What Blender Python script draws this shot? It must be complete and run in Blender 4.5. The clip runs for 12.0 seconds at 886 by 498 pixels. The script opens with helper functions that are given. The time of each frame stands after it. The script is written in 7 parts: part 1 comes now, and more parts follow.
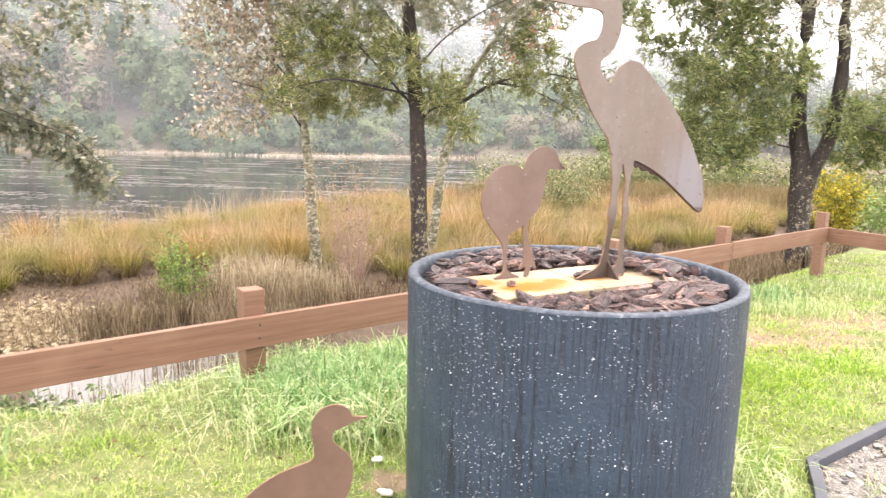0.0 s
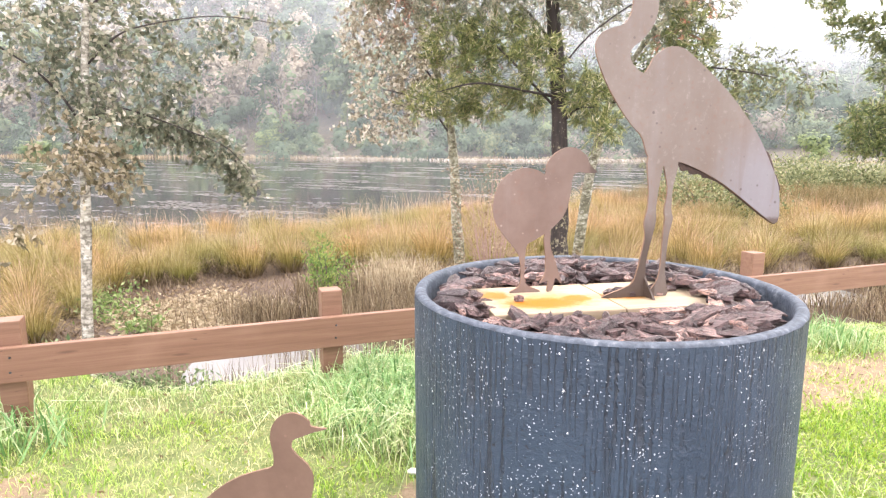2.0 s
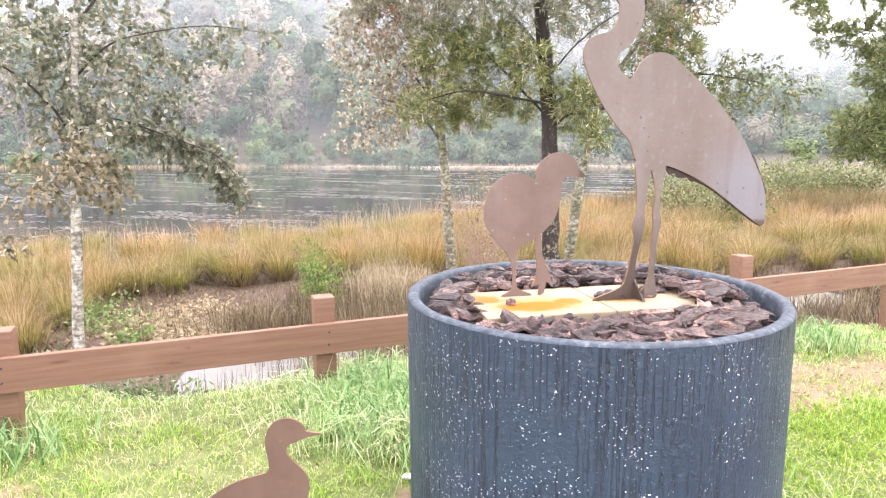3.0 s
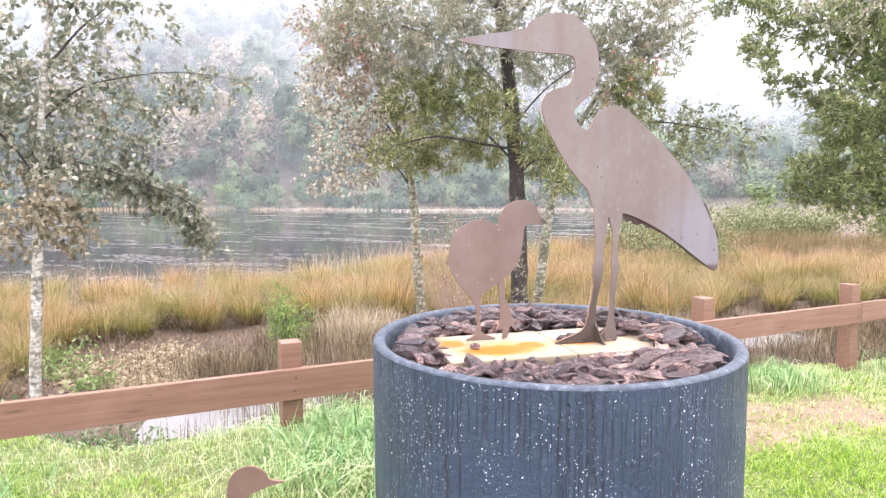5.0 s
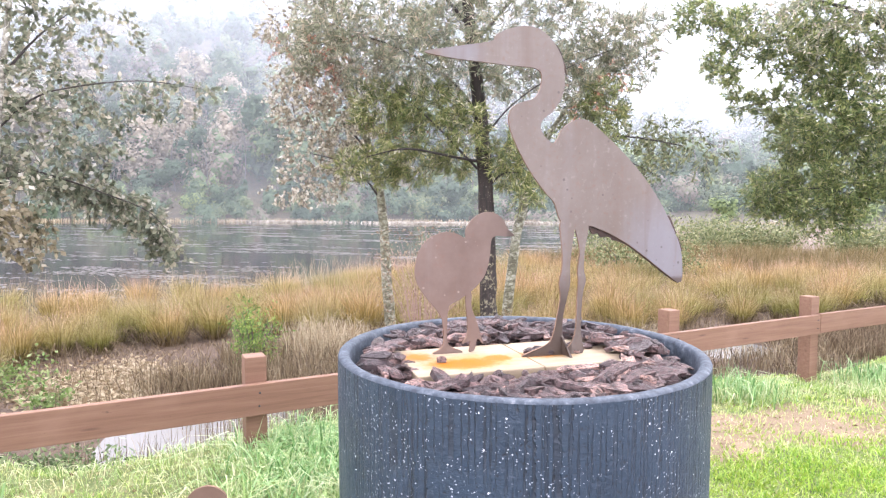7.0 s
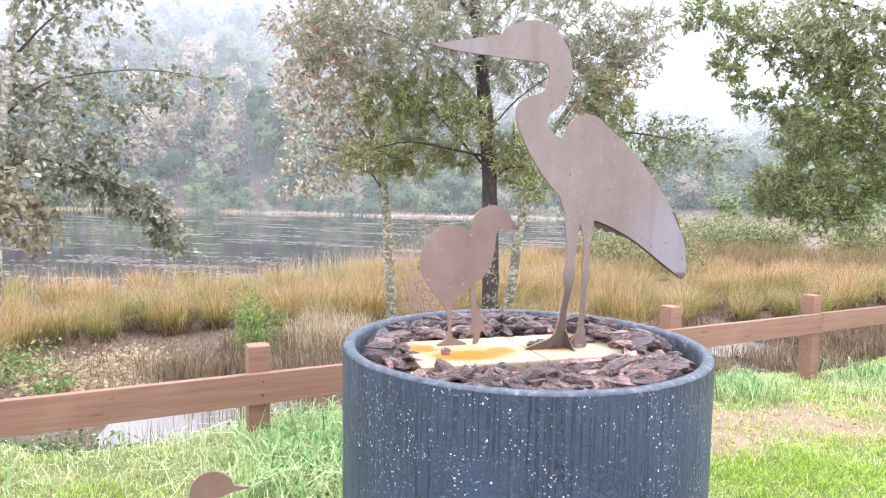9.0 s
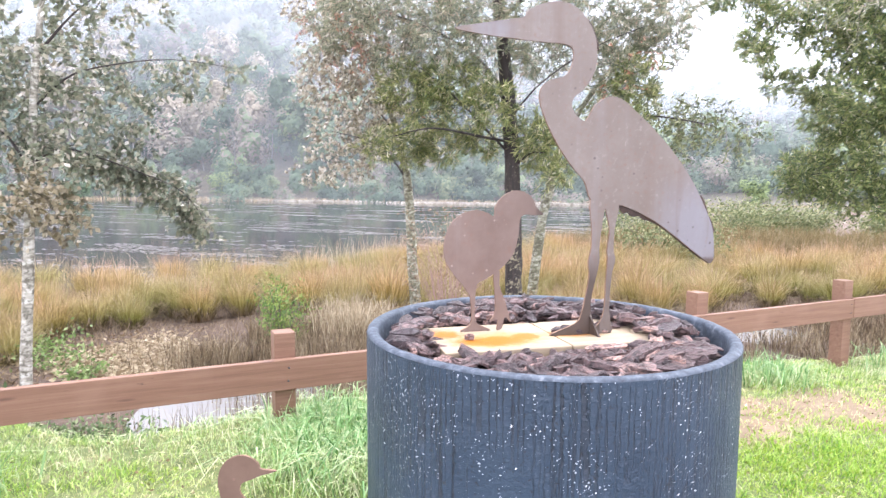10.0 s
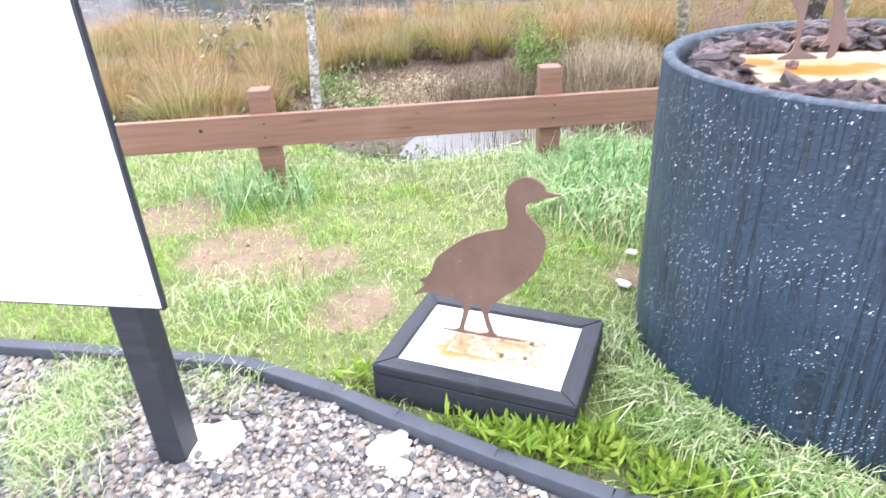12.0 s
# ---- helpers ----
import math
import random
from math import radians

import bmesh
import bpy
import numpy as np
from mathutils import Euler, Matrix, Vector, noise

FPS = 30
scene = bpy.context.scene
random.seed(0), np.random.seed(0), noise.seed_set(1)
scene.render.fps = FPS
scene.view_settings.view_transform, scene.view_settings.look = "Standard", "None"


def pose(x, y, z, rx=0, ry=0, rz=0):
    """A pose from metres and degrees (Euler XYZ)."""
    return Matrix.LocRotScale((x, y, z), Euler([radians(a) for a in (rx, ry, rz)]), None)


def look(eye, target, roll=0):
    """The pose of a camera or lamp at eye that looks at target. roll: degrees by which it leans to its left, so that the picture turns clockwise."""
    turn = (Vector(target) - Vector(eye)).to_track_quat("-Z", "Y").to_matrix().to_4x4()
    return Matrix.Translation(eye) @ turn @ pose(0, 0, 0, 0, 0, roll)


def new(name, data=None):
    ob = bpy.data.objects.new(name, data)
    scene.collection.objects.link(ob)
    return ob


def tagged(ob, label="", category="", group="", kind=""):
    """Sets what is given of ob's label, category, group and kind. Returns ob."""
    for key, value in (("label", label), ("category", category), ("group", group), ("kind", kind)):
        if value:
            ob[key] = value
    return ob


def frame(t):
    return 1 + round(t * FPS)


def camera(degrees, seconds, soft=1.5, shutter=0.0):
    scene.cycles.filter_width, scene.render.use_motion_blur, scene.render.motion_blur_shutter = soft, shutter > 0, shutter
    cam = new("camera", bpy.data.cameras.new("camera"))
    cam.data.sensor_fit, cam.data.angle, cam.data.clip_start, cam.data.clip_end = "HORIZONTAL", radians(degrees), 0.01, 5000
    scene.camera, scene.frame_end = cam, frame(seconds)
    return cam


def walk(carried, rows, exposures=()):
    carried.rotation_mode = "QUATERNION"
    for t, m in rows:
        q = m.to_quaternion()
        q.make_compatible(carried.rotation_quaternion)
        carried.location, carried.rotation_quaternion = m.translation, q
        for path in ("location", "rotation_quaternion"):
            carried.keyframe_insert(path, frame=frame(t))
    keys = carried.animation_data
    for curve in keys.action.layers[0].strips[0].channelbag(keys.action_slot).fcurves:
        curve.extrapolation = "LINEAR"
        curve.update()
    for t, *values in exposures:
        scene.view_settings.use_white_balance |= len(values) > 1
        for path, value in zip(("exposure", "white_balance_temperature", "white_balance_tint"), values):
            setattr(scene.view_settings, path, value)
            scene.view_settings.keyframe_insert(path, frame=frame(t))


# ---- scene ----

# ======================= camera and walk =======================
cam = camera(69.56, 12.0, soft=1.22, shutter=0.3)
PATH = [
    (0.0, 0.000, 0.000, 1.345, 80.28, -1.08, 0.00),
    (0.5, 0.142, 0.108, 1.332, 80.77, 0.41, -2.47),
    (1.0, 0.261, 0.234, 1.351, 82.65, 0.32, -1.54),
    (1.5, 0.441, 0.248, 1.352, 82.26, -0.84, 10.24),
    (2.0, 0.539, 0.201, 1.346, 80.43, -0.13, 16.22),
    (2.5, 0.543, 0.191, 1.341, 80.83, 0.22, 15.80),
    (4.5, 0.562, 0.141, 1.344, 82.14, 0.03, 14.08),
    (5.0, 0.572, 0.148, 1.355, 84.91, 0.20, 12.80),
    (5.5, 0.575, 0.167, 1.358, 86.05, 0.04, 11.09),
    (6.0, 0.578, 0.170, 1.358, 86.55, 0.07, 10.25),
    (6.5, 0.579, 0.172, 1.354, 86.29, 0.01, 9.92),
    (8.5, 0.573, 0.152, 1.351, 85.60, -0.80, 11.15),
    (9.0, 0.570, 0.153, 1.349, 85.47, -0.96, 10.36),
    (9.5, 0.568, 0.155, 1.349, 85.53, -0.95, 10.41),
    (10.0, 0.567, 0.161, 1.345, 84.27, -0.44, 12.36),
    (10.5, 0.552, 0.189, 1.331, 80.57, 0.25, 16.54),
    (11.0, 0.525, 0.179, 1.317, 74.93, 1.04, 22.16),
    (11.5, 0.475, 0.188, 1.280, 67.97, 1.65, 28.58),
    (12.0, 0.423, 0.193, 1.255, 62.59, 2.85, 33.42),
]
LIGHT = [  # seconds, stops, kelvin, tint: the camera's own brightness and white balance drift
    (0.0, 1.46, 7350, 13), (1.0, 1.47, 7200, 13), (2.0, 1.53, 6950, 14), (2.5, 1.52, 6850, 14), (4.5, 1.52, 6550, 15), (5.5, 1.43, 6400, 16),
    (6.5, 1.39, 6350, 16), (8.5, 1.42, 6300, 15), (9.5, 1.41, 6200, 15), (10.5, 1.51, 6100, 13), (11.0, 1.53, 6000, 13), (11.5, 1.44, 5980, 12), (12.0, 1.42, 5950, 12)]
walk(cam, [(t, pose(*p)) for t, *p in PATH], exposures=LIGHT)

# ======================= sky and sun =======================
SUN_UP, SUN_AZ = 58.0, 40.0  # degrees above the horizon; degrees to the right of ahead
world = bpy.data.worlds.new("overcast_sky")
scene.world = world
world.use_nodes = True
wn, wl = world.node_tree.nodes, world.node_tree.links
wn.clear()
w_out = wn.new("ShaderNodeOutputWorld")
w_bg = wn.new("ShaderNodeBackground")
w_sky = wn.new("ShaderNodeTexSky")
w_sky.sky_type = "NISHITA"
w_sky.sun_disc = False
w_sky.sun_elevation = radians(SUN_UP)
w_sky.sun_rotation = radians(SUN_AZ)
w_sky.dust_density = 4.0
w_mix = wn.new("ShaderNodeMix")  # a bright, even cloud deck veils the blue
w_mix.data_type = "RGBA"
w_mix.inputs["Factor"].default_value = 0.9
w_mix.inputs["B"].default_value = (21.4, 21.1, 23.2, 1.0)
w_bg.inputs["Strength"].default_value = 0.1
wl.new(w_sky.outputs["Color"], w_mix.inputs["A"])
wl.new(w_mix.outputs["Result"], w_bg.inputs["Color"])
wl.new(w_bg.outputs["Background"], w_out.inputs["Surface"])

sun_data = bpy.data.lights.new("sun", "SUN")
sun_data.energy = 1.5
sun_data.angle = radians(30)
sun_data.color = (1.0, 0.96, 0.9)
sun = new("sun", sun_data)
az, up = radians(SUN_AZ), radians(SUN_UP)
sun.matrix_world = look((30 * math.sin(az) * math.cos(up), 30 * math.cos(az) * math.cos(up), 30 * math.sin(up)), (0, 0, 0))

# ======================= materials =======================
DRUM_AT, DRUM_R, DRUM_TOP = (0.464, 2.218), 0.578, 0.896  # the planter: centre, radius, height


class Mat:
    """A node material with short ways to noise, ramps and mixes."""

    def __init__(self, name, rough=0.7, metal=0.0, spec=0.5):
        self.m = bpy.data.materials.new(name)
        self.m.use_nodes = True
        self.n, self.l = self.m.node_tree.nodes, self.m.node_tree.links
        self.b = self.n["Principled BSDF"]
        self.b.inputs["Roughness"].default_value = rough
        self.b.inputs["Metallic"].default_value = metal
        self.b.inputs["Specular IOR Level"].default_value = spec
        self.co = self.n.new("ShaderNodeTexCoord").outputs["Object"]

    def put(self, node, key, value):
        if isinstance(value, bpy.types.NodeSocket):
            self.l.new(value, node.inputs[key])
        else:
            node.inputs[key].default_value = value

    def map(self, scale=(1, 1, 1), co=None):
        n = self.n.new("ShaderNodeMapping")
        n.inputs["Scale"].default_value = scale
        self.l.new(co or self.co, n.inputs["Vector"])
        return n.outputs["Vector"]

    def noise(self, scale, detail=4, rough=0.55, co=None, distort=0.0):
        n = self.n.new("ShaderNodeTexNoise")
        n.inputs["Scale"].default_value = scale
        n.inputs["Detail"].default_value = detail
        n.inputs["Roughness"].default_value = rough
        n.inputs["Distortion"].default_value = distort
        self.l.new(co or self.co, n.inputs["Vector"])
        return n.outputs["Fac"]

    def voronoi(self, scale, out="Distance", co=None, feature="F1", rand=1.0):
        n = self.n.new("ShaderNodeTexVoronoi")
        n.feature = feature
        n.inputs["Scale"].default_value = scale
        n.inputs["Randomness"].default_value = rand
        self.l.new(co or self.co, n.inputs["Vector"])
        return n.outputs[out]

    def ramp(self, fac, *stops):
        n = self.n.new("ShaderNodeValToRGB")
        els = n.color_ramp.elements
        while len(els) < len(stops):
            els.new(0.5)
        for e, (p, c) in zip(els, stops):
            e.position = p
            e.color = (*c, 1) if isinstance(c, tuple) else (c, c, c, 1)
        self.l.new(fac, n.inputs["Fac"])
        return n.outputs["Color"]

    def mix(self, fac, a, b, kind="MIX"):
        n = self.n.new("ShaderNodeMix")
        n.data_type = "RGBA"
        n.blend_type = kind
        self.put(n, "Factor", fac)
        for key, v in (("A", a), ("B", b)):
            self.put(n, key, (*v, 1) if isinstance(v, tuple) else v)
        return n.outputs["Result"]

    def math(self, op, a, b=0.0, c=0.0):
        n = self.n.new("ShaderNodeMath")
        n.operation = op
        for i, v in enumerate((a, b, c)):
            self.put(n, i, v)
        return n.outputs[0]

    def rand(self, island=False):
        if island:
            return self.n.new("ShaderNodeNewGeometry").outputs["Random Per Island"]
        return self.n.new("ShaderNodeObjectInfo").outputs["Random"]

    def bump(self, height, strength=0.3, dist=0.01, before=None):
        n = self.n.new("ShaderNodeBump")
        n.inputs["Strength"].default_value = strength
        n.inputs["Distance"].default_value = dist
        self.l.new(height, n.inputs["Height"])
        if before:
            self.l.new(before, n.inputs["Normal"])
        self.l.new(n.outputs["Normal"], self.b.inputs["Normal"])
        return n.outputs["Normal"]

    def done(self, color=None, rough=None):
        if color is not None:
            self.put(self.b, "Base Color", (*color, 1) if isinstance(color, tuple) else color)
        if rough is not None:
            self.put(self.b, "Roughness", rough)
        return self.m

    def leaf(self, color, share=0.35):
        """A thin leaf: part of the light comes through it."""
        self.put(self.b, "Base Color", color)
        tr = self.n.new("ShaderNodeBsdfTranslucent")
        self.put(tr, "Color", color)
        mx = self.n.new("ShaderNodeMixShader")
        mx.inputs[0].default_value = share
        self.l.new(self.b.outputs[0], mx.inputs[1])
        self.l.new(tr.outputs[0], mx.inputs[2])
        self.l.new(mx.outputs[0], self.n["Material Output"].inputs["Surface"])
        return self.m


def mat_drum():
    m = Mat("slate_blue_masonry_paint", rough=0.45)
    sep = m.n.new("ShaderNodeSeparateXYZ")
    m.l.new(m.co, sep.inputs[0])
    round_it = m.math("MULTIPLY", m.math("ARCTAN2", sep.outputs["X"], m.math("MULTIPLY", sep.outputs["Y"], -1.0)), DRUM_R)
    rag = m.math("SUBTRACT", m.noise(70, 3, 0.6, m.map((1, 1, 0.5))), 0.5)
    pits = m.noise(1.0, 4, 0.65, m.map((72, 72, 84)))

    def cracks(per_metre, wide, wander):
        at = m.n.new("ShaderNodeCombineXYZ")
        m.l.new(m.math("ADD", m.math("MULTIPLY", round_it, per_metre), m.math("MULTIPLY", rag, wander)), at.inputs[0])
        m.l.new(m.math("MULTIPLY", sep.outputs["Z"], 0.45), at.inputs[1])
        v = m.n.new("ShaderNodeTexVoronoi")
        v.voronoi_dimensions = "2D"
        v.feature = "DISTANCE_TO_EDGE"
        v.inputs["Scale"].default_value = 1.0
        m.l.new(at.outputs[0], v.inputs["Vector"])
        return m.ramp(m.math("ADD", v.outputs["Distance"], m.math("MULTIPLY", rag, 0.10)), (wide * 0.45, 1.0), (wide, 0.0))
    some = m.ramp(m.noise(3.4, 3, 0.6, m.map((1.5, 1.5, 1.1))), (0.42, 0.0), (0.60, 1.0))
    deep = m.mix(1.0, cracks(25.0, 0.075, 0.35), some, "MULTIPLY")
    fine_line = m.mix(1.0, cracks(58.0, 0.10, 0.5), m.ramp(m.noise(5.0, 3), (0.42, 0.0), (0.62, 0.75)), "MULTIPLY")
    line = m.math("MAXIMUM", deep, fine_line)
    big = m.noise(3.0, 4)
    base = m.ramp(big, (0.3, (0.0095, 0.0225, 0.040)), (0.7, (0.0165, 0.0345, 0.057)))
    base = m.mix(m.ramp(pits, (0.57, 0.0), (0.70, 0.55)), base, (0.060, 0.076, 0.10))
    base = m.mix(m.math("MULTIPLY", line, 0.7), base, (0.005, 0.007, 0.011))
    base = m.mix(m.ramp(pits, (0.31, 0.9), (0.40, 0.0)), base, (0.005, 0.007, 0.011))
    bent = m.n.new("ShaderNodeVectorMath")
    bent.operation = "MULTIPLY_ADD"
    wob = m.n.new("ShaderNodeTexNoise")
    wob.inputs["Scale"].default_value = 110.0
    m.l.new(m.co, wob.inputs["Vector"])
    m.l.new(wob.outputs["Color"], bent.inputs[0])
    bent.inputs[1].default_value = (0.012, 0.012, 0.012)
    m.l.new(m.co, bent.inputs[2])
    gate = m.ramp(m.noise(5.5, 3, 0.6), (0.42, 0.0), (0.58, 1.0))
    dot = m.math("LESS_THAN", m.voronoi(46.0, co=bent.outputs[0]), m.math("MULTIPLY", gate, 0.115))
    fine = m.math("LESS_THAN", m.voronoi(100.0, co=bent.outputs[0]), m.math("MULTIPLY", m.ramp(m.noise(7.0, 2), (0.38, 0.15), (0.60, 1.0)), 0.20))
    base = m.mix(m.math("MULTIPLY", fine, 0.7), base, (0.50, 0.54, 0.58))
    base = m.mix(dot, base, (0.70, 0.72, 0.73))
    b1 = m.bump(m.math("SUBTRACT", 1.0, line), 0.8, 0.008)
    m.bump(pits, 0.75, 0.005, b1)
    return m.done(base, m.ramp(big, (0.3, 0.38), (0.7, 0.55)))


def mat_rim():
    m = Mat("worn_paint_rim", rough=0.7)
    w = m.noise(38, 6, 0.72)
    base = m.ramp(w, (0.36, (0.012, 0.019, 0.031)), (0.48, (0.027, 0.039, 0.056)), (0.60, (0.055, 0.070, 0.090)), (0.74, (0.19, 0.205, 0.22)))
    m.bump(m.noise(75, 4), 0.7, 0.004)
    return m.done(base)


def mat_steel():
    m = Mat("weathering_steel", rough=0.55, metal=0.12)
    big = m.noise(4.0, 5, 0.6)
    fine = m.noise(60.0, 4, 0.7)
    run = m.noise(1.0, 4, 0.6, m.map((14, 14, 1.1)))
    base = m.ramp(big, (0.3, (0.098, 0.073, 0.058)), (0.55, (0.128, 0.102, 0.086)), (0.75, (0.165, 0.139, 0.123)))
    base = m.mix(m.ramp(run, (0.5, 0.0), (0.75, 0.22)), base, (0.20, 0.195, 0.22))
    base = m.mix(m.ramp(fine, (0.56, 0.0), (0.72, 0.55)), base, (0.13, 0.07, 0.045))
    base = m.mix(m.ramp(fine, (0.27, 0.5), (0.42, 0.0)), base, (0.21, 0.185, 0.17))
    sep = m.n.new("ShaderNodeSeparateXYZ")
    m.l.new(m.co, sep.inputs[0])
    x, z = sep.outputs["X"], sep.outputs["Z"]
    ragged = m.math("MULTIPLY", m.math("SUBTRACT", run, 0.5), 0.9)
    # blued mill scale left on the tail and the bill
    for cx, cz, rx, rz, amount in ((0.31, 1.20, 0.17, 0.23, 0.55), (-0.41, 1.81, 0.085, 0.06, 0.4)):
        dx = m.math("DIVIDE", m.math("SUBTRACT", x, cx), rx)
        dz = m.math("DIVIDE", m.math("SUBTRACT", z, cz), rz)
        d = m.math("SQRT", m.math("ADD", m.math("MULTIPLY", dx, dx), m.math("MULTIPLY", dz, dz)))
        base = m.mix(m.ramp(m.math("ADD", d, ragged), (0.35, amount), (1.0, 0.0)), base, (0.165, 0.168, 0.195))
    base = m.mix(m.ramp(m.noise(1.0, 4, 0.6, m.map((11, 11, 0.8))), (0.34, 0.5), (0.46, 0.0)), base, (0.105, 0.072, 0.056))
    spots = m.voronoi(24.0, co=m.map((1, 0.01, 1)))
    base = m.mix(m.ramp(spots, (0.07, 0.7), (0.13, 0.0)), base, (0.05, 0.035, 0.03))
    bloom = m.noise(16.0, 6, 0.75, m.map((1, 1, 0.8)))
    base = m.mix(m.ramp(bloom, (0.60, 0.0), (0.74, 0.45)), base, (0.155, 0.085, 0.055))
    base = m.mix(m.ramp(m.noise(44.0, 3, 0.7), (0.72, 0.0), (0.78, 0.35)), base, (0.26, 0.22, 0.195))
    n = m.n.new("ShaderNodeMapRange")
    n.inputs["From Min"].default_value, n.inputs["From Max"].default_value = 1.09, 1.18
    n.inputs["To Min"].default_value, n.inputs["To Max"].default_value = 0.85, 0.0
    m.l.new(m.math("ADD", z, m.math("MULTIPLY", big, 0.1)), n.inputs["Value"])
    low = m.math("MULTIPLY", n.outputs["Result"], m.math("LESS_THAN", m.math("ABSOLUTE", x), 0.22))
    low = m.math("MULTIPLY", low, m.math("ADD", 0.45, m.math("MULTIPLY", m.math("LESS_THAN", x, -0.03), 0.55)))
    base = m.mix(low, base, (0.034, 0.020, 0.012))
    tip = m.math("ADD", m.math("SUBTRACT", 1.125, z), m.math("MULTIPLY", m.math("SUBTRACT", fine, 0.5), 0.02))
    tip = m.math("MULTIPLY", m.ramp(m.math("MULTIPLY", tip, 10.0), (0.12, 0.0), (0.22, 0.85)), m.math("GREATER_THAN", x, 0.3))
    base = m.mix(tip, base, (0.045, 0.026, 0.018))
    m.bump(fine, 0.15, 0.002)
    return m.done(base, m.ramp(big, (0.3, 0.42), (0.7, 0.62)))


def mat_chick():
    m = Mat("red_brown_weathering_steel", rough=0.6, metal=0.08)
    big, bloom = m.noise(6.0, 5, 0.65), m.noise(19.0, 6, 0.75)
    base = m.ramp(big, (0.3, (0.100, 0.064, 0.049)), (0.55, (0.132, 0.091, 0.073)), (0.75, (0.165, 0.124, 0.105)))
    base = m.mix(m.ramp(bloom, (0.56, 0.0), (0.72, 0.55)), base, (0.135, 0.07, 0.046))
    base = m.mix(m.ramp(bloom, (0.28, 0.5), (0.40, 0.0)), base, (0.20, 0.165, 0.145))
    base = m.mix(m.ramp(m.noise(1.0, 4, 0.6, m.map((15, 15, 1.2))), (0.56, 0.0), (0.74, 0.3)), base, (0.175, 0.15, 0.14))
    spots = m.voronoi(27.0, co=m.map((1, 0.01, 1)))
    base = m.mix(m.ramp(spots, (0.07, 0.7), (0.12, 0.0)), base, (0.24, 0.19, 0.165))
    sep = m.n.new("ShaderNodeSeparateXYZ")
    m.l.new(m.co, sep.inputs[0])
    bill = m.math("ADD", sep.outputs["X"], m.math("MULTIPLY", m.math("SUBTRACT", bloom, 0.5), 0.03))
    base = m.mix(m.ramp(bill, (0.206, 0.0), (0.216, 0.85)), base, (0.045, 0.026, 0.018))
    m.bump(m.noise(60.0, 4, 0.7), 0.18, 0.002)
    return m.done(base, m.ramp(big, (0.3, 0.48), (0.7, 0.66)))


def mat_edge_rust():
    m = Mat("rust_brown_steel", rough=0.75)
    base = m.ramp(m.noise(9, 5, 0.6), (0.3, (0.080, 0.046, 0.029)), (0.7, (0.124, 0.077, 0.051)))
    base = m.mix(m.ramp(m.noise(34, 3), (0.66, 0.0), (0.74, 0.7)), base, (0.17, 0.10, 0.07))
    m.bump(m.noise(80, 3), 0.2, 0.002)
    return m.done(base)


def mat_rust_dark():
    m = Mat("dark_flaking_rust", rough=0.85)
    m.bump(m.noise(70, 4), 0.5, 0.004)
    return m.done(m.ramp(m.noise(30, 5, 0.6), (0.3, (0.022, 0.014, 0.011)), (0.7, (0.06, 0.034, 0.024))))


def mat_cut_rust():
    m = Mat("orange_rust_cut_edge", rough=0.8)
    m.bump(m.noise(120, 3), 0.4, 0.002)
    return m.done(m.ramp(m.noise(26, 5, 0.65), (0.3, (0.085, 0.045, 0.028)), (0.55, (0.17, 0.10, 0.062)), (0.75, (0.27, 0.18, 0.125))))


def mat_fence():
    m = Mat("red_brown_fence_stain", rough=0.6)
    along = m.map((1.2, 22, 30))
    g = m.noise(1.6, 6, 0.65, along, 0.4)
    base = m.ramp(g, (0.28, (0.115, 0.057, 0.034)), (0.5, (0.157, 0.083, 0.051)), (0.75, (0.195, 0.112, 0.073)))
    base = m.mix(m.ramp(m.noise(3.2, 4), (0.55, 0.0), (0.75, 0.2)), base, (0.27, 0.165, 0.115))
    knots = m.voronoi(1.0, co=m.map((1.6, 9, 9)))
    base = m.mix(m.ramp(knots, (0.03, 0.8), (0.09, 0.0)), base, (0.07, 0.03, 0.02))
    marks = m.noise(1.0, 4, 0.7, m.map((7, 60, 60)))
    base = m.mix(m.ramp(marks, (0.66, 0.0), (0.72, 0.8)), base, (0.06, 0.03, 0.022))
    m.bump(g, 0.35, 0.004)
    return m.done(base)


def stained(m, base, spots, col):
    """Rust that has run out from feet and bolts: soft, ragged patches at fixed places on the board."""
    ragged = m.math("MULTIPLY", m.math("SUBTRACT", m.noise(38, 6, 0.75), 0.5), 1.3)
    sep = m.n.new("ShaderNodeSeparateXYZ")
    m.l.new(m.co, sep.inputs[0])
    for x, y, rx, ry in spots:
        dx = m.math("DIVIDE", m.math("SUBTRACT", sep.outputs["X"], x), rx)
        dy = m.math("DIVIDE", m.math("SUBTRACT", sep.outputs["Y"], y), ry)
        d = m.math("SQRT", m.math("ADD", m.math("MULTIPLY", dx, dx), m.math("MULTIPLY", dy, dy)))
        base = m.mix(m.ramp(m.math("ADD", d, ragged), (0.55, 0.95), (1.05, 0.0)), base, col)
    return base


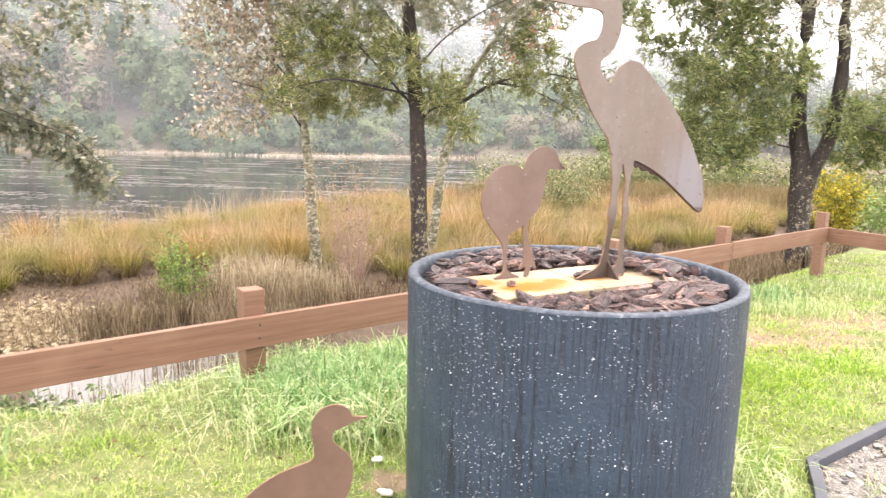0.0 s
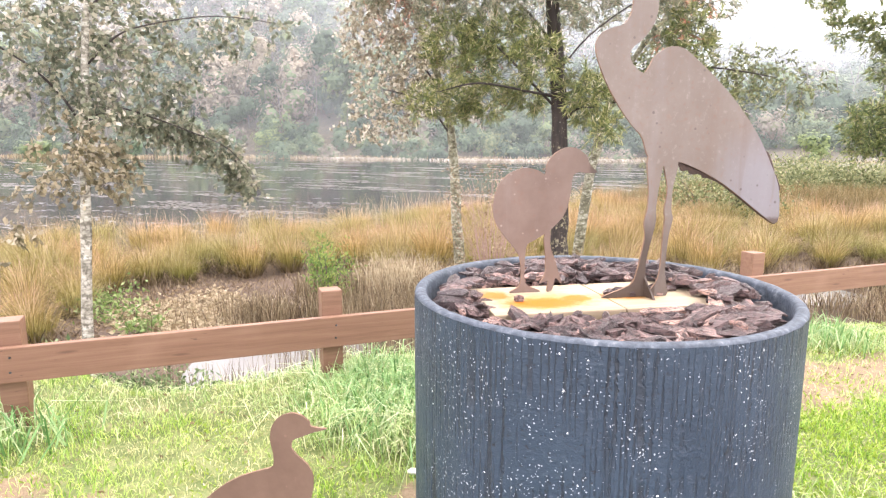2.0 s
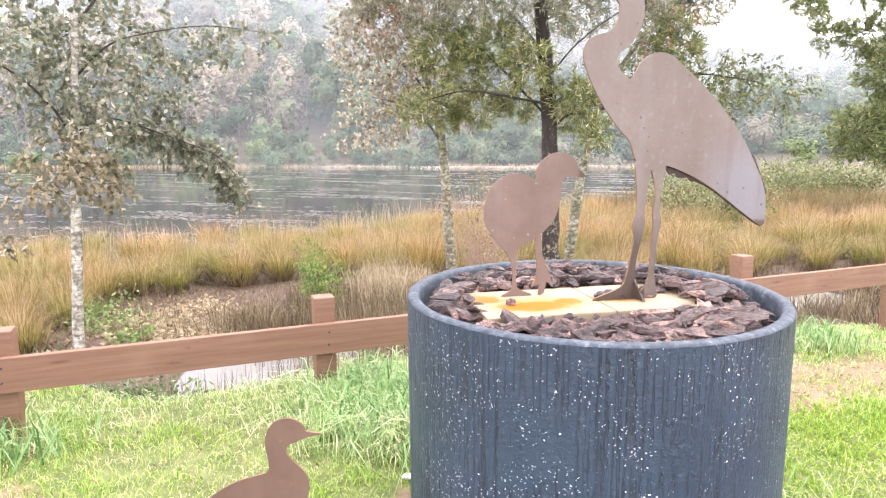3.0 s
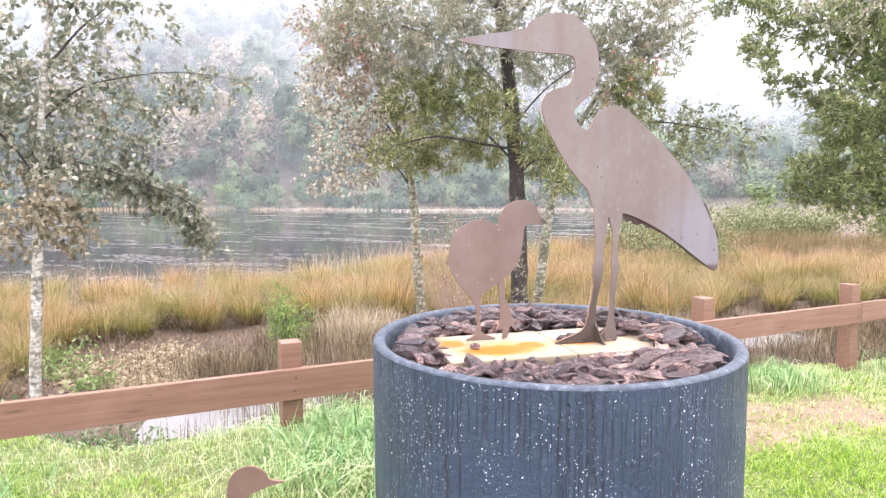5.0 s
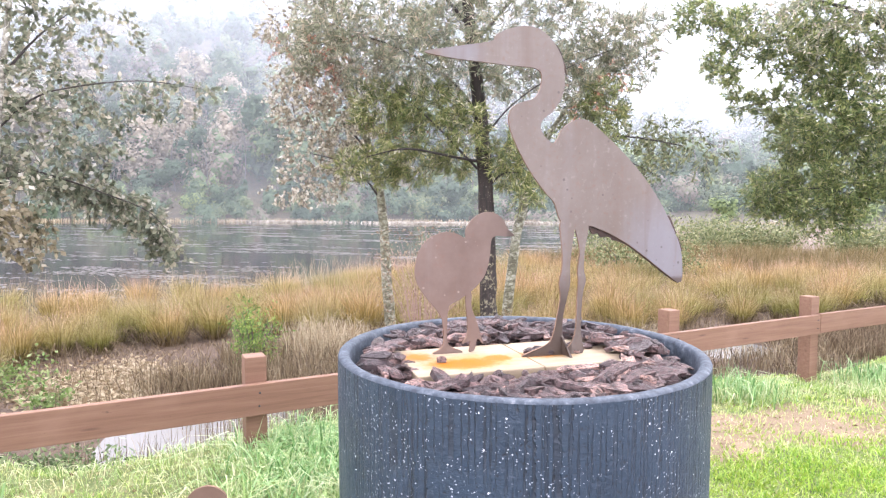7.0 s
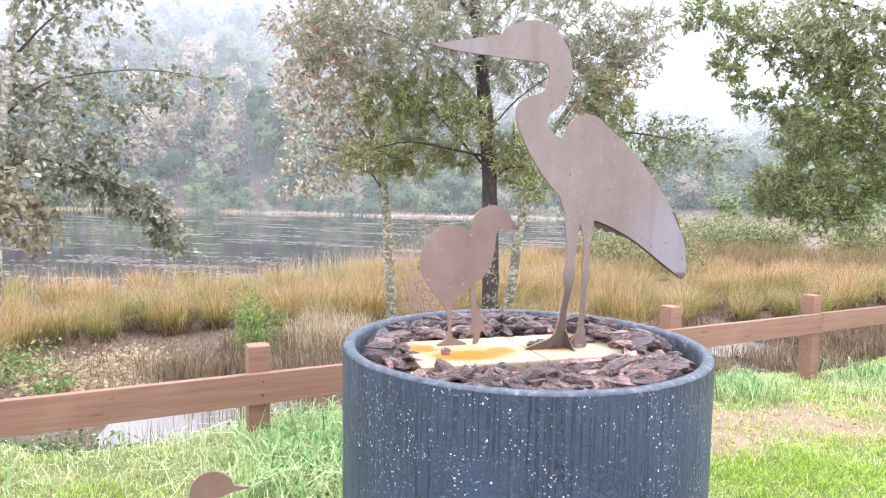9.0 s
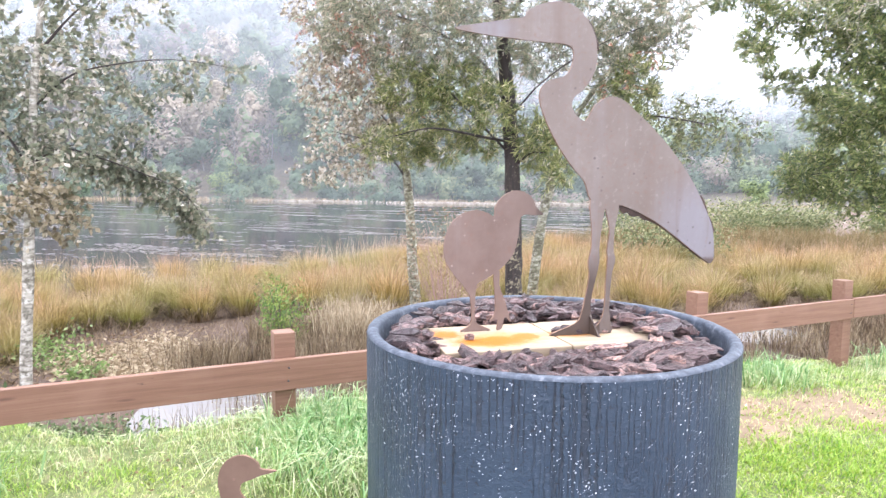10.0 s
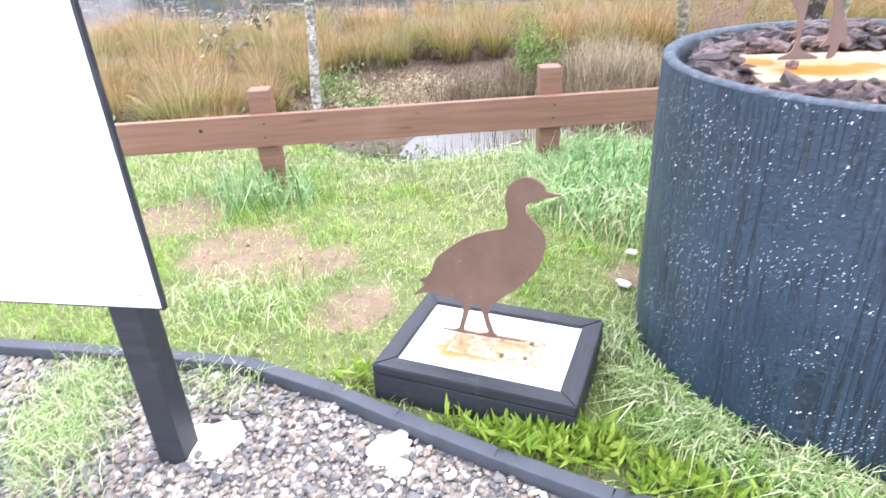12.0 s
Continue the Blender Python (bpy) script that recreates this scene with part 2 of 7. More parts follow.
def mat_wood_plaque():
    m = Mat("pale_pine_board", rough=0.5, spec=0.25)
    g = m.noise(2.2, 5, 0.6, m.map((1.5, 16, 16)), 0.3)
    base = m.ramp(g, (0.3, (0.225, 0.175, 0.112)), (0.7, (0.32, 0.265, 0.19)))
    base = stained(m, base, ((-0.20, -0.04, 0.19, 0.11), (0.07, -0.02, 0.15, 0.06)), (0.29, 0.18, 0.07))
    base = stained(m, base, ((-0.22, -0.06, 0.15, 0.075), (-0.34, 0.06, 0.06, 0.07), (0.07, -0.02, 0.10, 0.04), (-0.10, -0.02, 0.06, 0.05)), (0.29, 0.092, 0.002))
    m.bump(g, 0.15, 0.003)
    return m.done(base)


def mat_plinth_top():
    m = Mat("white_plinth_top", rough=0.5)
    base = m.mix(m.ramp(m.noise(8, 5, 0.6), (0.5, 0.0), (0.8, 0.25)), (0.66, 0.65, 0.62), (0.54, 0.52, 0.47))
    base = stained(m, base, ((-0.06, -0.06, 0.15, 0.05), (0.09, -0.05, 0.06, 0.04), (0.0, 0.0, 0.16, 0.05), (-0.11, -0.05, 0.05, 0.07)), (0.33, 0.17, 0.035))
    m.bump(m.noise(60, 3), 0.15, 0.002)
    return m.done(base)


def mat_foot_plate():
    m = Mat("rusting_foot_plate", rough=0.4)
    base = m.mix(m.ramp(m.noise(22, 5, 0.7), (0.34, 0.0), (0.58, 0.9)), (0.46, 0.36, 0.27), (0.30, 0.15, 0.05))
    return m.done(m.mix(m.ramp(m.noise(60, 4), (0.56, 0.0), (0.68, 0.8)), base, (0.10, 0.055, 0.03)))


def mat_bark(island=False):
    m = Mat("bark_chip", rough=0.3, spec=0.5)
    base = m.ramp(m.rand(island), (0.0, (0.032, 0.021, 0.023)), (0.35, (0.082, 0.050, 0.048)), (0.68, (0.128, 0.081, 0.075)), (0.86, (0.22, 0.14, 0.127)), (1.0, (0.46, 0.28, 0.22)))
    grain = m.noise(58, 6, 0.74, m.map((1, 2.2, 2.2)))
    flake = m.noise(19, 5, 0.72)
    # low spots go near-black: bark grain plus crevice shade put in the colour
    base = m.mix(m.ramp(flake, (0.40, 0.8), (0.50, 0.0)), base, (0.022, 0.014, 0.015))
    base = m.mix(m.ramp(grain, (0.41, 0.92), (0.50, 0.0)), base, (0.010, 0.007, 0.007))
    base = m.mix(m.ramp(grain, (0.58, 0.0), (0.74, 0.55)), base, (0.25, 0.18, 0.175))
    m.bump(grain, 1.0, 0.008, m.bump(flake, 0.8, 0.016))
    return m.done(base)


def mat_soil(name, dark, pale, scale=14):
    m = Mat(name, rough=0.9)
    base = m.ramp(m.noise(scale, 6, 0.65), (0.3, dark), (0.7, pale))
    m.bump(m.noise(scale * 3, 5, 0.7), 0.8, 0.012)
    return m.done(base)


def mat_fines():
    """Small stones packed between the pebbles."""
    m = Mat("packed_fine_gravel", rough=0.7)
    cell = m.voronoi(95.0, "Color")
    base = m.ramp(cell, (0.0, (0.08, 0.078, 0.074)), (0.4, (0.20, 0.19, 0.175)), (0.7, (0.29, 0.26, 0.22)), (1.0, (0.42, 0.40, 0.38)))
    edge = m.voronoi(95.0, feature="DISTANCE_TO_EDGE")
    base = m.mix(m.ramp(edge, (0.01, 0.7), (0.09, 0.0)), base, (0.045, 0.04, 0.036))
    m.bump(m.ramp(edge, (0.0, 0.0), (0.3, 1.0)), 1.0, 0.006)
    return m.done(base)


def mat_ground():
    """Mossy lawn that turns to bare earth in patches, and to marsh mud below the bank."""
    m = Mat("lawn_earth_and_marsh_mud", rough=0.9)
    n1, n2, n3 = m.noise(1.1, 5, 0.6), m.noise(7.0, 5, 0.65), m.noise(45.0, 4, 0.7)
    green = m.ramp(n2, (0.25, (0.04, 0.065, 0.014)), (0.5, (0.095, 0.125, 0.035)), (0.75, (0.18, 0.19, 0.08)))
    green = m.mix(m.ramp(n3, (0.5, 0.0), (0.72, 0.55)), green, (0.30, 0.25, 0.12))
    earth = m.ramp(n2, (0.3, (0.14, 0.092, 0.06)), (0.7, (0.245, 0.17, 0.115)))
    earth = m.mix(m.ramp(n3, (0.45, 0.0), (0.65, 0.6)), earth, (0.13, 0.10, 0.055))
    att = m.n.new("ShaderNodeAttribute")
    att.attribute_name = "wear"
    worn = m.math("ADD", att.outputs["Fac"], m.math("MULTIPLY", m.math("SUBTRACT", n2, 0.5), 0.9))
    top = m.mix(m.ramp(worn, (0.36, 0.0), (0.56, 0.9)), green, earth)
    mud = m.ramp(n2, (0.3, (0.05, 0.032, 0.022)), (0.7, (0.12, 0.08, 0.052)))
    sep = m.n.new("ShaderNodeSeparateXYZ")
    m.l.new(m.co, sep.inputs[0])
    z = m.math("ADD", sep.outputs["Z"], m.math("MULTIPLY", n2, 0.25))
    top = m.mix(m.ramp(m.math("ADD", z, 0.6), (0.08, 0.0), (0.28, 1.0)), mud, top)
    floor = m.ramp(n1, (0.3, (0.05, 0.045, 0.03)), (0.7, (0.10, 0.085, 0.055)))
    top = m.mix(m.math("GREATER_THAN", sep.outputs["Y"], 62.0), top, floor)
    m.bump(n3, 0.8, 0.02)
    return m.done(top)


def mat_blade(name, stops, rough=0.6, share=0.35):
    m = Mat(name, rough=rough, spec=0.3)
    return m.leaf(m.ramp(m.rand(True), *stops), share)


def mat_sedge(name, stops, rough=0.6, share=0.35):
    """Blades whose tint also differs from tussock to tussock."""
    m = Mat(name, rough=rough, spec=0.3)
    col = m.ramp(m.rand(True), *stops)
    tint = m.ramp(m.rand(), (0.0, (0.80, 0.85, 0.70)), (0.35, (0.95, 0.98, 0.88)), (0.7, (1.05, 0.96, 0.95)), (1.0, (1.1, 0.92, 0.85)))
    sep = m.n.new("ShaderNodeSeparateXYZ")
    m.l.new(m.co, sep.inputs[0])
    # feet coloured darker for the shade inside a tussock; tips pinker
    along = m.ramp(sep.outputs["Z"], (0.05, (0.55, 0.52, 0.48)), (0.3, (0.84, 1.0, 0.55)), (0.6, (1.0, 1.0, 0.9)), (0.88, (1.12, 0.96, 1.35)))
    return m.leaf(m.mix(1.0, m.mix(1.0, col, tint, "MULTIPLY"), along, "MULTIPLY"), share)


def mat_gravel():
    m = Mat("river_pebbles", rough=0.45)
    base = m.ramp(m.rand(True), (0.0, (0.04, 0.04, 0.045)), (0.25, (0.10, 0.10, 0.10)), (0.45, (0.20, 0.155, 0.11)),
                  (0.62, (0.22, 0.205, 0.185)), (0.78, (0.15, 0.105, 0.07)), (0.9, (0.28, 0.26, 0.235)), (1.0, (0.50, 0.48, 0.45)))
    base = m.mix(m.ramp(m.noise(120, 4), (0.4, 0.35), (0.6, 0.0)), base, (0.10, 0.09, 0.08))
    m.bump(m.noise(160, 3), 0.2, 0.002)
    return m.done(base)


def mat_black(name="black_stained_timber"):
    m = Mat(name, rough=0.5)
    base = m.ramp(m.noise(5, 5, 0.6, m.map((1, 7, 7))), (0.3, (0.008, 0.009, 0.013)), (0.7, (0.020, 0.023, 0.030)))
    base = m.mix(m.ramp(m.noise(18, 4), (0.62, 0.0), (0.75, 0.5)), base, (0.05, 0.054, 0.062))
    m.bump(m.noise(30, 4, 0.6, m.map((1, 6, 6))), 0.3, 0.004)
    return m.done(base)


def mat_edging():
    m = Mat("grey_timber_edging", rough=0.7)
    base = m.ramp(m.noise(4, 5, 0.6), (0.3, (0.028, 0.033, 0.043)), (0.7, (0.062, 0.069, 0.082)))
    m.bump(m.noise(40, 4), 0.3, 0.004)
    return m.done(base)


def mat_white(name, col=(0.78, 0.77, 0.74), rough=0.55):
    m = Mat(name, rough=rough)
    base = m.mix(m.ramp(m.noise(8, 5, 0.6), (0.5, 0.0), (0.8, 0.3)), col, (col[0] * 0.82, col[1] * 0.8, col[2] * 0.76))
    m.bump(m.noise(60, 3), 0.15, 0.002)
    return m.done(base)


def mat_trunk_birch():
    m = Mat("lichen_white_bark", rough=0.8)
    a = m.noise(5, 5, 0.65, m.map((1.5, 1.5, 5)))
    b = m.noise(24, 5, 0.7)
    base = m.ramp(a, (0.36, (0.12, 0.11, 0.085)), (0.5, (0.32, 0.30, 0.25)), (0.66, (0.50, 0.49, 0.44)))
    base = m.mix(m.ramp(b, (0.49, 0.0), (0.58, 0.85)), base, (0.075, 0.066, 0.045))
    m.bump(b, 0.5, 0.01)
    return m.done(base)


def mat_trunk_mottled():
    m = Mat("mottled_lichen_bark", rough=0.85)
    a = m.noise(9, 5, 0.7, m.map((1.3, 1.3, 2.2)))
    base = m.ramp(a, (0.36, (0.05, 0.045, 0.03)), (0.48, (0.15, 0.145, 0.09)), (0.6, (0.36, 0.36, 0.29)), (0.7, (0.50, 0.50, 0.45)))
    base = m.mix(m.ramp(m.noise(30, 4, 0.7), (0.54, 0.0), (0.62, 0.8)), base, (0.06, 0.05, 0.035))
    m.bump(a, 0.6, 0.012)
    return m.done(base)


def mat_trunk_dark():
    m = Mat("dark_furrowed_bark", rough=0.85)
    a = m.noise(5, 6, 0.7, m.map((4, 4, 0.9)))
    base = m.ramp(a, (0.33, (0.008, 0.006, 0.0055)), (0.55, (0.025, 0.018, 0.015)), (0.75, (0.062, 0.047, 0.039)))
    base = m.mix(m.ramp(m.noise(30, 4), (0.66, 0.0), (0.72, 0.6)), base, (0.36, 0.35, 0.31))
    sep = m.n.new("ShaderNodeSeparateXYZ")
    m.l.new(m.co, sep.inputs[0])
    crust = m.math("ADD", m.noise(17, 5, 0.75), m.math("MULTIPLY", m.math("SUBTRACT", 0.9, sep.outputs["Z"]), 0.06))
    base = m.mix(m.ramp(crust, (0.57, 0.0), (0.63, 0.8)), base, (0.24, 0.215, 0.14))
    m.bump(a, 0.8, 0.02)
    return m.done(base)


def mat_water(name="still_lake_water", body_col=(0.023, 0.021, 0.020)):
    m = Mat(name, rough=0.04, spec=0.55)
    n = m.noise(1.0, 4, 0.6, m.map((0.5, 1.6, 1)))
    n2 = m.noise(6.0, 3, 0.6, m.map((0.6, 1.6, 1)))
    m.bump(n2, 0.03, 0.02, m.bump(n, 0.025, 0.06))
    m.b.inputs["IOR"].default_value = 1.33
    return m.done(body_col, m.ramp(n, (0.3, 0.03), (0.75, 0.10)))


def mat_mist(name, low, high, z0, z1):
    """Hanging mist: lets part of the light through and scatters the rest, thicker upwards."""
    m = bpy.data.materials.new(name)
    m.use_nodes = True
    n, l = m.node_tree.nodes, m.node_tree.links
    n.clear()
    out, co = n.new("ShaderNodeOutputMaterial"), n.new("ShaderNodeTexCoord")
    sep = n.new("ShaderNodeSeparateXYZ")
    l.new(co.outputs["Object"], sep.inputs[0])
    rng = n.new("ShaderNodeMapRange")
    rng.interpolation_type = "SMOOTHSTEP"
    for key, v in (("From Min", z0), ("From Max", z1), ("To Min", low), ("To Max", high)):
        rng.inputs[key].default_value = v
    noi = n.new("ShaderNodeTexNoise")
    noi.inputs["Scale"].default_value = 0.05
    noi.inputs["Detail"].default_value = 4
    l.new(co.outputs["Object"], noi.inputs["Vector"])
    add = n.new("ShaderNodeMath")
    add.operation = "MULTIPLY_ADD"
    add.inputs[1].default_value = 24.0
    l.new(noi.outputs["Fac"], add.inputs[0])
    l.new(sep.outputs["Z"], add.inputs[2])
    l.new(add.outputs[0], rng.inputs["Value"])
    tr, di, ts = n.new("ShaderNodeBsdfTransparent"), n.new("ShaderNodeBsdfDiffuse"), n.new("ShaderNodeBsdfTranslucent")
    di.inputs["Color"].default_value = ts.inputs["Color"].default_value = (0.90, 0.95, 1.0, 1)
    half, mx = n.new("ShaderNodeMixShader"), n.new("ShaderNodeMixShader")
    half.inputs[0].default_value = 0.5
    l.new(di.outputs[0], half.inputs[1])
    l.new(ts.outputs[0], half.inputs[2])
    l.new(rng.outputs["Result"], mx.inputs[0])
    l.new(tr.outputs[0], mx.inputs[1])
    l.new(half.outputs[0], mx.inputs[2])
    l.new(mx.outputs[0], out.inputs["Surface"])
    return m


DRUM, RIM, STEEL, RUST, FENCE = mat_drum(), mat_rim(), mat_steel(), mat_edge_rust(), mat_fence()
RUST_DARK, CUT_RUST, CHICK_STEEL = mat_rust_dark(), mat_cut_rust(), mat_chick()
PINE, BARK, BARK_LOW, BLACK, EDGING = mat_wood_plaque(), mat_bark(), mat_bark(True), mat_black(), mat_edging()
COMPOST = mat_soil("dark_compost", (0.012, 0.009, 0.008), (0.05, 0.034, 0.03), 30)
SUBSOIL = mat_fines()
GROUND, GRAVEL, WATER = mat_ground(), mat_gravel(), mat_water()
# pool colour kept pale in place of the white sky's reflection
POOL = mat_water("sky_tinted_pool_water", (0.20, 0.195, 0.185))
PANEL, CEMENT, PLASTER = mat_white("white_board_face", (0.82, 0.82, 0.82), 0.35), mat_white("pale_cement", (0.52, 0.51, 0.49)), mat_plinth_top()
BIRCH, DARKBARK, MOTTLED = mat_trunk_birch(), mat_trunk_dark(), mat_trunk_mottled()


def mat_lawn():
    """Short grass and moss: vivid in the lush clumps, straw-pale between them."""
    m = Mat("lawn_grass", rough=0.5, spec=0.35)
    att = m.n.new("ShaderNodeAttribute")
    att.attribute_name = "lush"
    pick = m.rand(True)
    green = m.ramp(pick, (0.0, (0.08, 0.18, 0.016)), (0.4, (0.19, 0.35, 0.035)), (0.8, (0.34, 0.49, 0.07)), (1.0, (0.50, 0.52, 0.18)))
    mid = m.ramp(pick, (0.0, (0.13, 0.22, 0.04)), (0.4, (0.30, 0.42, 0.10)), (0.8, (0.46, 0.54, 0.20)), (1.0, (0.60, 0.58, 0.32)))
    straw = m.ramp(pick, (0.0, (0.18, 0.20, 0.075)), (0.4, (0.42, 0.41, 0.20)), (0.8, (0.62, 0.58, 0.35)), (1.0, (0.74, 0.68, 0.48)))
    low = m.mix(m.ramp(att.outputs["Fac"], (0.22, 0.0), (0.46, 1.0)), straw, mid)
    return m.leaf(m.mix(m.ramp(att.outputs["Fac"], (0.52, 0.0), (0.74, 1.0)), low, green), 0.35)


GRASS = mat_lawn()
LONGGRASS = mat_blade("long_pale_grass", ((0.0, (0.13, 0.22, 0.05)), (0.5, (0.31, 0.42, 0.16)), (0.8, (0.50, 0.55, 0.31)), (1.0, (0.66, 0.63, 0.44))), 0.4)
COARSE = mat_blade("coarse_blue_green_grass", ((0.0, (0.065, 0.16, 0.045)), (0.5, (0.18, 0.33, 0.12)), (0.8, (0.32, 0.46, 0.22)), (1.0, (0.48, 0.56, 0.35))), 0.35)
WEEDS = mat_blade("fresh_weeds", ((0.0, (0.13, 0.22, 0.02)), (0.6, (0.22, 0.32, 0.04)), (1.0, (0.32, 0.40, 0.07))), 0.5)
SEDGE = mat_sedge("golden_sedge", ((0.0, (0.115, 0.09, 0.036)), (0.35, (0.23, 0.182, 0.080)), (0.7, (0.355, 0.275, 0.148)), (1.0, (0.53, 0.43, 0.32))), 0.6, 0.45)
THATCH = mat_blade("dead_sedge_thatch", ((0.0, (0.06, 0.042, 0.026)), (0.6, (0.16, 0.115, 0.07)), (1.0, (0.30, 0.24, 0.16))), 0.8, 0.25)
STALK = mat_blade("dry_brown_stalk", ((0.0, (0.07, 0.05, 0.03)), (0.5, (0.17, 0.125, 0.072)), (0.85, (0.29, 0.23, 0.14)), (1.0, (0.42, 0.36, 0.25))), 0.7, 0.3)
REED = mat_blade("bleached_reed", ((0.0, (0.20, 0.15, 0.09)), (0.5, (0.36, 0.29, 0.18)), (1.0, (0.52, 0.45, 0.32))), 0.7, 0.35)
# the palest wattle leaf tone stands in for white glints
WATTLE = mat_blade("wattle_leaf", ((0.0, (0.05, 0.075, 0.024)), (0.42, (0.14, 0.168, 0.055)), (0.74, (0.26, 0.28, 0.10)), (0.92, (0.42, 0.39, 0.20)), (1.0, (0.64, 0.60, 0.46))), 0.38, 0.38)
WATTLE_P = mat_blade("wattle_leaf_greyish", ((0.0, (0.09, 0.11, 0.07)), (0.42, (0.21, 0.23, 0.145)), (0.76, (0.37, 0.37, 0.25)), (0.92, (0.46, 0.37, 0.27)), (1.0, (0.66, 0.62, 0.52))), 0.38, 0.38)
WATTLE_R = mat_blade("wattle_leaf_deep_green", ((0.0, (0.05, 0.08, 0.032)), (0.42, (0.14, 0.185, 0.066)), (0.8, (0.30, 0.34, 0.125)), (0.94, (0.40, 0.38, 0.18)), (1.0, (0.58, 0.55, 0.42))), 0.45, 0.4)
PODS = mat_blade("russet_seed_pods", ((0.0, (0.22, 0.085, 0.05)), (0.6, (0.36, 0.17, 0.11)), (1.0, (0.46, 0.29, 0.20))), 0.6, 0.25)
AUTUMN = mat_blade("autumn_birch_leaf", ((0.0, (0.10, 0.085, 0.055)), (0.4, (0.30, 0.262, 0.185)), (0.75, (0.47, 0.43, 0.33)), (1.0, (0.60, 0.565, 0.48))), 0.38, 0.35)
TANLEAF = mat_blade("tan_birch_leaf", ((0.0, (0.09, 0.08, 0.045)), (0.4, (0.21, 0.18, 0.11)), (0.75, (0.33, 0.28, 0.185)), (1.0, (0.50, 0.45, 0.35))), 0.4, 0.42)
# near-white end of this ramp paints glints on the birch leaves
BIRCHLEAF = mat_blade("grey_green_birch_leaf", ((0.0, (0.085, 0.10, 0.068)), (0.42, (0.165, 0.185, 0.125)), (0.72, (0.265, 0.268, 0.19)), (0.9, (0.37, 0.335, 0.25)), (1.0, (0.55, 0.53, 0.47))), 0.36, 0.5)
PALELITTER = mat_blade("pale_fallen_leaf", ((0.0, (0.20, 0.145, 0.08)), (0.5, (0.38, 0.31, 0.20)), (1.0, (0.58, 0.50, 0.36))), 0.6, 0.3)
BLEACHED = mat_blade("bleached_straw", ((0.0, (0.26, 0.23, 0.18)), (0.6, (0.42, 0.39, 0.33)), (1.0, (0.58, 0.55, 0.49))), 0.7, 0.3)
LITTER = mat_blade("fallen_leaves", ((0.0, (0.12, 0.075, 0.042)), (0.5, (0.25, 0.18, 0.11)), (1.0, (0.40, 0.33, 0.22))), 0.6, 0.3)
SHRUB = mat_blade("shrub_leaf", ((0.0, (0.08, 0.14, 0.035)), (0.6, (0.17, 0.25, 0.075)), (1.0, (0.31, 0.37, 0.17))), 0.5, 0.3)
SALLOW = mat_blade("sallow_leaf", ((0.0, (0.07, 0.09, 0.04)), (0.6, (0.155, 0.175, 0.075)), (1.0, (0.29, 0.295, 0.155))), 0.6, 0.3)
BANKWEED = mat_blade("dark_bank_weed", ((0.0, (0.045, 0.075, 0.03)), (0.6, (0.105, 0.15, 0.06)), (1.0, (0.24, 0.29, 0.15))), 0.5, 0.3)
FRESH = mat_blade("fresh_shrub_leaf", ((0.0, (0.07, 0.13, 0.035)), (0.6, (0.16, 0.25, 0.06)), (1.0, (0.31, 0.38, 0.10))), 0.5, 0.35)
GORSE = mat_blade("yellow_flowering_leaf", ((0.0, (0.10, 0.12, 0.02)), (0.5, (0.24, 0.22, 0.025)), (1.0, (0.46, 0.36, 0.03))), 0.6, 0.3)
PADS = mat_blade("floating_leaf", ((0.0, (0.06, 0.053, 0.047)), (0.6, (0.11, 0.10, 0.09)), (1.0, (0.185, 0.17, 0.155))), 0.35, 0.0)


def mat_far():
    """Far leaves: each tree has its own tint, from dark evergreen to straw and bare grey."""
    m = Mat("far_wood_leaf", rough=0.85, spec=0.2)
    att = m.n.new("ShaderNodeAttribute")
    att.attribute_name = "tree_tint"
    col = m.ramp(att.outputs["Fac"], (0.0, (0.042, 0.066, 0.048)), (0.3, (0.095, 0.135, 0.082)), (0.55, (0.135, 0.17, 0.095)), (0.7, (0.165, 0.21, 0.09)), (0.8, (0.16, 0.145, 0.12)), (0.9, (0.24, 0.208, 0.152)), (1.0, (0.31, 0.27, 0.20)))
    vary = m.ramp(m.rand(True), (0.0, 0.92), (1.0, 1.08))
    return m.leaf(m.mix(1.0, col, vary, "MULTIPLY"), 0.2)


FAR = mat_far()
BAREWOOD = Mat("grey_far_trunk", rough=0.85).done((0.13, 0.125, 0.11))
PINKTWIG = Mat("pink_grey_twig", rough=0.7).done((0.30, 0.20, 0.165))
TWIG = Mat("twig_bark", rough=0.8).done((0.10, 0.08, 0.065))

# ======================= builders =======================
rng = np.random.default_rng(7)


def mesh_of(name, verts, faces, mats, smooth=False):
    me = bpy.data.meshes.new(name)
    me.from_pydata(verts if isinstance(verts, list) else verts.tolist(), [], faces if isinstance(faces, list) else faces.tolist())
    for mt in (mats if isinstance(mats, (list, tuple)) else [mats]):
        me.materials.append(mt)
    if smooth:
        me.polygons.foreach_set("use_smooth", [True] * len(me.polygons))
    me.update()
    return me


def part(name, data, material, parent, label="", smooth=False):
    """Links a bmesh or a mesh as one object under a thing."""
    if isinstance(data, bmesh.types.BMesh):
        me = bpy.data.meshes.new(name)
        data.to_mesh(me)
        data.free()
        me.materials.append(material)
        if smooth:
            me.polygons.foreach_set("use_smooth", [True] * len(me.polygons))
    else:
        me = data
    ob = new(name, me)
    if parent:
        ob.parent = parent
    if label:
        tagged(ob, label)
    return ob


def thing(name, m, label, category, group="", kind=""):
    ob = new(name)
    ob.empty_display_size = 0.1
    ob.matrix_basis = m
    return tagged(ob, label, category, group, kind)


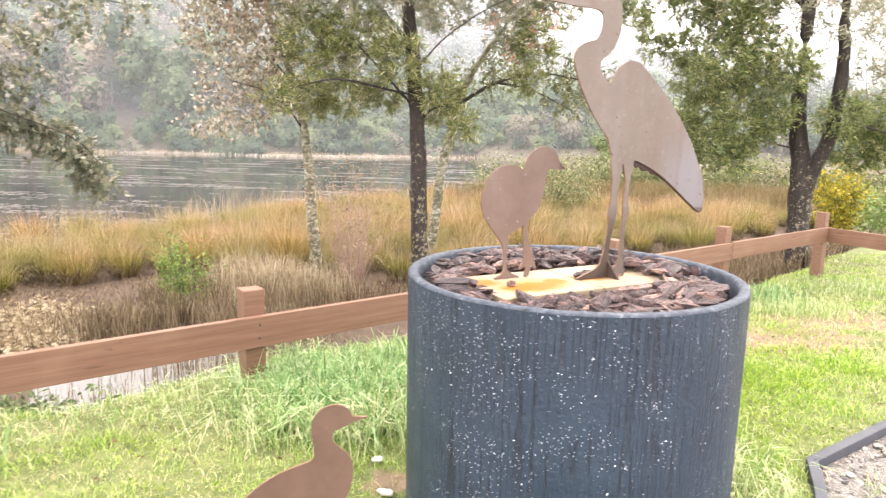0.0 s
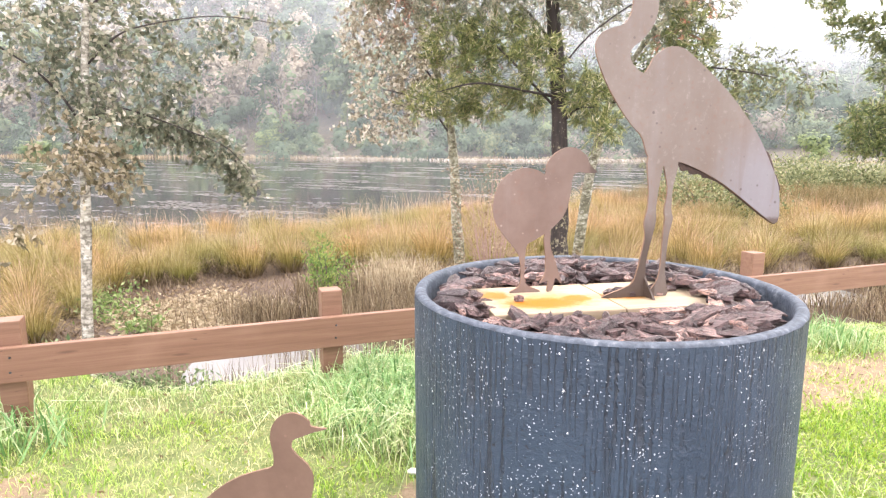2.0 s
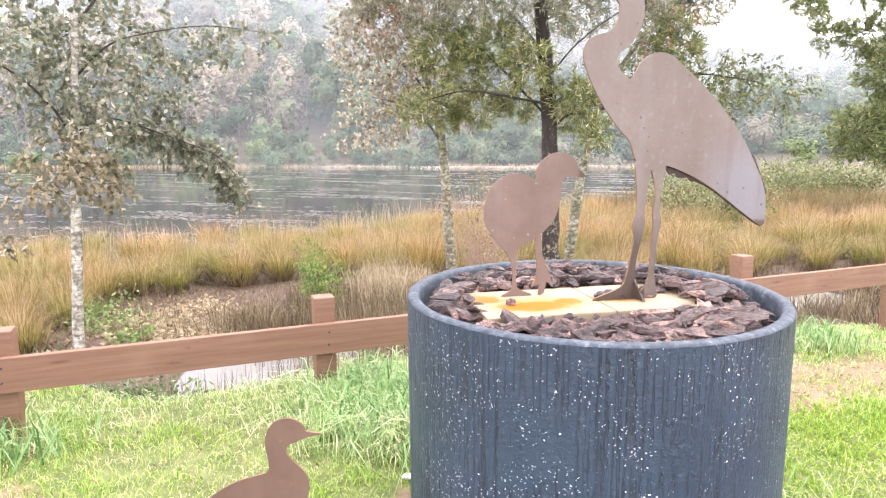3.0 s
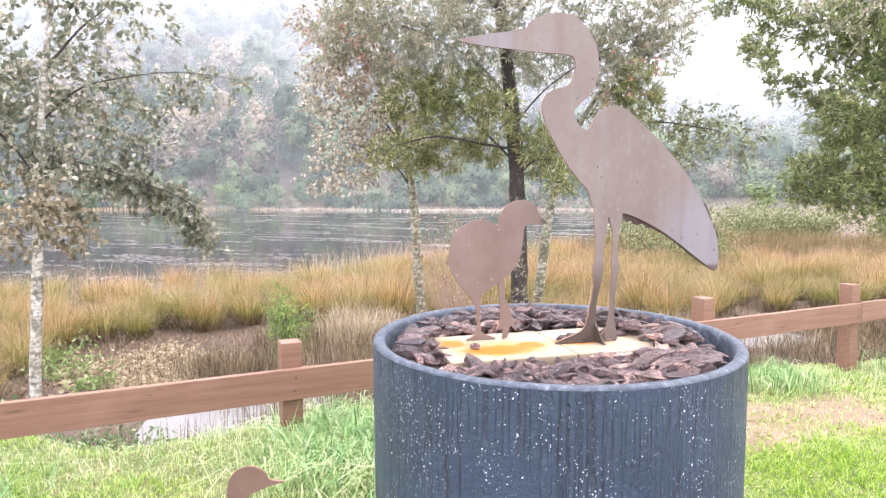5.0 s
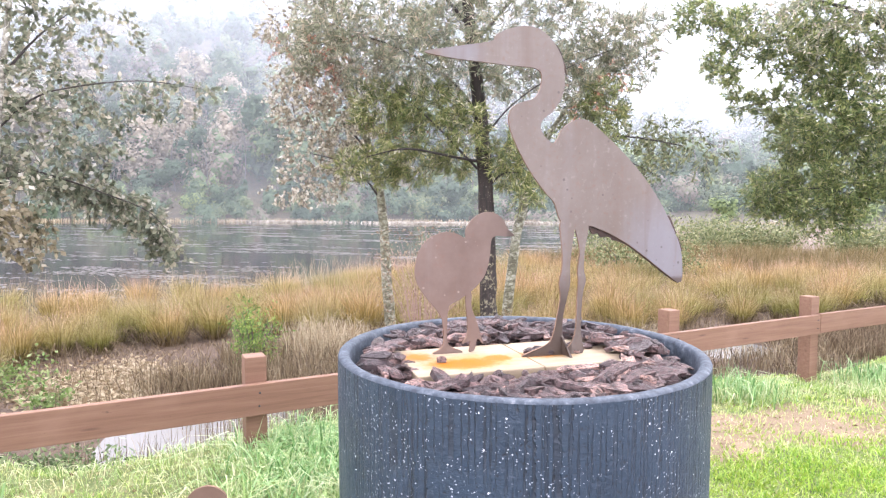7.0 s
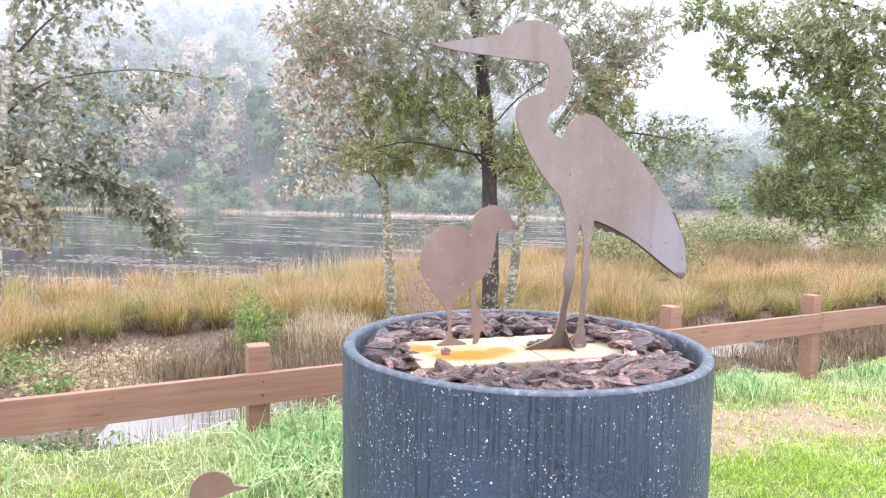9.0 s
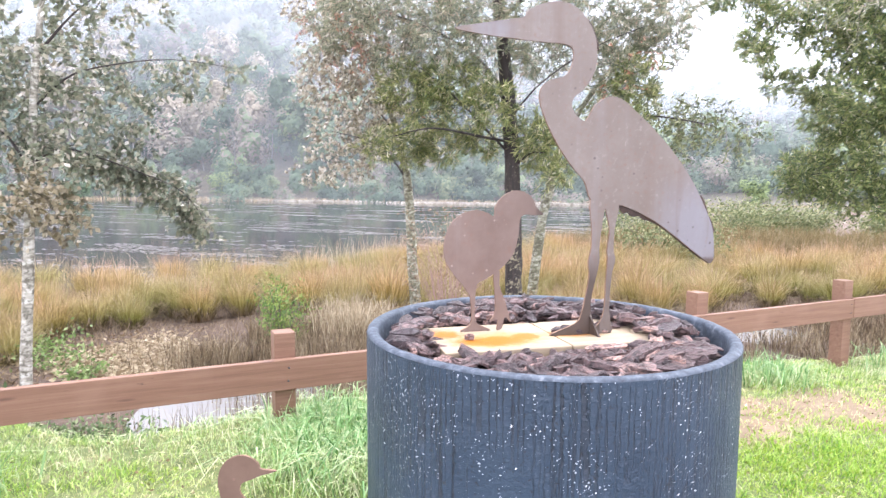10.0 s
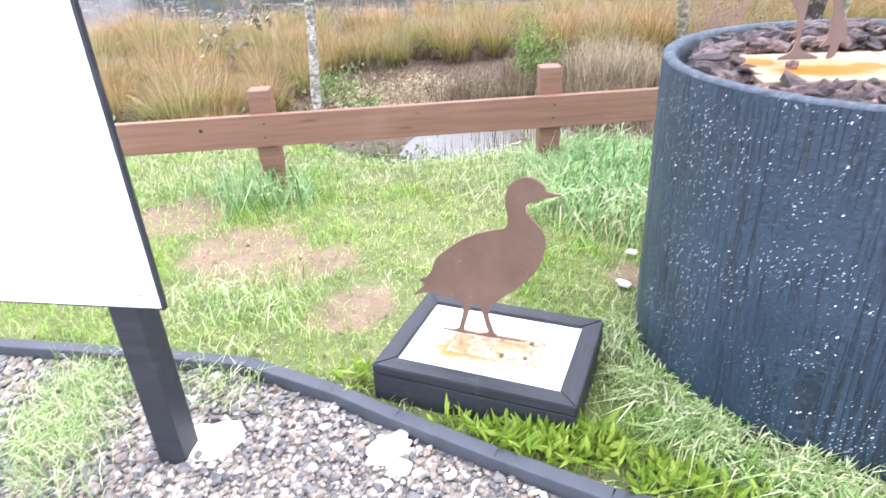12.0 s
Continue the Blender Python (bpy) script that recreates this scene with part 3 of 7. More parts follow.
def box(sx, sy, sz, bevel=0.0, at=(0, 0, 0), segs=2):
    """A block with its base centre at the given place."""
    bm = bmesh.new()
    bmesh.ops.create_cube(bm, size=1.0, matrix=Matrix.Translation((at[0], at[1], at[2] + sz / 2)) @ Matrix.Diagonal((sx, sy, sz, 1)))
    if bevel:
        bmesh.ops.bevel(bm, geom=bm.edges[:], offset=bevel, segments=segs, affect="EDGES", profile=0.6)
    return bm


def roughen(bm, amount, scale):
    for v in bm.verts:
        v.co += noise.noise_vector(v.co * scale) * amount
    return bm


def lathe(profile, steps):
    """Turns a profile of (radius, height) round the z axis; closed by its own ends."""
    verts, faces = [], []
    for r, z in profile:
        for i in range(steps):
            a = 2 * math.pi * i / steps
            verts.append((r * math.cos(a), r * math.sin(a), z))
    for k in range(len(profile) - 1):
        for i in range(steps):
            j = (i + 1) % steps
            faces.append((k * steps + i, k * steps + j, (k + 1) * steps + j, (k + 1) * steps + i))
    return verts, faces


def spline(points, per=4, closed=True):
    """A smooth line through the points (Catmull-Rom)."""
    out, n = [], len(points)
    for i in range(n if closed else n - 1):
        p = [np.array(points[(i + k) % n] if closed else points[min(max(i + k, 0), n - 1)], float) for k in (-1, 0, 1, 2)]
        for s in range(per):
            t = s / per
            out.append(0.5 * (2 * p[1] + (p[2] - p[0]) * t + (2 * p[0] - 5 * p[1] + 4 * p[2] - p[3]) * t * t + (3 * p[1] - p[0] - 3 * p[2] + p[3]) * t ** 3))
    if not closed:
        out.append(np.array(points[-1], float))
    return out


def plate(outlines, thick, per=4):
    """Flat cut sheet: each outline in x, z, thickened along y, all in one bmesh."""
    bm = bmesh.new()
    for k, line in enumerate(outlines):
        thick = thick * (0.94 if k else 1.0)
        pts = spline(line, per)
        f = bm.faces.new([bm.verts.new((p[0], -thick / 2, p[1])) for p in pts])
        back = bmesh.ops.extrude_face_region(bm, geom=[f])
        bmesh.ops.translate(bm, vec=(0, thick, 0), verts=[g for g in back["geom"] if isinstance(g, bmesh.types.BMVert)])
    bmesh.ops.triangulate(bm, faces=[f for f in bm.faces if len(f.verts) > 4])
    bmesh.ops.recalc_face_normals(bm, faces=bm.faces[:])
    for f in bm.faces:
        f.material_index = 0 if abs(f.normal.y) > 0.7 else 1
    return bm


def ribbon(rows):
    """The outline of a leg from rows of (left, right, height), top to bottom."""
    return [(a, z) for a, b, z in rows] + [(b, z) for a, b, z in reversed(rows)]


def blades(name, base, height, width, lean, direction, material, curl=0.5):
    """Grass blades in one mesh: three pairs of points each, bent over along their direction."""
    n = len(base)
    base = np.asarray(base, float)
    d = np.stack([np.cos(direction), np.sin(direction), np.zeros(n)], 1)
    side = np.stack([-np.sin(direction), np.cos(direction), np.zeros(n)], 1)
    turn = rng.uniform(-1.2, 1.2, n)
    side = side * np.cos(turn)[:, None] + d * np.sin(turn)[:, None]
    h, w, ln = (np.broadcast_to(np.asarray(v, float), (n,))[:, None] for v in (height, width, lean))
    up = np.array([0, 0, 1.0])
    mid = base + up * h * 0.55 + d * ln * h * 0.28
    tip = base + up * h * (1 - curl * np.minimum(ln, 1.2) * 0.55) + d * ln * h * 1.0
    v = np.stack([base - side * w / 2, base + side * w / 2, mid + side * w * 0.4, mid - side * w * 0.4, tip], 1).reshape(-1, 3)
    i = np.arange(n)[:, None] * 5
    faces = (i + np.array([[0, 1, 2, 3]])).tolist() + (i + np.array([[3, 2, 4]])).tolist()
    return mesh_of(name, v, faces, material)


def leaves(name, at, along, length, width, material):
    """Leaves in one mesh: a folded lozenge each, that starts at a place and points along a direction."""
    n = len(at)
    along = along / np.linalg.norm(along, axis=1, keepdims=True)
    r = rng.normal(size=(n, 3))
    side = np.cross(along, r)
    side /= np.linalg.norm(side, axis=1, keepdims=True)
    nor = np.cross(along, side)
    L, W = (np.broadcast_to(np.asarray(v, float), (n,))[:, None] for v in (length, width))
    a, tip = at, at + along * L + nor * L * 0.12
    m = at + along * L * 0.45
    v = np.stack([a, m + side * W / 2 + nor * W * 0.15, tip, m - side * W / 2 + nor * W * 0.15], 1).reshape(-1, 3)
    i = np.arange(n)[:, None] * 4
    return mesh_of(name, v, (i + np.array([[0, 1, 2, 3]])).tolist(), material)


def tube(points, radii, sides=8, wob=0.0):
    """A tapered limb through points."""
    pts = spline(points, 4, False)
    rr = np.interp(np.linspace(0, 1, len(pts)), np.linspace(0, 1, len(radii)), radii)
    verts, faces = [], []
    for k, p in enumerate(pts):
        t = Vector(pts[min(k + 1, len(pts) - 1)] - pts[max(k - 1, 0)]).normalized()
        q = t.to_track_quat("Z", "X")
        for s in range(sides):
            a = 2 * math.pi * s / sides
            r = rr[k] * (1 + wob * noise.noise(Vector((p[0] * 3 + math.cos(a), p[1] * 3 + math.sin(a), p[2] * 4))))
            verts.append(tuple(Vector(p) + q @ Vector((r * math.cos(a), r * math.sin(a), 0))))
    for k in range(len(pts) - 1):
        for s in range(sides):
            u = (s + 1) % sides
            faces.append((k * sides + s, k * sides + u, (k + 1) * sides + u, (k + 1) * sides + s))
    faces.append(tuple(range(sides))[::-1])
    faces.append(tuple((len(pts) - 1) * sides + s for s in range(sides)))
    return verts, faces


def joined(pieces):
    verts, faces = [], []
    for v, f in pieces:
        n = len(verts)
        verts += list(v)
        faces += [tuple(i + n for i in q) for q in f]
    return verts, faces


def sprays(lumps, per_lump, leaf_n, twig_len, droop, right, depth, dense=1.0):
    """Twiglets inside the lumps of a crown. lumps: (aside, height, radius); right: the unit vector that aside runs along.
    Returns the leaf places, their directions, and the twigs as short limbs."""
    right = np.array([right[0], right[1], 0.0])
    back = np.array([-right[1], right[0], 0.0])
    at, way, twigs = [], [], []
    for a, z, r in lumps:
        off = rng.uniform(-depth, depth)
        c = right * a + back * off + np.array([0, 0, z])
        for _ in range(int(per_lump * dense * (r / 0.4) ** 2)):
            q = rng.normal(size=3)
            q /= np.linalg.norm(q)
            p = c + q * r * rng.uniform(0.15, 1.0) ** 0.5 * np.array([1, 1.0, 0.85])
            d = q * 0.6 + rng.normal(size=3) * 0.5 + np.array([0, 0, -droop])
            d /= np.linalg.norm(d)
            ln = twig_len * rng.uniform(0.6, 1.3)
            end = p + d * ln + np.array([0, 0, -droop * ln * 0.35])
            twigs.append((p, end))
            for k in range(leaf_n):
                f = (k + rng.uniform(0, 1)) / leaf_n
                at.append(p + (end - p) * f)
                way.append(d * 0.8 + rng.normal(size=3) * 0.65 + np.array([0, 0, -droop * 0.6]))
    return np.array(at), np.array(way), twigs


def twig_mesh(name, twigs, radius, material):
    """All fine twigs of a crown, as three-sided slivers in one mesh."""
    p, e = np.array([t[0] for t in twigs]), np.array([t[1] for t in twigs])
    n = len(p)
    d = e - p
    s1 = np.cross(d, np.array([0.3, 0.2, 1.0]))
    s1 /= np.linalg.norm(s1, axis=1, keepdims=True) + 1e-9
    s2 = np.cross(d, s1)
    s2 /= np.linalg.norm(s2, axis=1, keepdims=True) + 1e-9
    v = np.stack([p + s1 * radius, p - s1 * radius * 0.5 + s2 * radius * 0.87, p - s1 * radius * 0.5 - s2 * radius * 0.87, e], 1).reshape(-1, 3)
    i = np.arange(n)[:, None] * 4
    faces = np.concatenate([i + np.array([[0, 1, 3]]), i + np.array([[1, 2, 3]]), i + np.array([[2, 0, 3]])]).tolist()
    return mesh_of(name, v, faces, material)


# ======================= plan =======================
# Fence line: a post corner and the direction the rail runs in; N points away from the lawn, over the marsh.
FENCE_AT, FENCE_DEG = (-1.027, 3.203), 37.26
FU = (math.cos(radians(FENCE_DEG)), math.sin(radians(FENCE_DEG)))
FN = (-FU[1], FU[0])
WATER_Z = -0.78


def fence_sq(x, y):
    """Distance along the fence and across it."""
    dx, dy = x - FENCE_AT[0], y - FENCE_AT[1]
    return dx * FU[0] + dy * FU[1], dx * FN[0] + dy * FN[1]


def smooth(a, b, t):
    t = np.clip((t - a) / (b - a), 0, 1)
    return t * t * (3 - 2 * t)


def wave(x, y, k, ph=0.0):
    """A cheap, smooth, irregular surface between -1 and 1."""
    return (np.sin(x * k * 1.0 + 1.3 * np.sin(y * k * 0.7 + ph) + ph) + np.sin(y * k * 1.23 + 1.1 * np.sin(x * k * 0.83 + 2 * ph) + 1.7 * ph) + np.sin((x + y) * k * 0.57 + 3 * ph)) / 3


# the gravel's edge, from one end to the other
EDGE = [(-6.4, -1.4), (-4.4, -0.4), (-2.75, 0.42), (-1.91, 0.82), (-1.48, 1.01), (-1.06, 1.185), (-0.72, 1.225), (-0.49, 1.23), (-0.18, 1.245), (0.12, 1.27), (0.55, 1.36),
        (1.05, 1.66), (1.36, 2.02), (1.50, 2.30), (1.60, 2.53), (2.06, 2.83), (2.57, 3.16), (3.4, 3.66), (4.6, 4.3), (7.6, 5.9)]


def edge_side(x, y):
    """Signed distance to the gravel's edge: positive on the lawn."""
    best = np.full(np.shape(x), 1e9)
    sign = np.ones(np.shape(x))
    for (ax, ay), (bx, by) in zip(EDGE[:-1], EDGE[1:]):
        ex, ey = bx - ax, by - ay
        t = np.clip(((x - ax) * ex + (y - ay) * ey) / (ex * ex + ey * ey), 0, 1)
        dx, dy = x - ax - t * ex, y - ay - t * ey
        d = np.hypot(dx, dy)
        s = np.sign(ex * (y - ay) - ey * (x - ax))
        near = d < best
        best = np.where(near, d, best)
        sign = np.where(near, s, sign)
    return best * sign


def lake_in(x, y):
    """Greater than zero inside the lake, in metres from the marsh's edge."""
    s, q = fence_sq(x, y)
    far = 10.5 + 0.36 * np.maximum(0, s - 2.0) + 0.03 * np.maximum(0, s - 19) ** 2
    return q - far + 0.9 * wave(x, y, 0.5, 0.4)


WORN = ((1.7, 4.35, 0.50), (2.2, 4.5, 0.48), (2.7, 4.6, 0.50), (1.5, 3.95, 0.32), (2.9, 5.3, 0.3), (2.3, 5.05, 0.22), (-1.70, 1.78, 0.36), (-1.36, 1.86, 0.2), (-0.98, 1.62, 0.17), (-0.2, 2.35, 0.12), (3.4, 5.2, 0.6), (-2.4, 1.9, 0.3))


def wear(x, y):
    """How far the lawn is trodden bare: 0 to 1."""
    w = 0.16 + 0.16 * wave(x, y, 2.3, 0.4)
    for cx, cy, r in WORN:
        w = np.maximum(w, 0.95 * np.exp(-((x - cx) ** 2 + (y - cy) ** 2) / (r * r)) + 0.14 * wave(x, y, 6.0, 1.1))
    return np.clip(w, 0, 1)


def hill(x, y):
    """The wooded slope over the far shore, lower to the right."""
    d = np.maximum(0, y + 0.12 * np.abs(x) - 80)
    return (0.38 * d + 0.0042 * np.minimum(d, 90) ** 2) * (1 - 0.72 * smooth(-32, 24, x)) * (1 + 0.12 * wave(x, y, 0.06, 0.7))


def bank_q(s, q):
    """Distance out from the top of the bank: the lawn reaches farther out at the near end of the fence."""
    return q - 0.65 * smooth(0.7, 1.6, -s) + 0.15 * smooth(2.4, 3.6, s) - 0.45 * smooth(7.8, 9.2, s)


def ground_z(x, y):
    """The height of the ground."""
    x, y = np.asarray(x, float), np.asarray(y, float)
    s, q = fence_sq(x, y)
    lawn = 0.012 * wave(x, y, 3.1) + 0.02 * wave(x, y, 1.1, 1.0) - 0.03 * smooth(-1.0, 0.5, q) - 0.17 * smooth(1.6, 4.8, s) * smooth(-2.2, -0.2, q)
    bank = smooth(0.3, 1.35, bank_q(s, q) + 0.12 * wave(x, y, 2.2, 0.6))
    marsh = -0.70 + 0.035 * wave(x, y, 2.6, 2.0)
    chan = np.exp(-((q - 2.6 - 0.25 * wave(x, y, 0.9, 1.5)) / 0.78) ** 2)
    pools = np.maximum(np.exp(-((s - 0.12) / 0.85) ** 4), np.exp(-((s - 7.45) / 0.62) ** 4) * np.exp(-((q - 2.95) / 0.5) ** 4))
    marsh = marsh - 0.30 * chan * np.maximum(pools, 0.12)
    marsh = marsh - 0.9 * smooth(0.0, 2.5, lake_in(x, y))
    far = smooth(76, 81, y + 0.12 * np.abs(x)) * 1.4 + hill(x, y)
    return lawn * (1 - bank) + marsh * bank + far


# ======================= ground, water, distance =======================
# twelve corners and twenty faces of a rough round lump
GOLD = (1 + 5 ** 0.5) / 2
ICO = np.array([(-1, GOLD, 0), (1, GOLD, 0), (-1, -GOLD, 0), (1, -GOLD, 0), (0, -1, GOLD), (0, 1, GOLD), (0, -1, -GOLD), (0, 1, -GOLD), (GOLD, 0, -1), (GOLD, 0, 1), (-GOLD, 0, -1), (-GOLD, 0, 1)]) / 1.9
ICO_FACES = np.array([(0, 11, 5), (0, 5, 1), (0, 1, 7), (0, 7, 10), (0, 10, 11), (1, 5, 9), (5, 11, 4), (11, 10, 2), (10, 7, 6), (7, 1, 8),
                      (3, 9, 4), (3, 4, 2), (3, 2, 6), (3, 6, 8), (3, 8, 9), (4, 9, 5), (2, 4, 11), (6, 2, 10), (8, 6, 7), (9, 8, 1)])


def build_ground():
    xs = np.concatenate([-np.geomspace(400, 6.2, 46), np.linspace(-6, 7, 150), np.geomspace(7.2, 400, 46)])
    ys = np.concatenate([-np.geomspace(300, 3.2, 20), np.linspace(-3, 12, 170), np.geomspace(12.2, 420, 70)])
    X, Y = np.meshgrid(xs, ys)
    Z = ground_z(X, Y)
    Z = Z - 0.035 * (edge_side(X, Y) < 0.0) * (np.hypot(X, Y) < 12)
    n, k = X.shape
    v = np.stack([X, Y, Z], -1).reshape(-1, 3)
    i = (np.arange(n - 1)[:, None] * k + np.arange(k - 1)[None]).reshape(-1, 1)
    ob = new("ground", mesh_of("ground", v, i + np.array([[0, 1, k + 1, k]]), GROUND, True))
    wr = ob.data.attributes.new("wear", "FLOAT", "POINT")
    wr.data.foreach_set("value", wear(X, Y).reshape(-1).astype(np.float32))
    tagged(ob, "mossy lawn with bare earth, sloping to marsh mud", "ground", kind="structure")


def build_water():
    v = [(-420, -180, WATER_Z), (420, 3, WATER_Z), (420, 125, WATER_Z), (-420, 125, WATER_Z)]
    ob = new("water", mesh_of("water", v, [(0, 1, 2, 3)], WATER))
    tagged(ob, "still grey lake and marsh water mirroring the misty hill", "water", kind="structure")
    # pools in the channel behind the fence, their pale colour painting the sky's reflection
    for s0, ds in ((0.12, 1.75), (7.45, 0.9)):
        ring = []
        for k in range(28):
            a = 2 * math.pi * k / 28
            s, q = s0 + ds * math.cos(a), 2.6 + 1.25 * math.sin(a)
            ring.append((FENCE_AT[0] + s * FU[0] + q * FN[0], FENCE_AT[1] + s * FU[1] + q * FN[1], WATER_Z + 0.006))
        ob = new("pool_water", mesh_of("pool_water", ring, [tuple(range(28))], POOL))
        tagged(ob, "pool behind the fence, coloured pale for the white sky it mirrors", "water", kind="structure")


def build_path():
    """The gravel: a bed of fines and the pebbles on it."""
    pts = [(*p,) for p in EDGE] + [(9.0, -6.0), (-8.0, -6.0)]
    ob = new("path", mesh_of("path", [(x, y, -0.012) for x, y in pts], [tuple(range(len(pts)))], SUBSOIL))
    tagged(ob, "gravel path bed of grey fines", "path", kind="structure")
    n = 33000
    near = int(n * 0.74)
    x = np.concatenate([rng.uniform(-2.2, 0.7, near), rng.uniform(0.7, 3.9, n - near)])
    y = np.concatenate([rng.uniform(0.35, 1.55, near), rng.uniform(1.0, 3.9, n - near)])
    keep = (edge_side(x, y) < -0.03) & (edge_side(x, y) > -1.3)
    x, y = x[keep], y[keep]
    m = len(x)
    size = rng.gamma(7, 0.00120, m)[:, None, None] * rng.uniform(0.7, 1.25, (m, 1, 3)) * np.array([1.25, 1, 0.75])
    v = ICO[None] * size * rng.uniform(0.72, 1.22, (m, 12, 1))
    a = rng.uniform(0, 6.28, m)
    c, s = np.cos(a)[:, None], np.sin(a)[:, None]
    v = np.stack([v[..., 0] * c - v[..., 1] * s, v[..., 0] * s + v[..., 1] * c, v[..., 2]], -1)
    v += np.stack([x, y, rng.uniform(-0.014, 0.0, m)], -1)[:, None]
    f = (np.arange(m)[:, None, None] * 12 + ICO_FACES[None]).reshape(-1, 3)
    ob = new("gravel", mesh_of("gravel", v.reshape(-1, 3), f, GRAVEL))
    tagged(ob, "loose grey, tan and white river pebbles", "gravel", kind="stuff")


def build_edging():
    th = thing("garden_edging", Matrix(), "dark grey timber edging boards between gravel and lawn", "edging", kind="structure")
    for (ax, ay), (bx, by) in zip(EDGE[:-1], EDGE[1:]):
        ln = math.hypot(bx - ax, by - ay)
        ob = part("board", box(ln + 0.012, 0.045, 0.10, 0.005), EDGING, th)
        ob.matrix_basis = pose((ax + bx) / 2, (ay + by) / 2, -0.065, 0, 0, math.degrees(math.atan2(by - ay, bx - ax)))


def far_tree(x, y, z, h, w, n, slim):
    """One far tree: leaf clumps that face outward on the lumps of its crown."""
    k = int(rng.integers(7, 13))
    f = np.sort(rng.uniform(0.12, 0.95, k))
    wide = w * (0.30 if slim else 0.42) * np.sqrt(np.maximum(0.12, 1 - ((f - 0.45) / 0.62) ** 2))
    cx, cy, cz = x + rng.normal(0, 1, k) * wide * 0.55, y + rng.normal(0, 1, k) * wide * 0.4, z + f * h
    r = wide * rng.uniform(0.45, 0.85, k)
    which = rng.choice(k, n, p=r ** 2 / np.sum(r ** 2))
    q = rng.normal(size=(n, 3))
    q[:, 1] = -np.abs(q[:, 1]) * 0.9 + 0.25 * rng.normal(size=n)
    q /= np.linalg.norm(q, axis=1, keepdims=True)
    p = np.stack([cx[which], cy[which], cz[which]], 1) + q * (r[which] * rng.uniform(0.7, 1.15, n))[:, None]
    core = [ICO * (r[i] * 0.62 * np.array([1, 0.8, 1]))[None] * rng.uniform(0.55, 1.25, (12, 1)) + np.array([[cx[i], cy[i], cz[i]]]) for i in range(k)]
    return p, q + rng.normal(size=(n, 3)) * 0.13 + np.array([0, 0, 0.45]), core


def far_leaves(name, p, nor, size, tint, cores, core_tint):
    """Leaf clumps as ragged four-sided scraps, each square to its own direction, over added filler cores coloured
    darker as shade inside the crown.
    """
    n = len(p)
    nor = nor / np.linalg.norm(nor, axis=1, keepdims=True)
    u = np.cross(nor, rng.normal(size=(n, 3)))
    u /= np.linalg.norm(u, axis=1, keepdims=True)
    w = np.cross(nor, u)
    a = np.linspace(0, 2 * math.pi, 5)[:-1][None] + rng.uniform(-0.4, 0.4, (n, 4))
    k = size[:, None] * rng.uniform(0.5, 1.25, (n, 4))
    v = p[:, None] + u[:, None] * (np.cos(a) * k)[..., None] + w[:, None] * (np.sin(a) * k)[..., None]
    c = len(cores)
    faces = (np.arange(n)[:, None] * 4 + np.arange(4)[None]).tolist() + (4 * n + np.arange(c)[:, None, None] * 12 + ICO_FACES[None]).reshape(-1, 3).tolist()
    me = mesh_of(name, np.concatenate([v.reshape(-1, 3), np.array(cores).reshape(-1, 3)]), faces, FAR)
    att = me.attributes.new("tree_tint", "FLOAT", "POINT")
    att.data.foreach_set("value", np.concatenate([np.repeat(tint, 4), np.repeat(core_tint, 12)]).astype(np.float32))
    return me


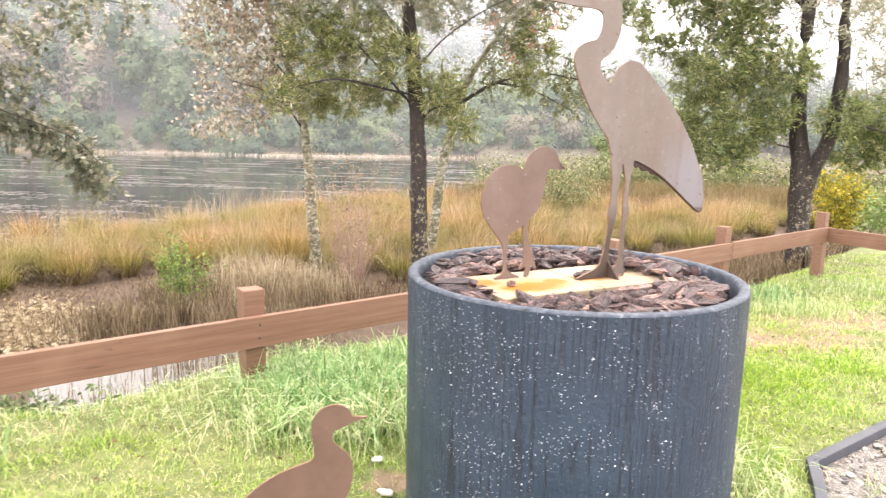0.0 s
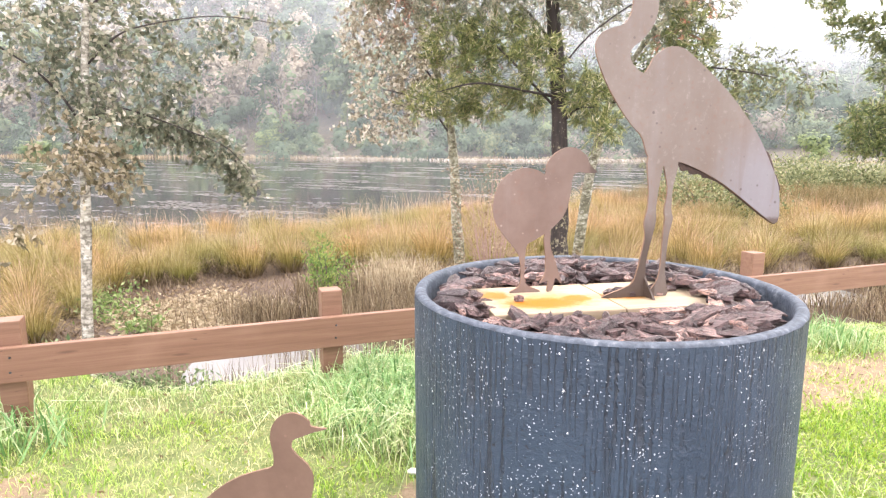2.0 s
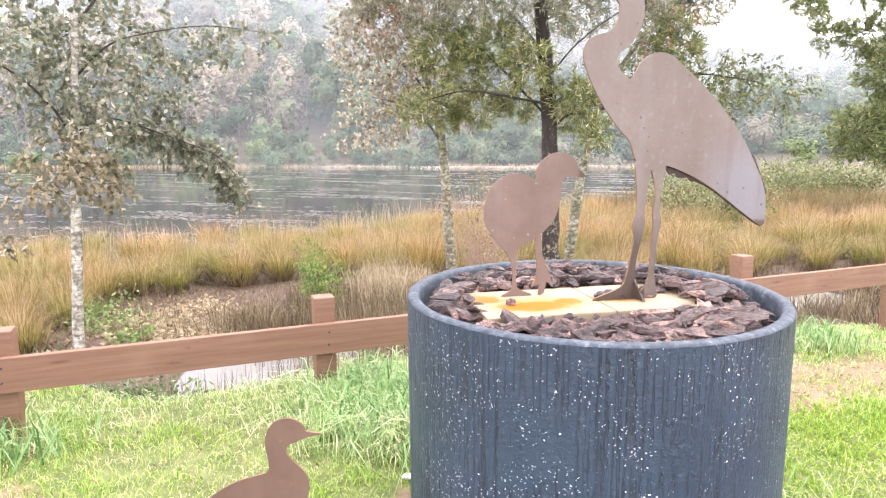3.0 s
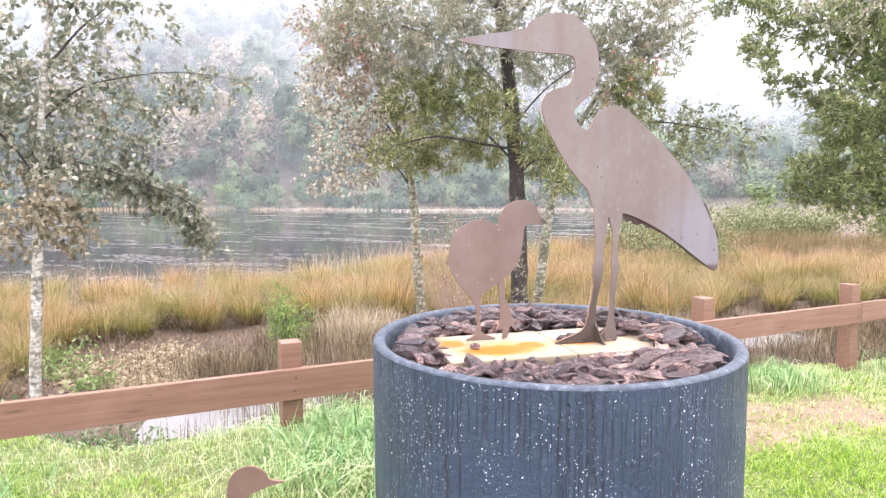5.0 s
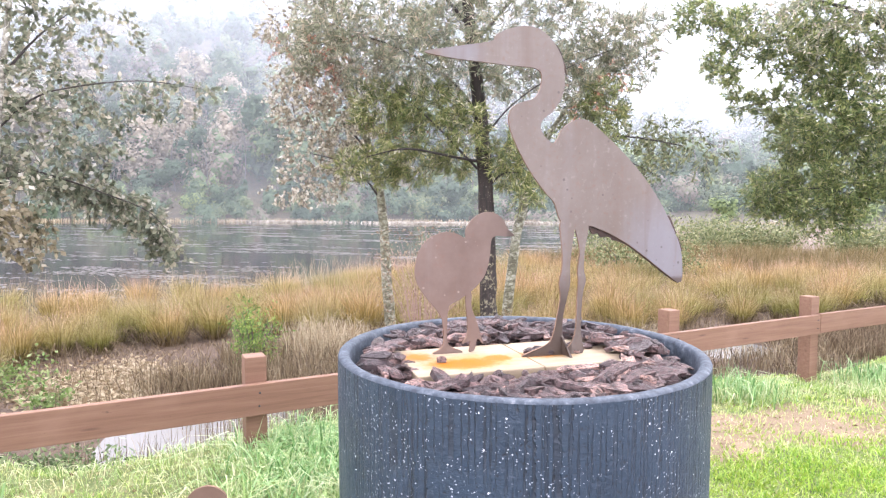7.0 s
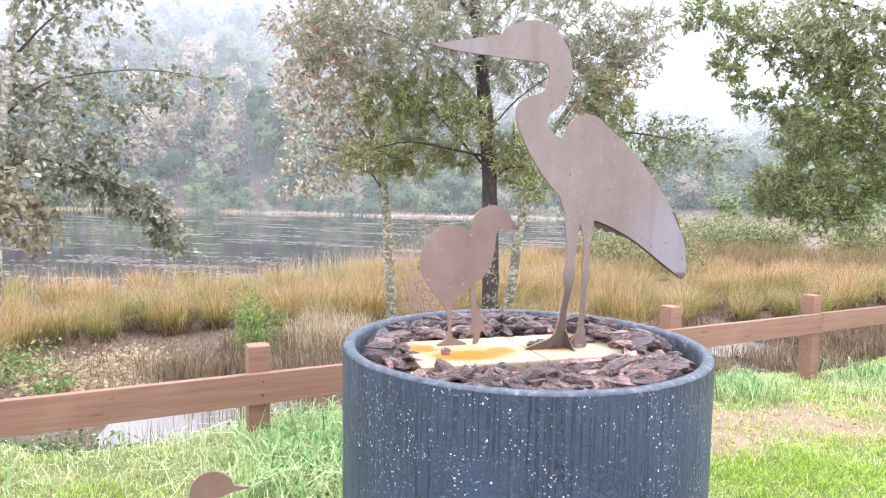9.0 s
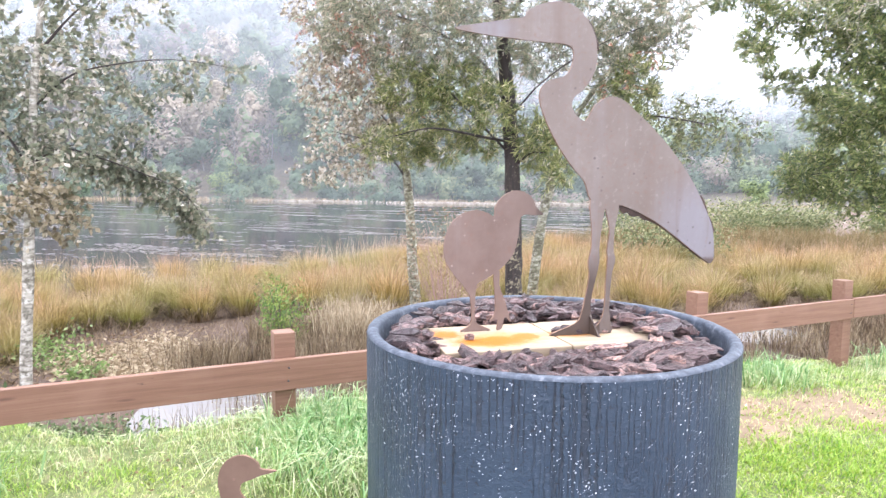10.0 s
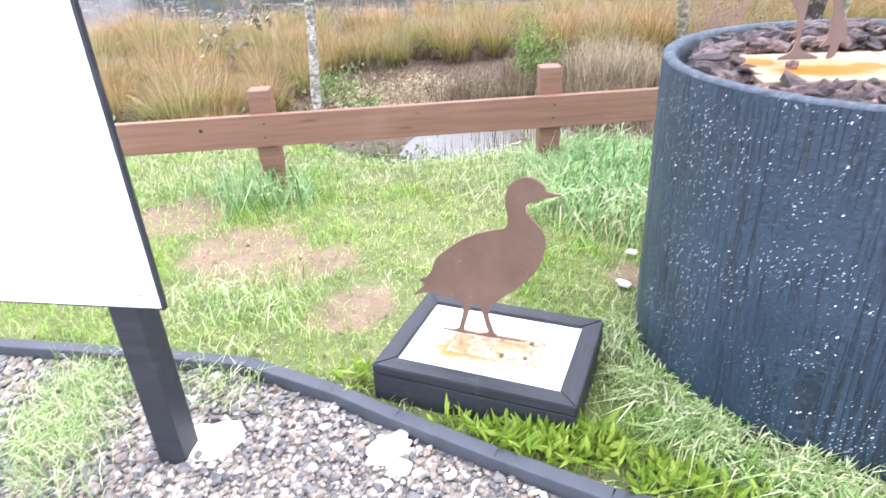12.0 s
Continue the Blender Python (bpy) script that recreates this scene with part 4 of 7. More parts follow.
def build_far_woods():
    rows = ((79.6, 84), (82, 74), (85, 66), (90, 62), (96, 56), (103, 52), (111, 46), (120, 44), (131, 40), (144, 36), (160, 34))
    for row, (dist, count) in enumerate(rows):
        ps, ns, ts, zs, cs, ct = [], [], [], [], [], []
        for i in range(count):
            x = -118 + 180 * (i + rng.uniform(0.0, 1.0)) / count
            y = dist + rng.uniform(-3, 3) - 0.12 * abs(x)
            h, w = rng.uniform(8, 14), rng.uniform(6, 10)
            tint = float(rng.choice((0.1, 0.25, 0.4, 0.5, 0.62, 0.8, 0.9, 1.0), p=(0.20, 0.17, 0.13, 0.08, 0.08, 0.10, 0.13, 0.11))) + rng.normal(0, 0.04)
            n = 560 if row < 8 else 180
            if x > -12:
                h, tint = h * 0.62, tint - 0.5 * (tint > 0.84)
            if row < 3:
                h, w, n = rng.uniform(1.4, 3.6) + 1.1 * row, rng.uniform(3.0, 5.5), 360
                tint = float(rng.choice((0.15, 0.3, 0.5, 0.62, 0.7, 0.8), p=(0.26, 0.24, 0.18, 0.12, 0.06, 0.14))) + rng.normal(0, 0.03)
            if tint > 0.84:
                n = int(n * 1.5)
            p, q, core = far_tree(x, y, float(ground_z(x, y)) - 0.3, h, w, n, rng.random() < 0.35)
            ps.append(p)
            ns.append(q)
            cs += core
            # filler cores take a darker tint than their leaves, as inner crown shade
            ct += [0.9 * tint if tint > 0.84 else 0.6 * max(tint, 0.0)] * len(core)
            ts.append(np.full(n, np.clip(tint, 0, 1)))
            zs.append(np.full(n, 0.23 if row < 3 else 0.33 if row < 8 else 0.5) * (1 + 0.006 * (dist - 80)))
        p, q, tint, size = (np.concatenate(k) for k in (ps, ns, ts, zs))
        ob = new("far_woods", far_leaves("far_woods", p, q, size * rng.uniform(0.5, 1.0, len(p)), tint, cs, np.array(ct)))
        tagged(ob, "mixed green and tan trees of a misty far wood" if row > 2 else "green scrub and low trees along the far shore", "woods", kind="stuff")
    # a few trees that stand out of the wood: tan birches, a fresh green one, dark firs
    ps, ns, ts, zs, cs, ct = [], [], [], [], [], []
    for x, y, h, w, tint in ((-55.0, 85.0, 13.0, 9.5, 0.96), (-44.5, 90.0, 10.5, 6.0, 0.93), (-50.5, 91.0, 12.0, 6.0, 0.62), (-39.5, 86.0, 9.0, 5.0, 0.12), (-62.0, 88.0, 14.0, 8.0, 0.25), (-73.0, 84.0, 12.0, 9.0, 0.92), (-34.0, 93.0, 13.0, 7.0, 0.9)):
        p, q, core = far_tree(x, y, float(ground_z(x, y)) - 0.3, h, w, 1300, w < 0.6 * h)
        ps.append(p)
        ns.append(q)
        ts.append(np.full(1300, tint))
        zs.append(np.full(1300, 0.27))
        cs += core
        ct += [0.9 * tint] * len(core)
    p, q, tint, size = (np.concatenate(k) for k in (ps, ns, ts, zs))
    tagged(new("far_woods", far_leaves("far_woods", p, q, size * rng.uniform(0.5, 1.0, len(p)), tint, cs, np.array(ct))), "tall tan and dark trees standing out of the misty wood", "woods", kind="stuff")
    # pale trunks and bare poles among them
    pieces = []
    for _ in range(170):
        x, y = rng.uniform(-90, 60), rng.uniform(84, 112)
        y -= 0.12 * abs(x)
        z, h = float(ground_z(x, y)), rng.uniform(5, 10)
        pieces.append(tube([(x, y - 1.5, z - 0.3), (x + rng.normal(0, 0.3), y - 1.5, z + h * 0.5), (x + rng.normal(0, 0.8), y - 1.5, z + h)], [0.11, 0.07, 0.03], 5))
    tagged(new("far_trunks", mesh_of("far_trunks", *joined(pieces), BAREWOOD)), "pale thin trunks of the far wood", "woods", kind="stuff")
    # dry reeds along the far waterline
    n = 9000
    x = rng.uniform(-80, 80, n)
    y = 77.0 - 0.12 * np.abs(x) + rng.uniform(-1.2, 3.5, n) + 1.2 * wave(x, x, 0.2)
    b = np.stack([x, y, np.full(n, WATER_Z - 0.05)], 1)
    tagged(new("far_reeds", blades("far_reeds", b, rng.uniform(0.2, 0.6, n), 0.09, 0.2, rng.uniform(0, 6.28, n), REED)), "dry reeds along the far shore", "reeds", kind="stuff")


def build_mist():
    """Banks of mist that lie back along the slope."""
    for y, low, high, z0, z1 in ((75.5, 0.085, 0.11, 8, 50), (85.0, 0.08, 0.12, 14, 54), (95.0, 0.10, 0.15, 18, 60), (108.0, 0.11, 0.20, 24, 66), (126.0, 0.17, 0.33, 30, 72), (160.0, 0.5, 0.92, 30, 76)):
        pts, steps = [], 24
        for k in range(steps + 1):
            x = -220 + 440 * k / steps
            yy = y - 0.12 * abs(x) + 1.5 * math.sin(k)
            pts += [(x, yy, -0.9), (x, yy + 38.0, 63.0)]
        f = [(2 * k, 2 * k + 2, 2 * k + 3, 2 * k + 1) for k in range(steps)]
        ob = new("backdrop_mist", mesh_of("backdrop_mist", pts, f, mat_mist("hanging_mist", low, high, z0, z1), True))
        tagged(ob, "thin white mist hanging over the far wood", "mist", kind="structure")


# ======================= planter and birds =======================
HERON_DEG = 26.3


def build_planter():
    th = thing("planter_drum", pose(*DRUM_AT, 0), "slate-blue painted concrete planter drum with white flecks", "planter")
    r, t = DRUM_R, DRUM_TOP
    wall = [(r - 0.06, -0.08), (r + 0.004, -0.08)] + [(r, z) for z in np.linspace(0.0, t - 0.009, 30)]
    v, f = lathe(wall, 220)
    v = [(x * (1 + 0.0035 * noise.noise(Vector((math.atan2(y, x) * 26, z * 1.2, 0)))), y * (1 + 0.0035 * noise.noise(Vector((math.atan2(y, x) * 26, z * 1.2, 0)))), z) for x, y, z in v]
    part("wall", mesh_of("wall", v, f, DRUM, True), None, th)
    lip = [(r, t - 0.009), (r - 0.002, t - 0.005), (r - 0.006, t - 0.0015), (r - 0.013, t), (r - 0.026, t - 0.001), (r - 0.033, t - 0.005), (r - 0.037, t - 0.014), (r - 0.039, t - 0.04), (r - 0.042, t - 0.14)]
    v, f = lathe(lip, 220)
    v = [tuple(Vector(p) + noise.noise_vector(Vector(p) * 22) * 0.0009) for p in v]
    part("rim", mesh_of("rim", v, f, RIM, True), None, th, "worn, paler rim")
    v, f = lathe([(0.001, t - 0.055), (0.2, t - 0.058), (0.4, t - 0.06), (r - 0.041, t - 0.07)], 60)
    part("compost", mesh_of("compost", v, f, COMPOST, True), None, th, "dark compost filling")


PLAQUE = pose(0.478, 2.233, 0.817, 0, 0, 27.6)


def build_plaque():
    th = thing("base_board", PLAQUE, "pale pine base board with orange rust stains", "board")
    part("plank", box(0.395, 0.335, 0.05, 0.004, (-0.2045, 0, 0)), PINE, th)
    part("plank", box(0.37, 0.335, 0.05, 0.004, (0.182, 0, 0)), PINE, th)


HERON_BODY = [(-0.527, 1.803), (-0.457, 1.82), (-0.365, 1.838), (-0.312, 1.85), (-0.297, 1.871), (-0.253, 1.892), (-0.198, 1.903), (-0.149, 1.893), (-0.11, 1.862), (-0.077, 1.809),
              (-0.068, 1.741), (-0.079, 1.689), (-0.109, 1.646), (-0.142, 1.618), (-0.149, 1.594), (-0.135, 1.567), (-0.106, 1.547), (-0.09, 1.563), (-0.069, 1.598), (-0.025, 1.624),
              (0.021, 1.62), (0.069, 1.587), (0.138, 1.531), (0.21, 1.462), (0.285, 1.372), (0.34, 1.28)]
HERON_FRONT = [(0.375, 1.206), (0.385, 1.117), (0.372, 1.09), (0.327, 1.116), (0.252, 1.169), (0.18, 1.218), (0.11, 1.255), (0.062, 1.275), (0.024, 1.285), (-0.025, 1.272),
               (-0.075, 1.302), (-0.099, 1.36), (-0.132, 1.394), (-0.178, 1.451), (-0.217, 1.512), (-0.246, 1.573), (-0.257, 1.617), (-0.246, 1.651), (-0.216, 1.67), (-0.173, 1.684),
               (-0.153, 1.713), (-0.147, 1.753), (-0.163, 1.774), (-0.207, 1.779), (-0.268, 1.78), (-0.352, 1.785), (-0.433, 1.79)]
HERON_LEG_A = [(-0.075, -0.026, 1.30), (-0.068, -0.035, 1.207), (-0.068, -0.04, 1.147), (-0.077, -0.038, 1.103), (-0.072, -0.048, 1.055), (-0.083, -0.062, 0.992), (-0.094, -0.064, 0.942), (-0.115, -0.06, 0.905), (-0.205, -0.055, 0.8675)]
HERON_LEG_B = [(-0.022, 0.024, 1.29), (-0.006, 0.012, 1.207), (-0.012, 0.011, 1.141), (-0.009, 0.018, 1.108), (-0.012, 0.007, 1.056), (-0.015, 0.002, 0.954), (-0.028, 0.008, 0.908), (-0.056, 0.01, 0.8675)]
CHICK = [(0.064, 1.245), (0.067, 1.272), (0.088, 1.305), (0.123, 1.326), (0.162, 1.327), (0.195, 1.305), (0.213, 1.272), (0.236, 1.251), (0.206, 1.248), (0.17, 1.25), (0.154, 1.233),
         (0.15, 1.187), (0.135, 1.126), (0.103, 1.084), (0.072, 1.06), (0.035, 1.037), (0.010, 1.022), (0.004, 0.983), (0.003, 0.922), (0.012, 0.892), (0.057, 0.8675), (-0.044, 0.8675),
         (-0.017, 0.885), (-0.008, 0.907), (-0.009, 0.947), (-0.015, 0.984), (-0.034, 1.014), (-0.065, 1.051), (-0.097, 1.1), (-0.104, 1.153), (-0.086, 1.212), (-0.05, 1.25), (-0.001, 1.265), (0.039, 1.258)]
CHICK_LEG = [(0.066, 1.05), (0.086, 1.066), (0.087, 1.017), (0.106, 0.967), (0.115, 0.936), (0.129, 0.892), (0.113, 0.908), (0.105, 0.906), (0.098, 0.875), (0.08, 0.8675), (0.082, 0.903), (0.055, 0.896), (0.072, 0.926), (0.072, 0.981)]
DUCK = [(0.331, 0.6043), (0.292, 0.6096), (0.284, 0.6256), (0.261, 0.6426), (0.235, 0.6458), (0.206, 0.6341), (0.186, 0.6075), (0.18, 0.5691), (0.187, 0.5276), (0.183, 0.4957), (0.15, 0.4839), (0.103, 0.468), (0.054, 0.4424), (0.009, 0.4073), (-0.029, 0.37), (-0.046, 0.3274), (-0.065, 0.3029), (-0.087, 0.2912), (-0.073, 0.2731), (-0.109, 0.2358), (-0.062, 0.2496), (-0.004, 0.2432), (0.052, 0.2358), (0.126, 0.2305), (0.167, 0.2656), (0.206, 0.2986), (0.243, 0.337), (0.275, 0.3828), (0.289, 0.4307), (0.291, 0.4701), (0.277, 0.5031), (0.25, 0.5287), (0.236, 0.551), (0.241, 0.5702), (0.262, 0.5798), (0.292, 0.5926)]
DUCK_LEG_A = [(0.048, 0.08, 0.2486), (0.048, 0.064, 0.1975), (0.038, 0.053, 0.1581), (0.03, 0.048, 0.1346), (0.0, 0.053, 0.1224)]
DUCK_LEG_B = [(0.098, 0.133, 0.2486), (0.111, 0.127, 0.1975), (0.119, 0.136, 0.1581), (0.125, 0.145, 0.1368), (0.089, 0.155, 0.1224)]


def build_birds():
    bm = plate([HERON_BODY + HERON_FRONT, ribbon(HERON_LEG_A), ribbon(HERON_LEG_B)], 0.008)
    # a small gusset that braces the front foot, and two nicked feathers
    a = [bm.verts.new(p) for p in ((-0.062, 0.004, 0.94), (-0.070, 0.004, 0.94), (-0.060, -0.055, 0.868), (-0.052, -0.055, 0.868), (-0.06, 0.004, 0.868), (-0.068, 0.004, 0.868))]
    for q in ((0, 2, 4), (1, 5, 3), (0, 1, 3, 2)):
        bm.faces.new([a[i] for i in q])
    # ragged, rust-dark under-edge and loose feathers, cut from a second sheet behind
    edge = [(0.02, 1.292), (0.05, 1.28), (0.12, 1.256), (0.20, 1.214), (0.28, 1.158), (0.36, 1.10), (0.39, 1.12), (0.386, 1.100), (0.373, 1.087), (0.327, 1.1135), (0.2515, 1.167), (0.18, 1.2145), (0.135, 1.234), (0.118, 1.236), (0.105, 1.248), (0.075, 1.247), (0.062, 1.261), (0.045, 1.257), (0.035, 1.27)]
    crest = [(-0.12, 1.868), (-0.10, 1.852), (-0.076, 1.806), (-0.058, 1.764), (-0.066, 1.80), (-0.088, 1.848)]
    nick_a = [(0.32, 1.31), (0.345, 1.275), (0.362, 1.255), (0.350, 1.285), (0.333, 1.316)]
    nick_b = [(0.362, 1.235), (0.372, 1.205), (0.389, 1.195), (0.378, 1.225), (0.368, 1.245)]
    back = plate([edge, crest, nick_a, nick_b], 0.006, 3)
    for f in back.faces:
        f.material_index = 2
    bmesh.ops.translate(back, vec=(0, 0.0068, 0), verts=back.verts[:])
    sheet = bpy.data.meshes.new("under_edge")
    back.to_mesh(sheet)
    back.free()
    bm.from_mesh(sheet)
    bpy.data.meshes.remove(sheet)
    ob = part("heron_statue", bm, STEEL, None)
    ob.data.materials.append(CUT_RUST)
    ob.data.materials.append(RUST_DARK)
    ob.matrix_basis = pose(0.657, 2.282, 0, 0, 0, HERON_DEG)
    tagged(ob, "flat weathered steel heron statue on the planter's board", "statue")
    ob = part("chick_statue", plate([CHICK, CHICK_LEG], 0.008), CHICK_STEEL, None)
    ob.data.materials.append(CUT_RUST)
    ob.matrix_basis = pose(0.227, 2.198, 0, 0, 0, HERON_DEG)
    tagged(ob, "small flat weathered steel chick statue beside the heron", "statue")
    ob = part("duck_statue", plate([DUCK, ribbon(DUCK_LEG_A), ribbon(DUCK_LEG_B), [(-0.01, 0.1225), (0.10, 0.1222), (0.225, 0.1225), (0.226, 0.127), (0.10, 0.1275), (-0.01, 0.127)]], 0.007), RUST, None)
    ob.data.materials.append(CUT_RUST)
    ob.matrix_basis = pose(-0.511, 1.543, 0, 0, 0, 13.9)
    tagged(ob, "flat rust-brown steel duck statue on a low plinth", "statue")


def bark_chip(seed):
    """A slab of bark: a blunt, ragged outline, a broken edge and an uneven upper face."""
    r = random.Random(seed)
    ln = r.uniform(0.08, 0.17) if seed % 4 else r.uniform(0.045, 0.08)
    wd, th, k = ln * r.uniform(0.20, 0.46), r.uniform(0.009, 0.022), 8
    bow, twist = r.uniform(-0.5, 0.5), r.uniform(-1.6, 1.6)
    ring = []
    for i in range(k):
        a = 2 * math.pi * (i + r.uniform(-0.25, 0.25)) / k
        c, s = math.cos(a), math.sin(a)
        f = (abs(c) ** 3 + abs(s) ** 3) ** (-1 / 3) * r.uniform(0.62, 1.15)
        ring.append((ln / 2 * c * f, wd / 2 * s * f))

    def lift(x, y):
        return bow * x * x * 2.2 + twist * x * y
    v = [(x * 0.94, y * 0.94, lift(x, y)) for x, y in ring]
    v += [(x, y, lift(x, y) + th * r.uniform(0.4, 1.1)) for x, y in ring]
    v += [(x * r.uniform(0.45, 0.8), y * r.uniform(0.3, 0.6), lift(x * 0.6, y * 0.5) + th * r.uniform(0.6, 1.7)) for x, y in ring]
    f = [(i, (i + 1) % k, k + (i + 1) % k, k + i) for i in range(k)] + [(k + i, k + (i + 1) % k, 2 * k + (i + 1) % k, 2 * k + i) for i in range(k)]
    f += [tuple(range(k))[::-1], tuple(range(2 * k, 3 * k))]
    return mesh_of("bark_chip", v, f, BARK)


def build_mulch():
    th = thing("bark_mulch", pose(*DRUM_AT, DRUM_TOP - 0.06), "coarse purple-brown bark chips heaped round the base board", "mulch")
    inv = PLAQUE.inverted()
    shapes = [bark_chip(s) for s in range(24)]
    r = random.Random(9)
    under = []
    for _ in range(700):
        rad, a = (DRUM_R - 0.10) * math.sqrt(r.random()), r.uniform(0, 2 * math.pi)
        m = pose(rad * math.cos(a), rad * math.sin(a), r.uniform(-0.005, 0.02), r.gauss(0, 14), r.gauss(0, 14), r.uniform(0, 360)) @ Matrix.Scale(r.uniform(0.6, 1.0), 4)
        q = inv @ Vector((rad * math.cos(a) + DRUM_AT[0], rad * math.sin(a) + DRUM_AT[1], 0.85))
        if abs(q.x) < 0.40 and abs(q.y) < 0.20:
            continue
        me = shapes[r.randrange(24)]
        under.append(([tuple(m @ p.co) for p in me.vertices], [tuple(p.vertices) for p in me.polygons]))
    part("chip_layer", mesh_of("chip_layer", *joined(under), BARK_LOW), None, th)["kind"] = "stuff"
    r = random.Random(4)
    made = 0
    while made < 300:
        rad, a = (DRUM_R - 0.105) * math.sqrt(r.random()), r.uniform(0, 2 * math.pi)
        x, y = rad * math.cos(a), rad * math.sin(a)
        q = inv @ Vector((x + DRUM_AT[0], y + DRUM_AT[1], 0.85))
        if abs(q.x) < 0.405 and abs(q.y) < 0.205:
            if not (q.x > 0.27 and r.random() < 0.7):
                continue
        layer = r.random()
        if -0.42 < q.x < 0.05 and q.y < 0 and rad < 0.47:
            if r.random() < 0.6:
                continue
            layer = -0.3
        ob = part("bark_chip", shapes[r.randrange(24)], None, th)
        ob.matrix_basis = pose(x, y, 0.012 + (0.022 if q.y < -0.2 else 0.032) * layer + 0.006 * (q.x < -0.40) + 0.012 * (q.y > 0.2) + 0.014 * (q.x > 0.27 and abs(q.y) < 0.2), r.gauss(0, 11), r.gauss(0, 10), r.gauss(25, 40) if q.y < -0.2 and r.random() < 0.6 else r.uniform(0, 360)) @ Matrix.Diagonal((r.uniform(0.7, 1.35), r.uniform(0.7, 1.25), r.uniform(0.5, 1.0), 1))
        made += 1
    for x, y, rz in ((-0.29, -0.03, 15), (0.03, 0.0, 35), (0.05, -0.02, 10), (0.16, -0.03, 160), (0.22, 0.03, 20)):
        p = PLAQUE @ Vector((x, y, 0.05))
        ob = part("bark_chip", shapes[int(abs(x) * 100) % 16], None, th)
        ob.matrix_basis = pose(p.x - DRUM_AT[0], p.y - DRUM_AT[1], 0.0335, 2, 1, rz) @ Matrix.Diagonal((0.7, 0.75, 0.8, 1))


def build_plinth():
    th = thing("duck_plinth", pose(-0.368, 1.556, 0.0, 0, 0, 11.8), "low black timber plinth with a white top", "plinth")
    w, d, h = 0.592, 0.424, 0.121
    b = 0.055
    for x, y, sx, sy in ((0, -d / 2 + 0.012, w, 0.024), (0, d / 2 - 0.012, w, 0.024), (-w / 2 + 0.012, 0, 0.024, d - 0.05), (w / 2 - 0.012, 0, 0.024, d - 0.05)):
        part("side_board", box(sx, sy, h - 0.003, 0.002, (x, y, -0.03)), BLACK, th)
    for rz, ln, off in ((0, w, -d / 2), (180, w, -d / 2), (90, d, -w / 2), (270, d, -w / 2)):
        bm = bmesh.new()
        vs = [bm.verts.new(p) for p in ((-ln / 2, off, 0), (ln / 2, off, 0), (ln / 2 - b, off + b, 0), (-ln / 2 + b, off + b, 0))]
        f = bm.faces.new(vs)
        g = bmesh.ops.extrude_face_region(bm, geom=[f])
        bmesh.ops.translate(bm, vec=(0, 0, 0.03), verts=[q for q in g["geom"] if isinstance(q, bmesh.types.BMVert)])
        bmesh.ops.recalc_face_normals(bm, faces=bm.faces[:])
        bmesh.ops.bevel(bm, geom=bm.edges[:], offset=0.003, segments=2, affect="EDGES")
        ob = part("top_frame", bm, BLACK, th)
        ob.matrix_basis = pose(0, 0, h - 0.03, 0, 0, rz)
    infill = part("infill", box(w - 2 * b, d - 2 * b, 0.016, 0.0, (0, 0, h - 0.026)), PLASTER, th, "white panel in the top")
    sp = part("steel_foot", box(0.275, 0.125, 0.0035, 0.001, (0.018, -0.012, h - 0.0105)), mat_foot_plate(), infill, "rust-stained foot plate")
    for x, y in ((-0.095, 0.03), (0.115, 0.03), (0.115, -0.045), (0.045, -0.05)):
        part("bolt", box(0.012, 0.012, 0.006, 0.002, (x, y, h - 0.007)), RUST, infill)


def build_board():
    th = thing("information_board", pose(-0.95, 0.838, 0, 0, 0, 24.3), "white-faced information board on a black timber leg", "sign")
    part("leg", box(0.077, 0.074, 0.86, 0.004, (0.009, 0, -0.06)), BLACK, th)
    panel = part("panel", box(0.93, 0.014, 0.98, 0.002, (-0.333, -0.046, 0.497)), BLACK, th, "black backing with a thin edge")
    part("face", box(0.915, 0.003, 0.965, 0.0, (-0.333, -0.0547, 0.504)), PANEL, panel, "blank-looking white face")
    part("mark", box(0.012, 0.001, 0.004, 0.0, (0.082, -0.0569, 0.535)), RUST, panel)


def build_cement():
    """Spilt cement about the board's footing and on the gravel, and a pale scrap in the grass."""
    def lump(at, rx, ry, hz, seed, label, cat):
        bm = bmesh.new()
        bmesh.ops.create_icosphere(bm, subdivisions=3, radius=1.0)
        for v in bm.verts:
            k = 1 + 0.45 * noise.noise(Vector((v.co.x * 1.6, v.co.y * 1.6, seed))) + 0.25 * noise.noise(Vector((v.co.x * 5, v.co.y * 5, seed)))
            v.co = Vector((v.co.x * rx * k, v.co.y * ry * k, max(v.co.z, -0.3) * hz * (1 + 0.5 * noise.noise(v.co * 4 + Vector((seed, 0, 0))))))
        ob = part("cement_patch", bm, CEMENT, None, smooth=True)
        ob.matrix_basis = pose(*at, 0, 0, seed * 40)
        tagged(ob, label, cat)
    lump((-0.905, 0.905, 0.0), 0.11, 0.075, 0.010, 1.0, "pale cement footing at the board's leg", "cement")
    lump((-0.45, 1.145, 0.0), 0.075, 0.042, 0.014, 2.0, "broken white cement lumps on the gravel", "cement")
    lump((-0.39, 1.10, 0.0), 0.035, 0.03, 0.014, 3.0, "broken white cement lumps on the gravel", "cement")
    lump((-0.19, 2.24, 0.015), 0.032, 0.02, 0.012, 4.0, "pale stone lying in the grass", "stone")
    lump((-0.25, 2.495, 0.015), 0.026, 0.018, 0.012, 5.0, "pale stone lying in the grass", "stone")


# ======================= fence =======================
POSTS = (-1.475, 0.02, 1.55, 3.07, 4.78, 6.98)
RAIL_LOW, RAIL_HIGH = 0.245, 0.412


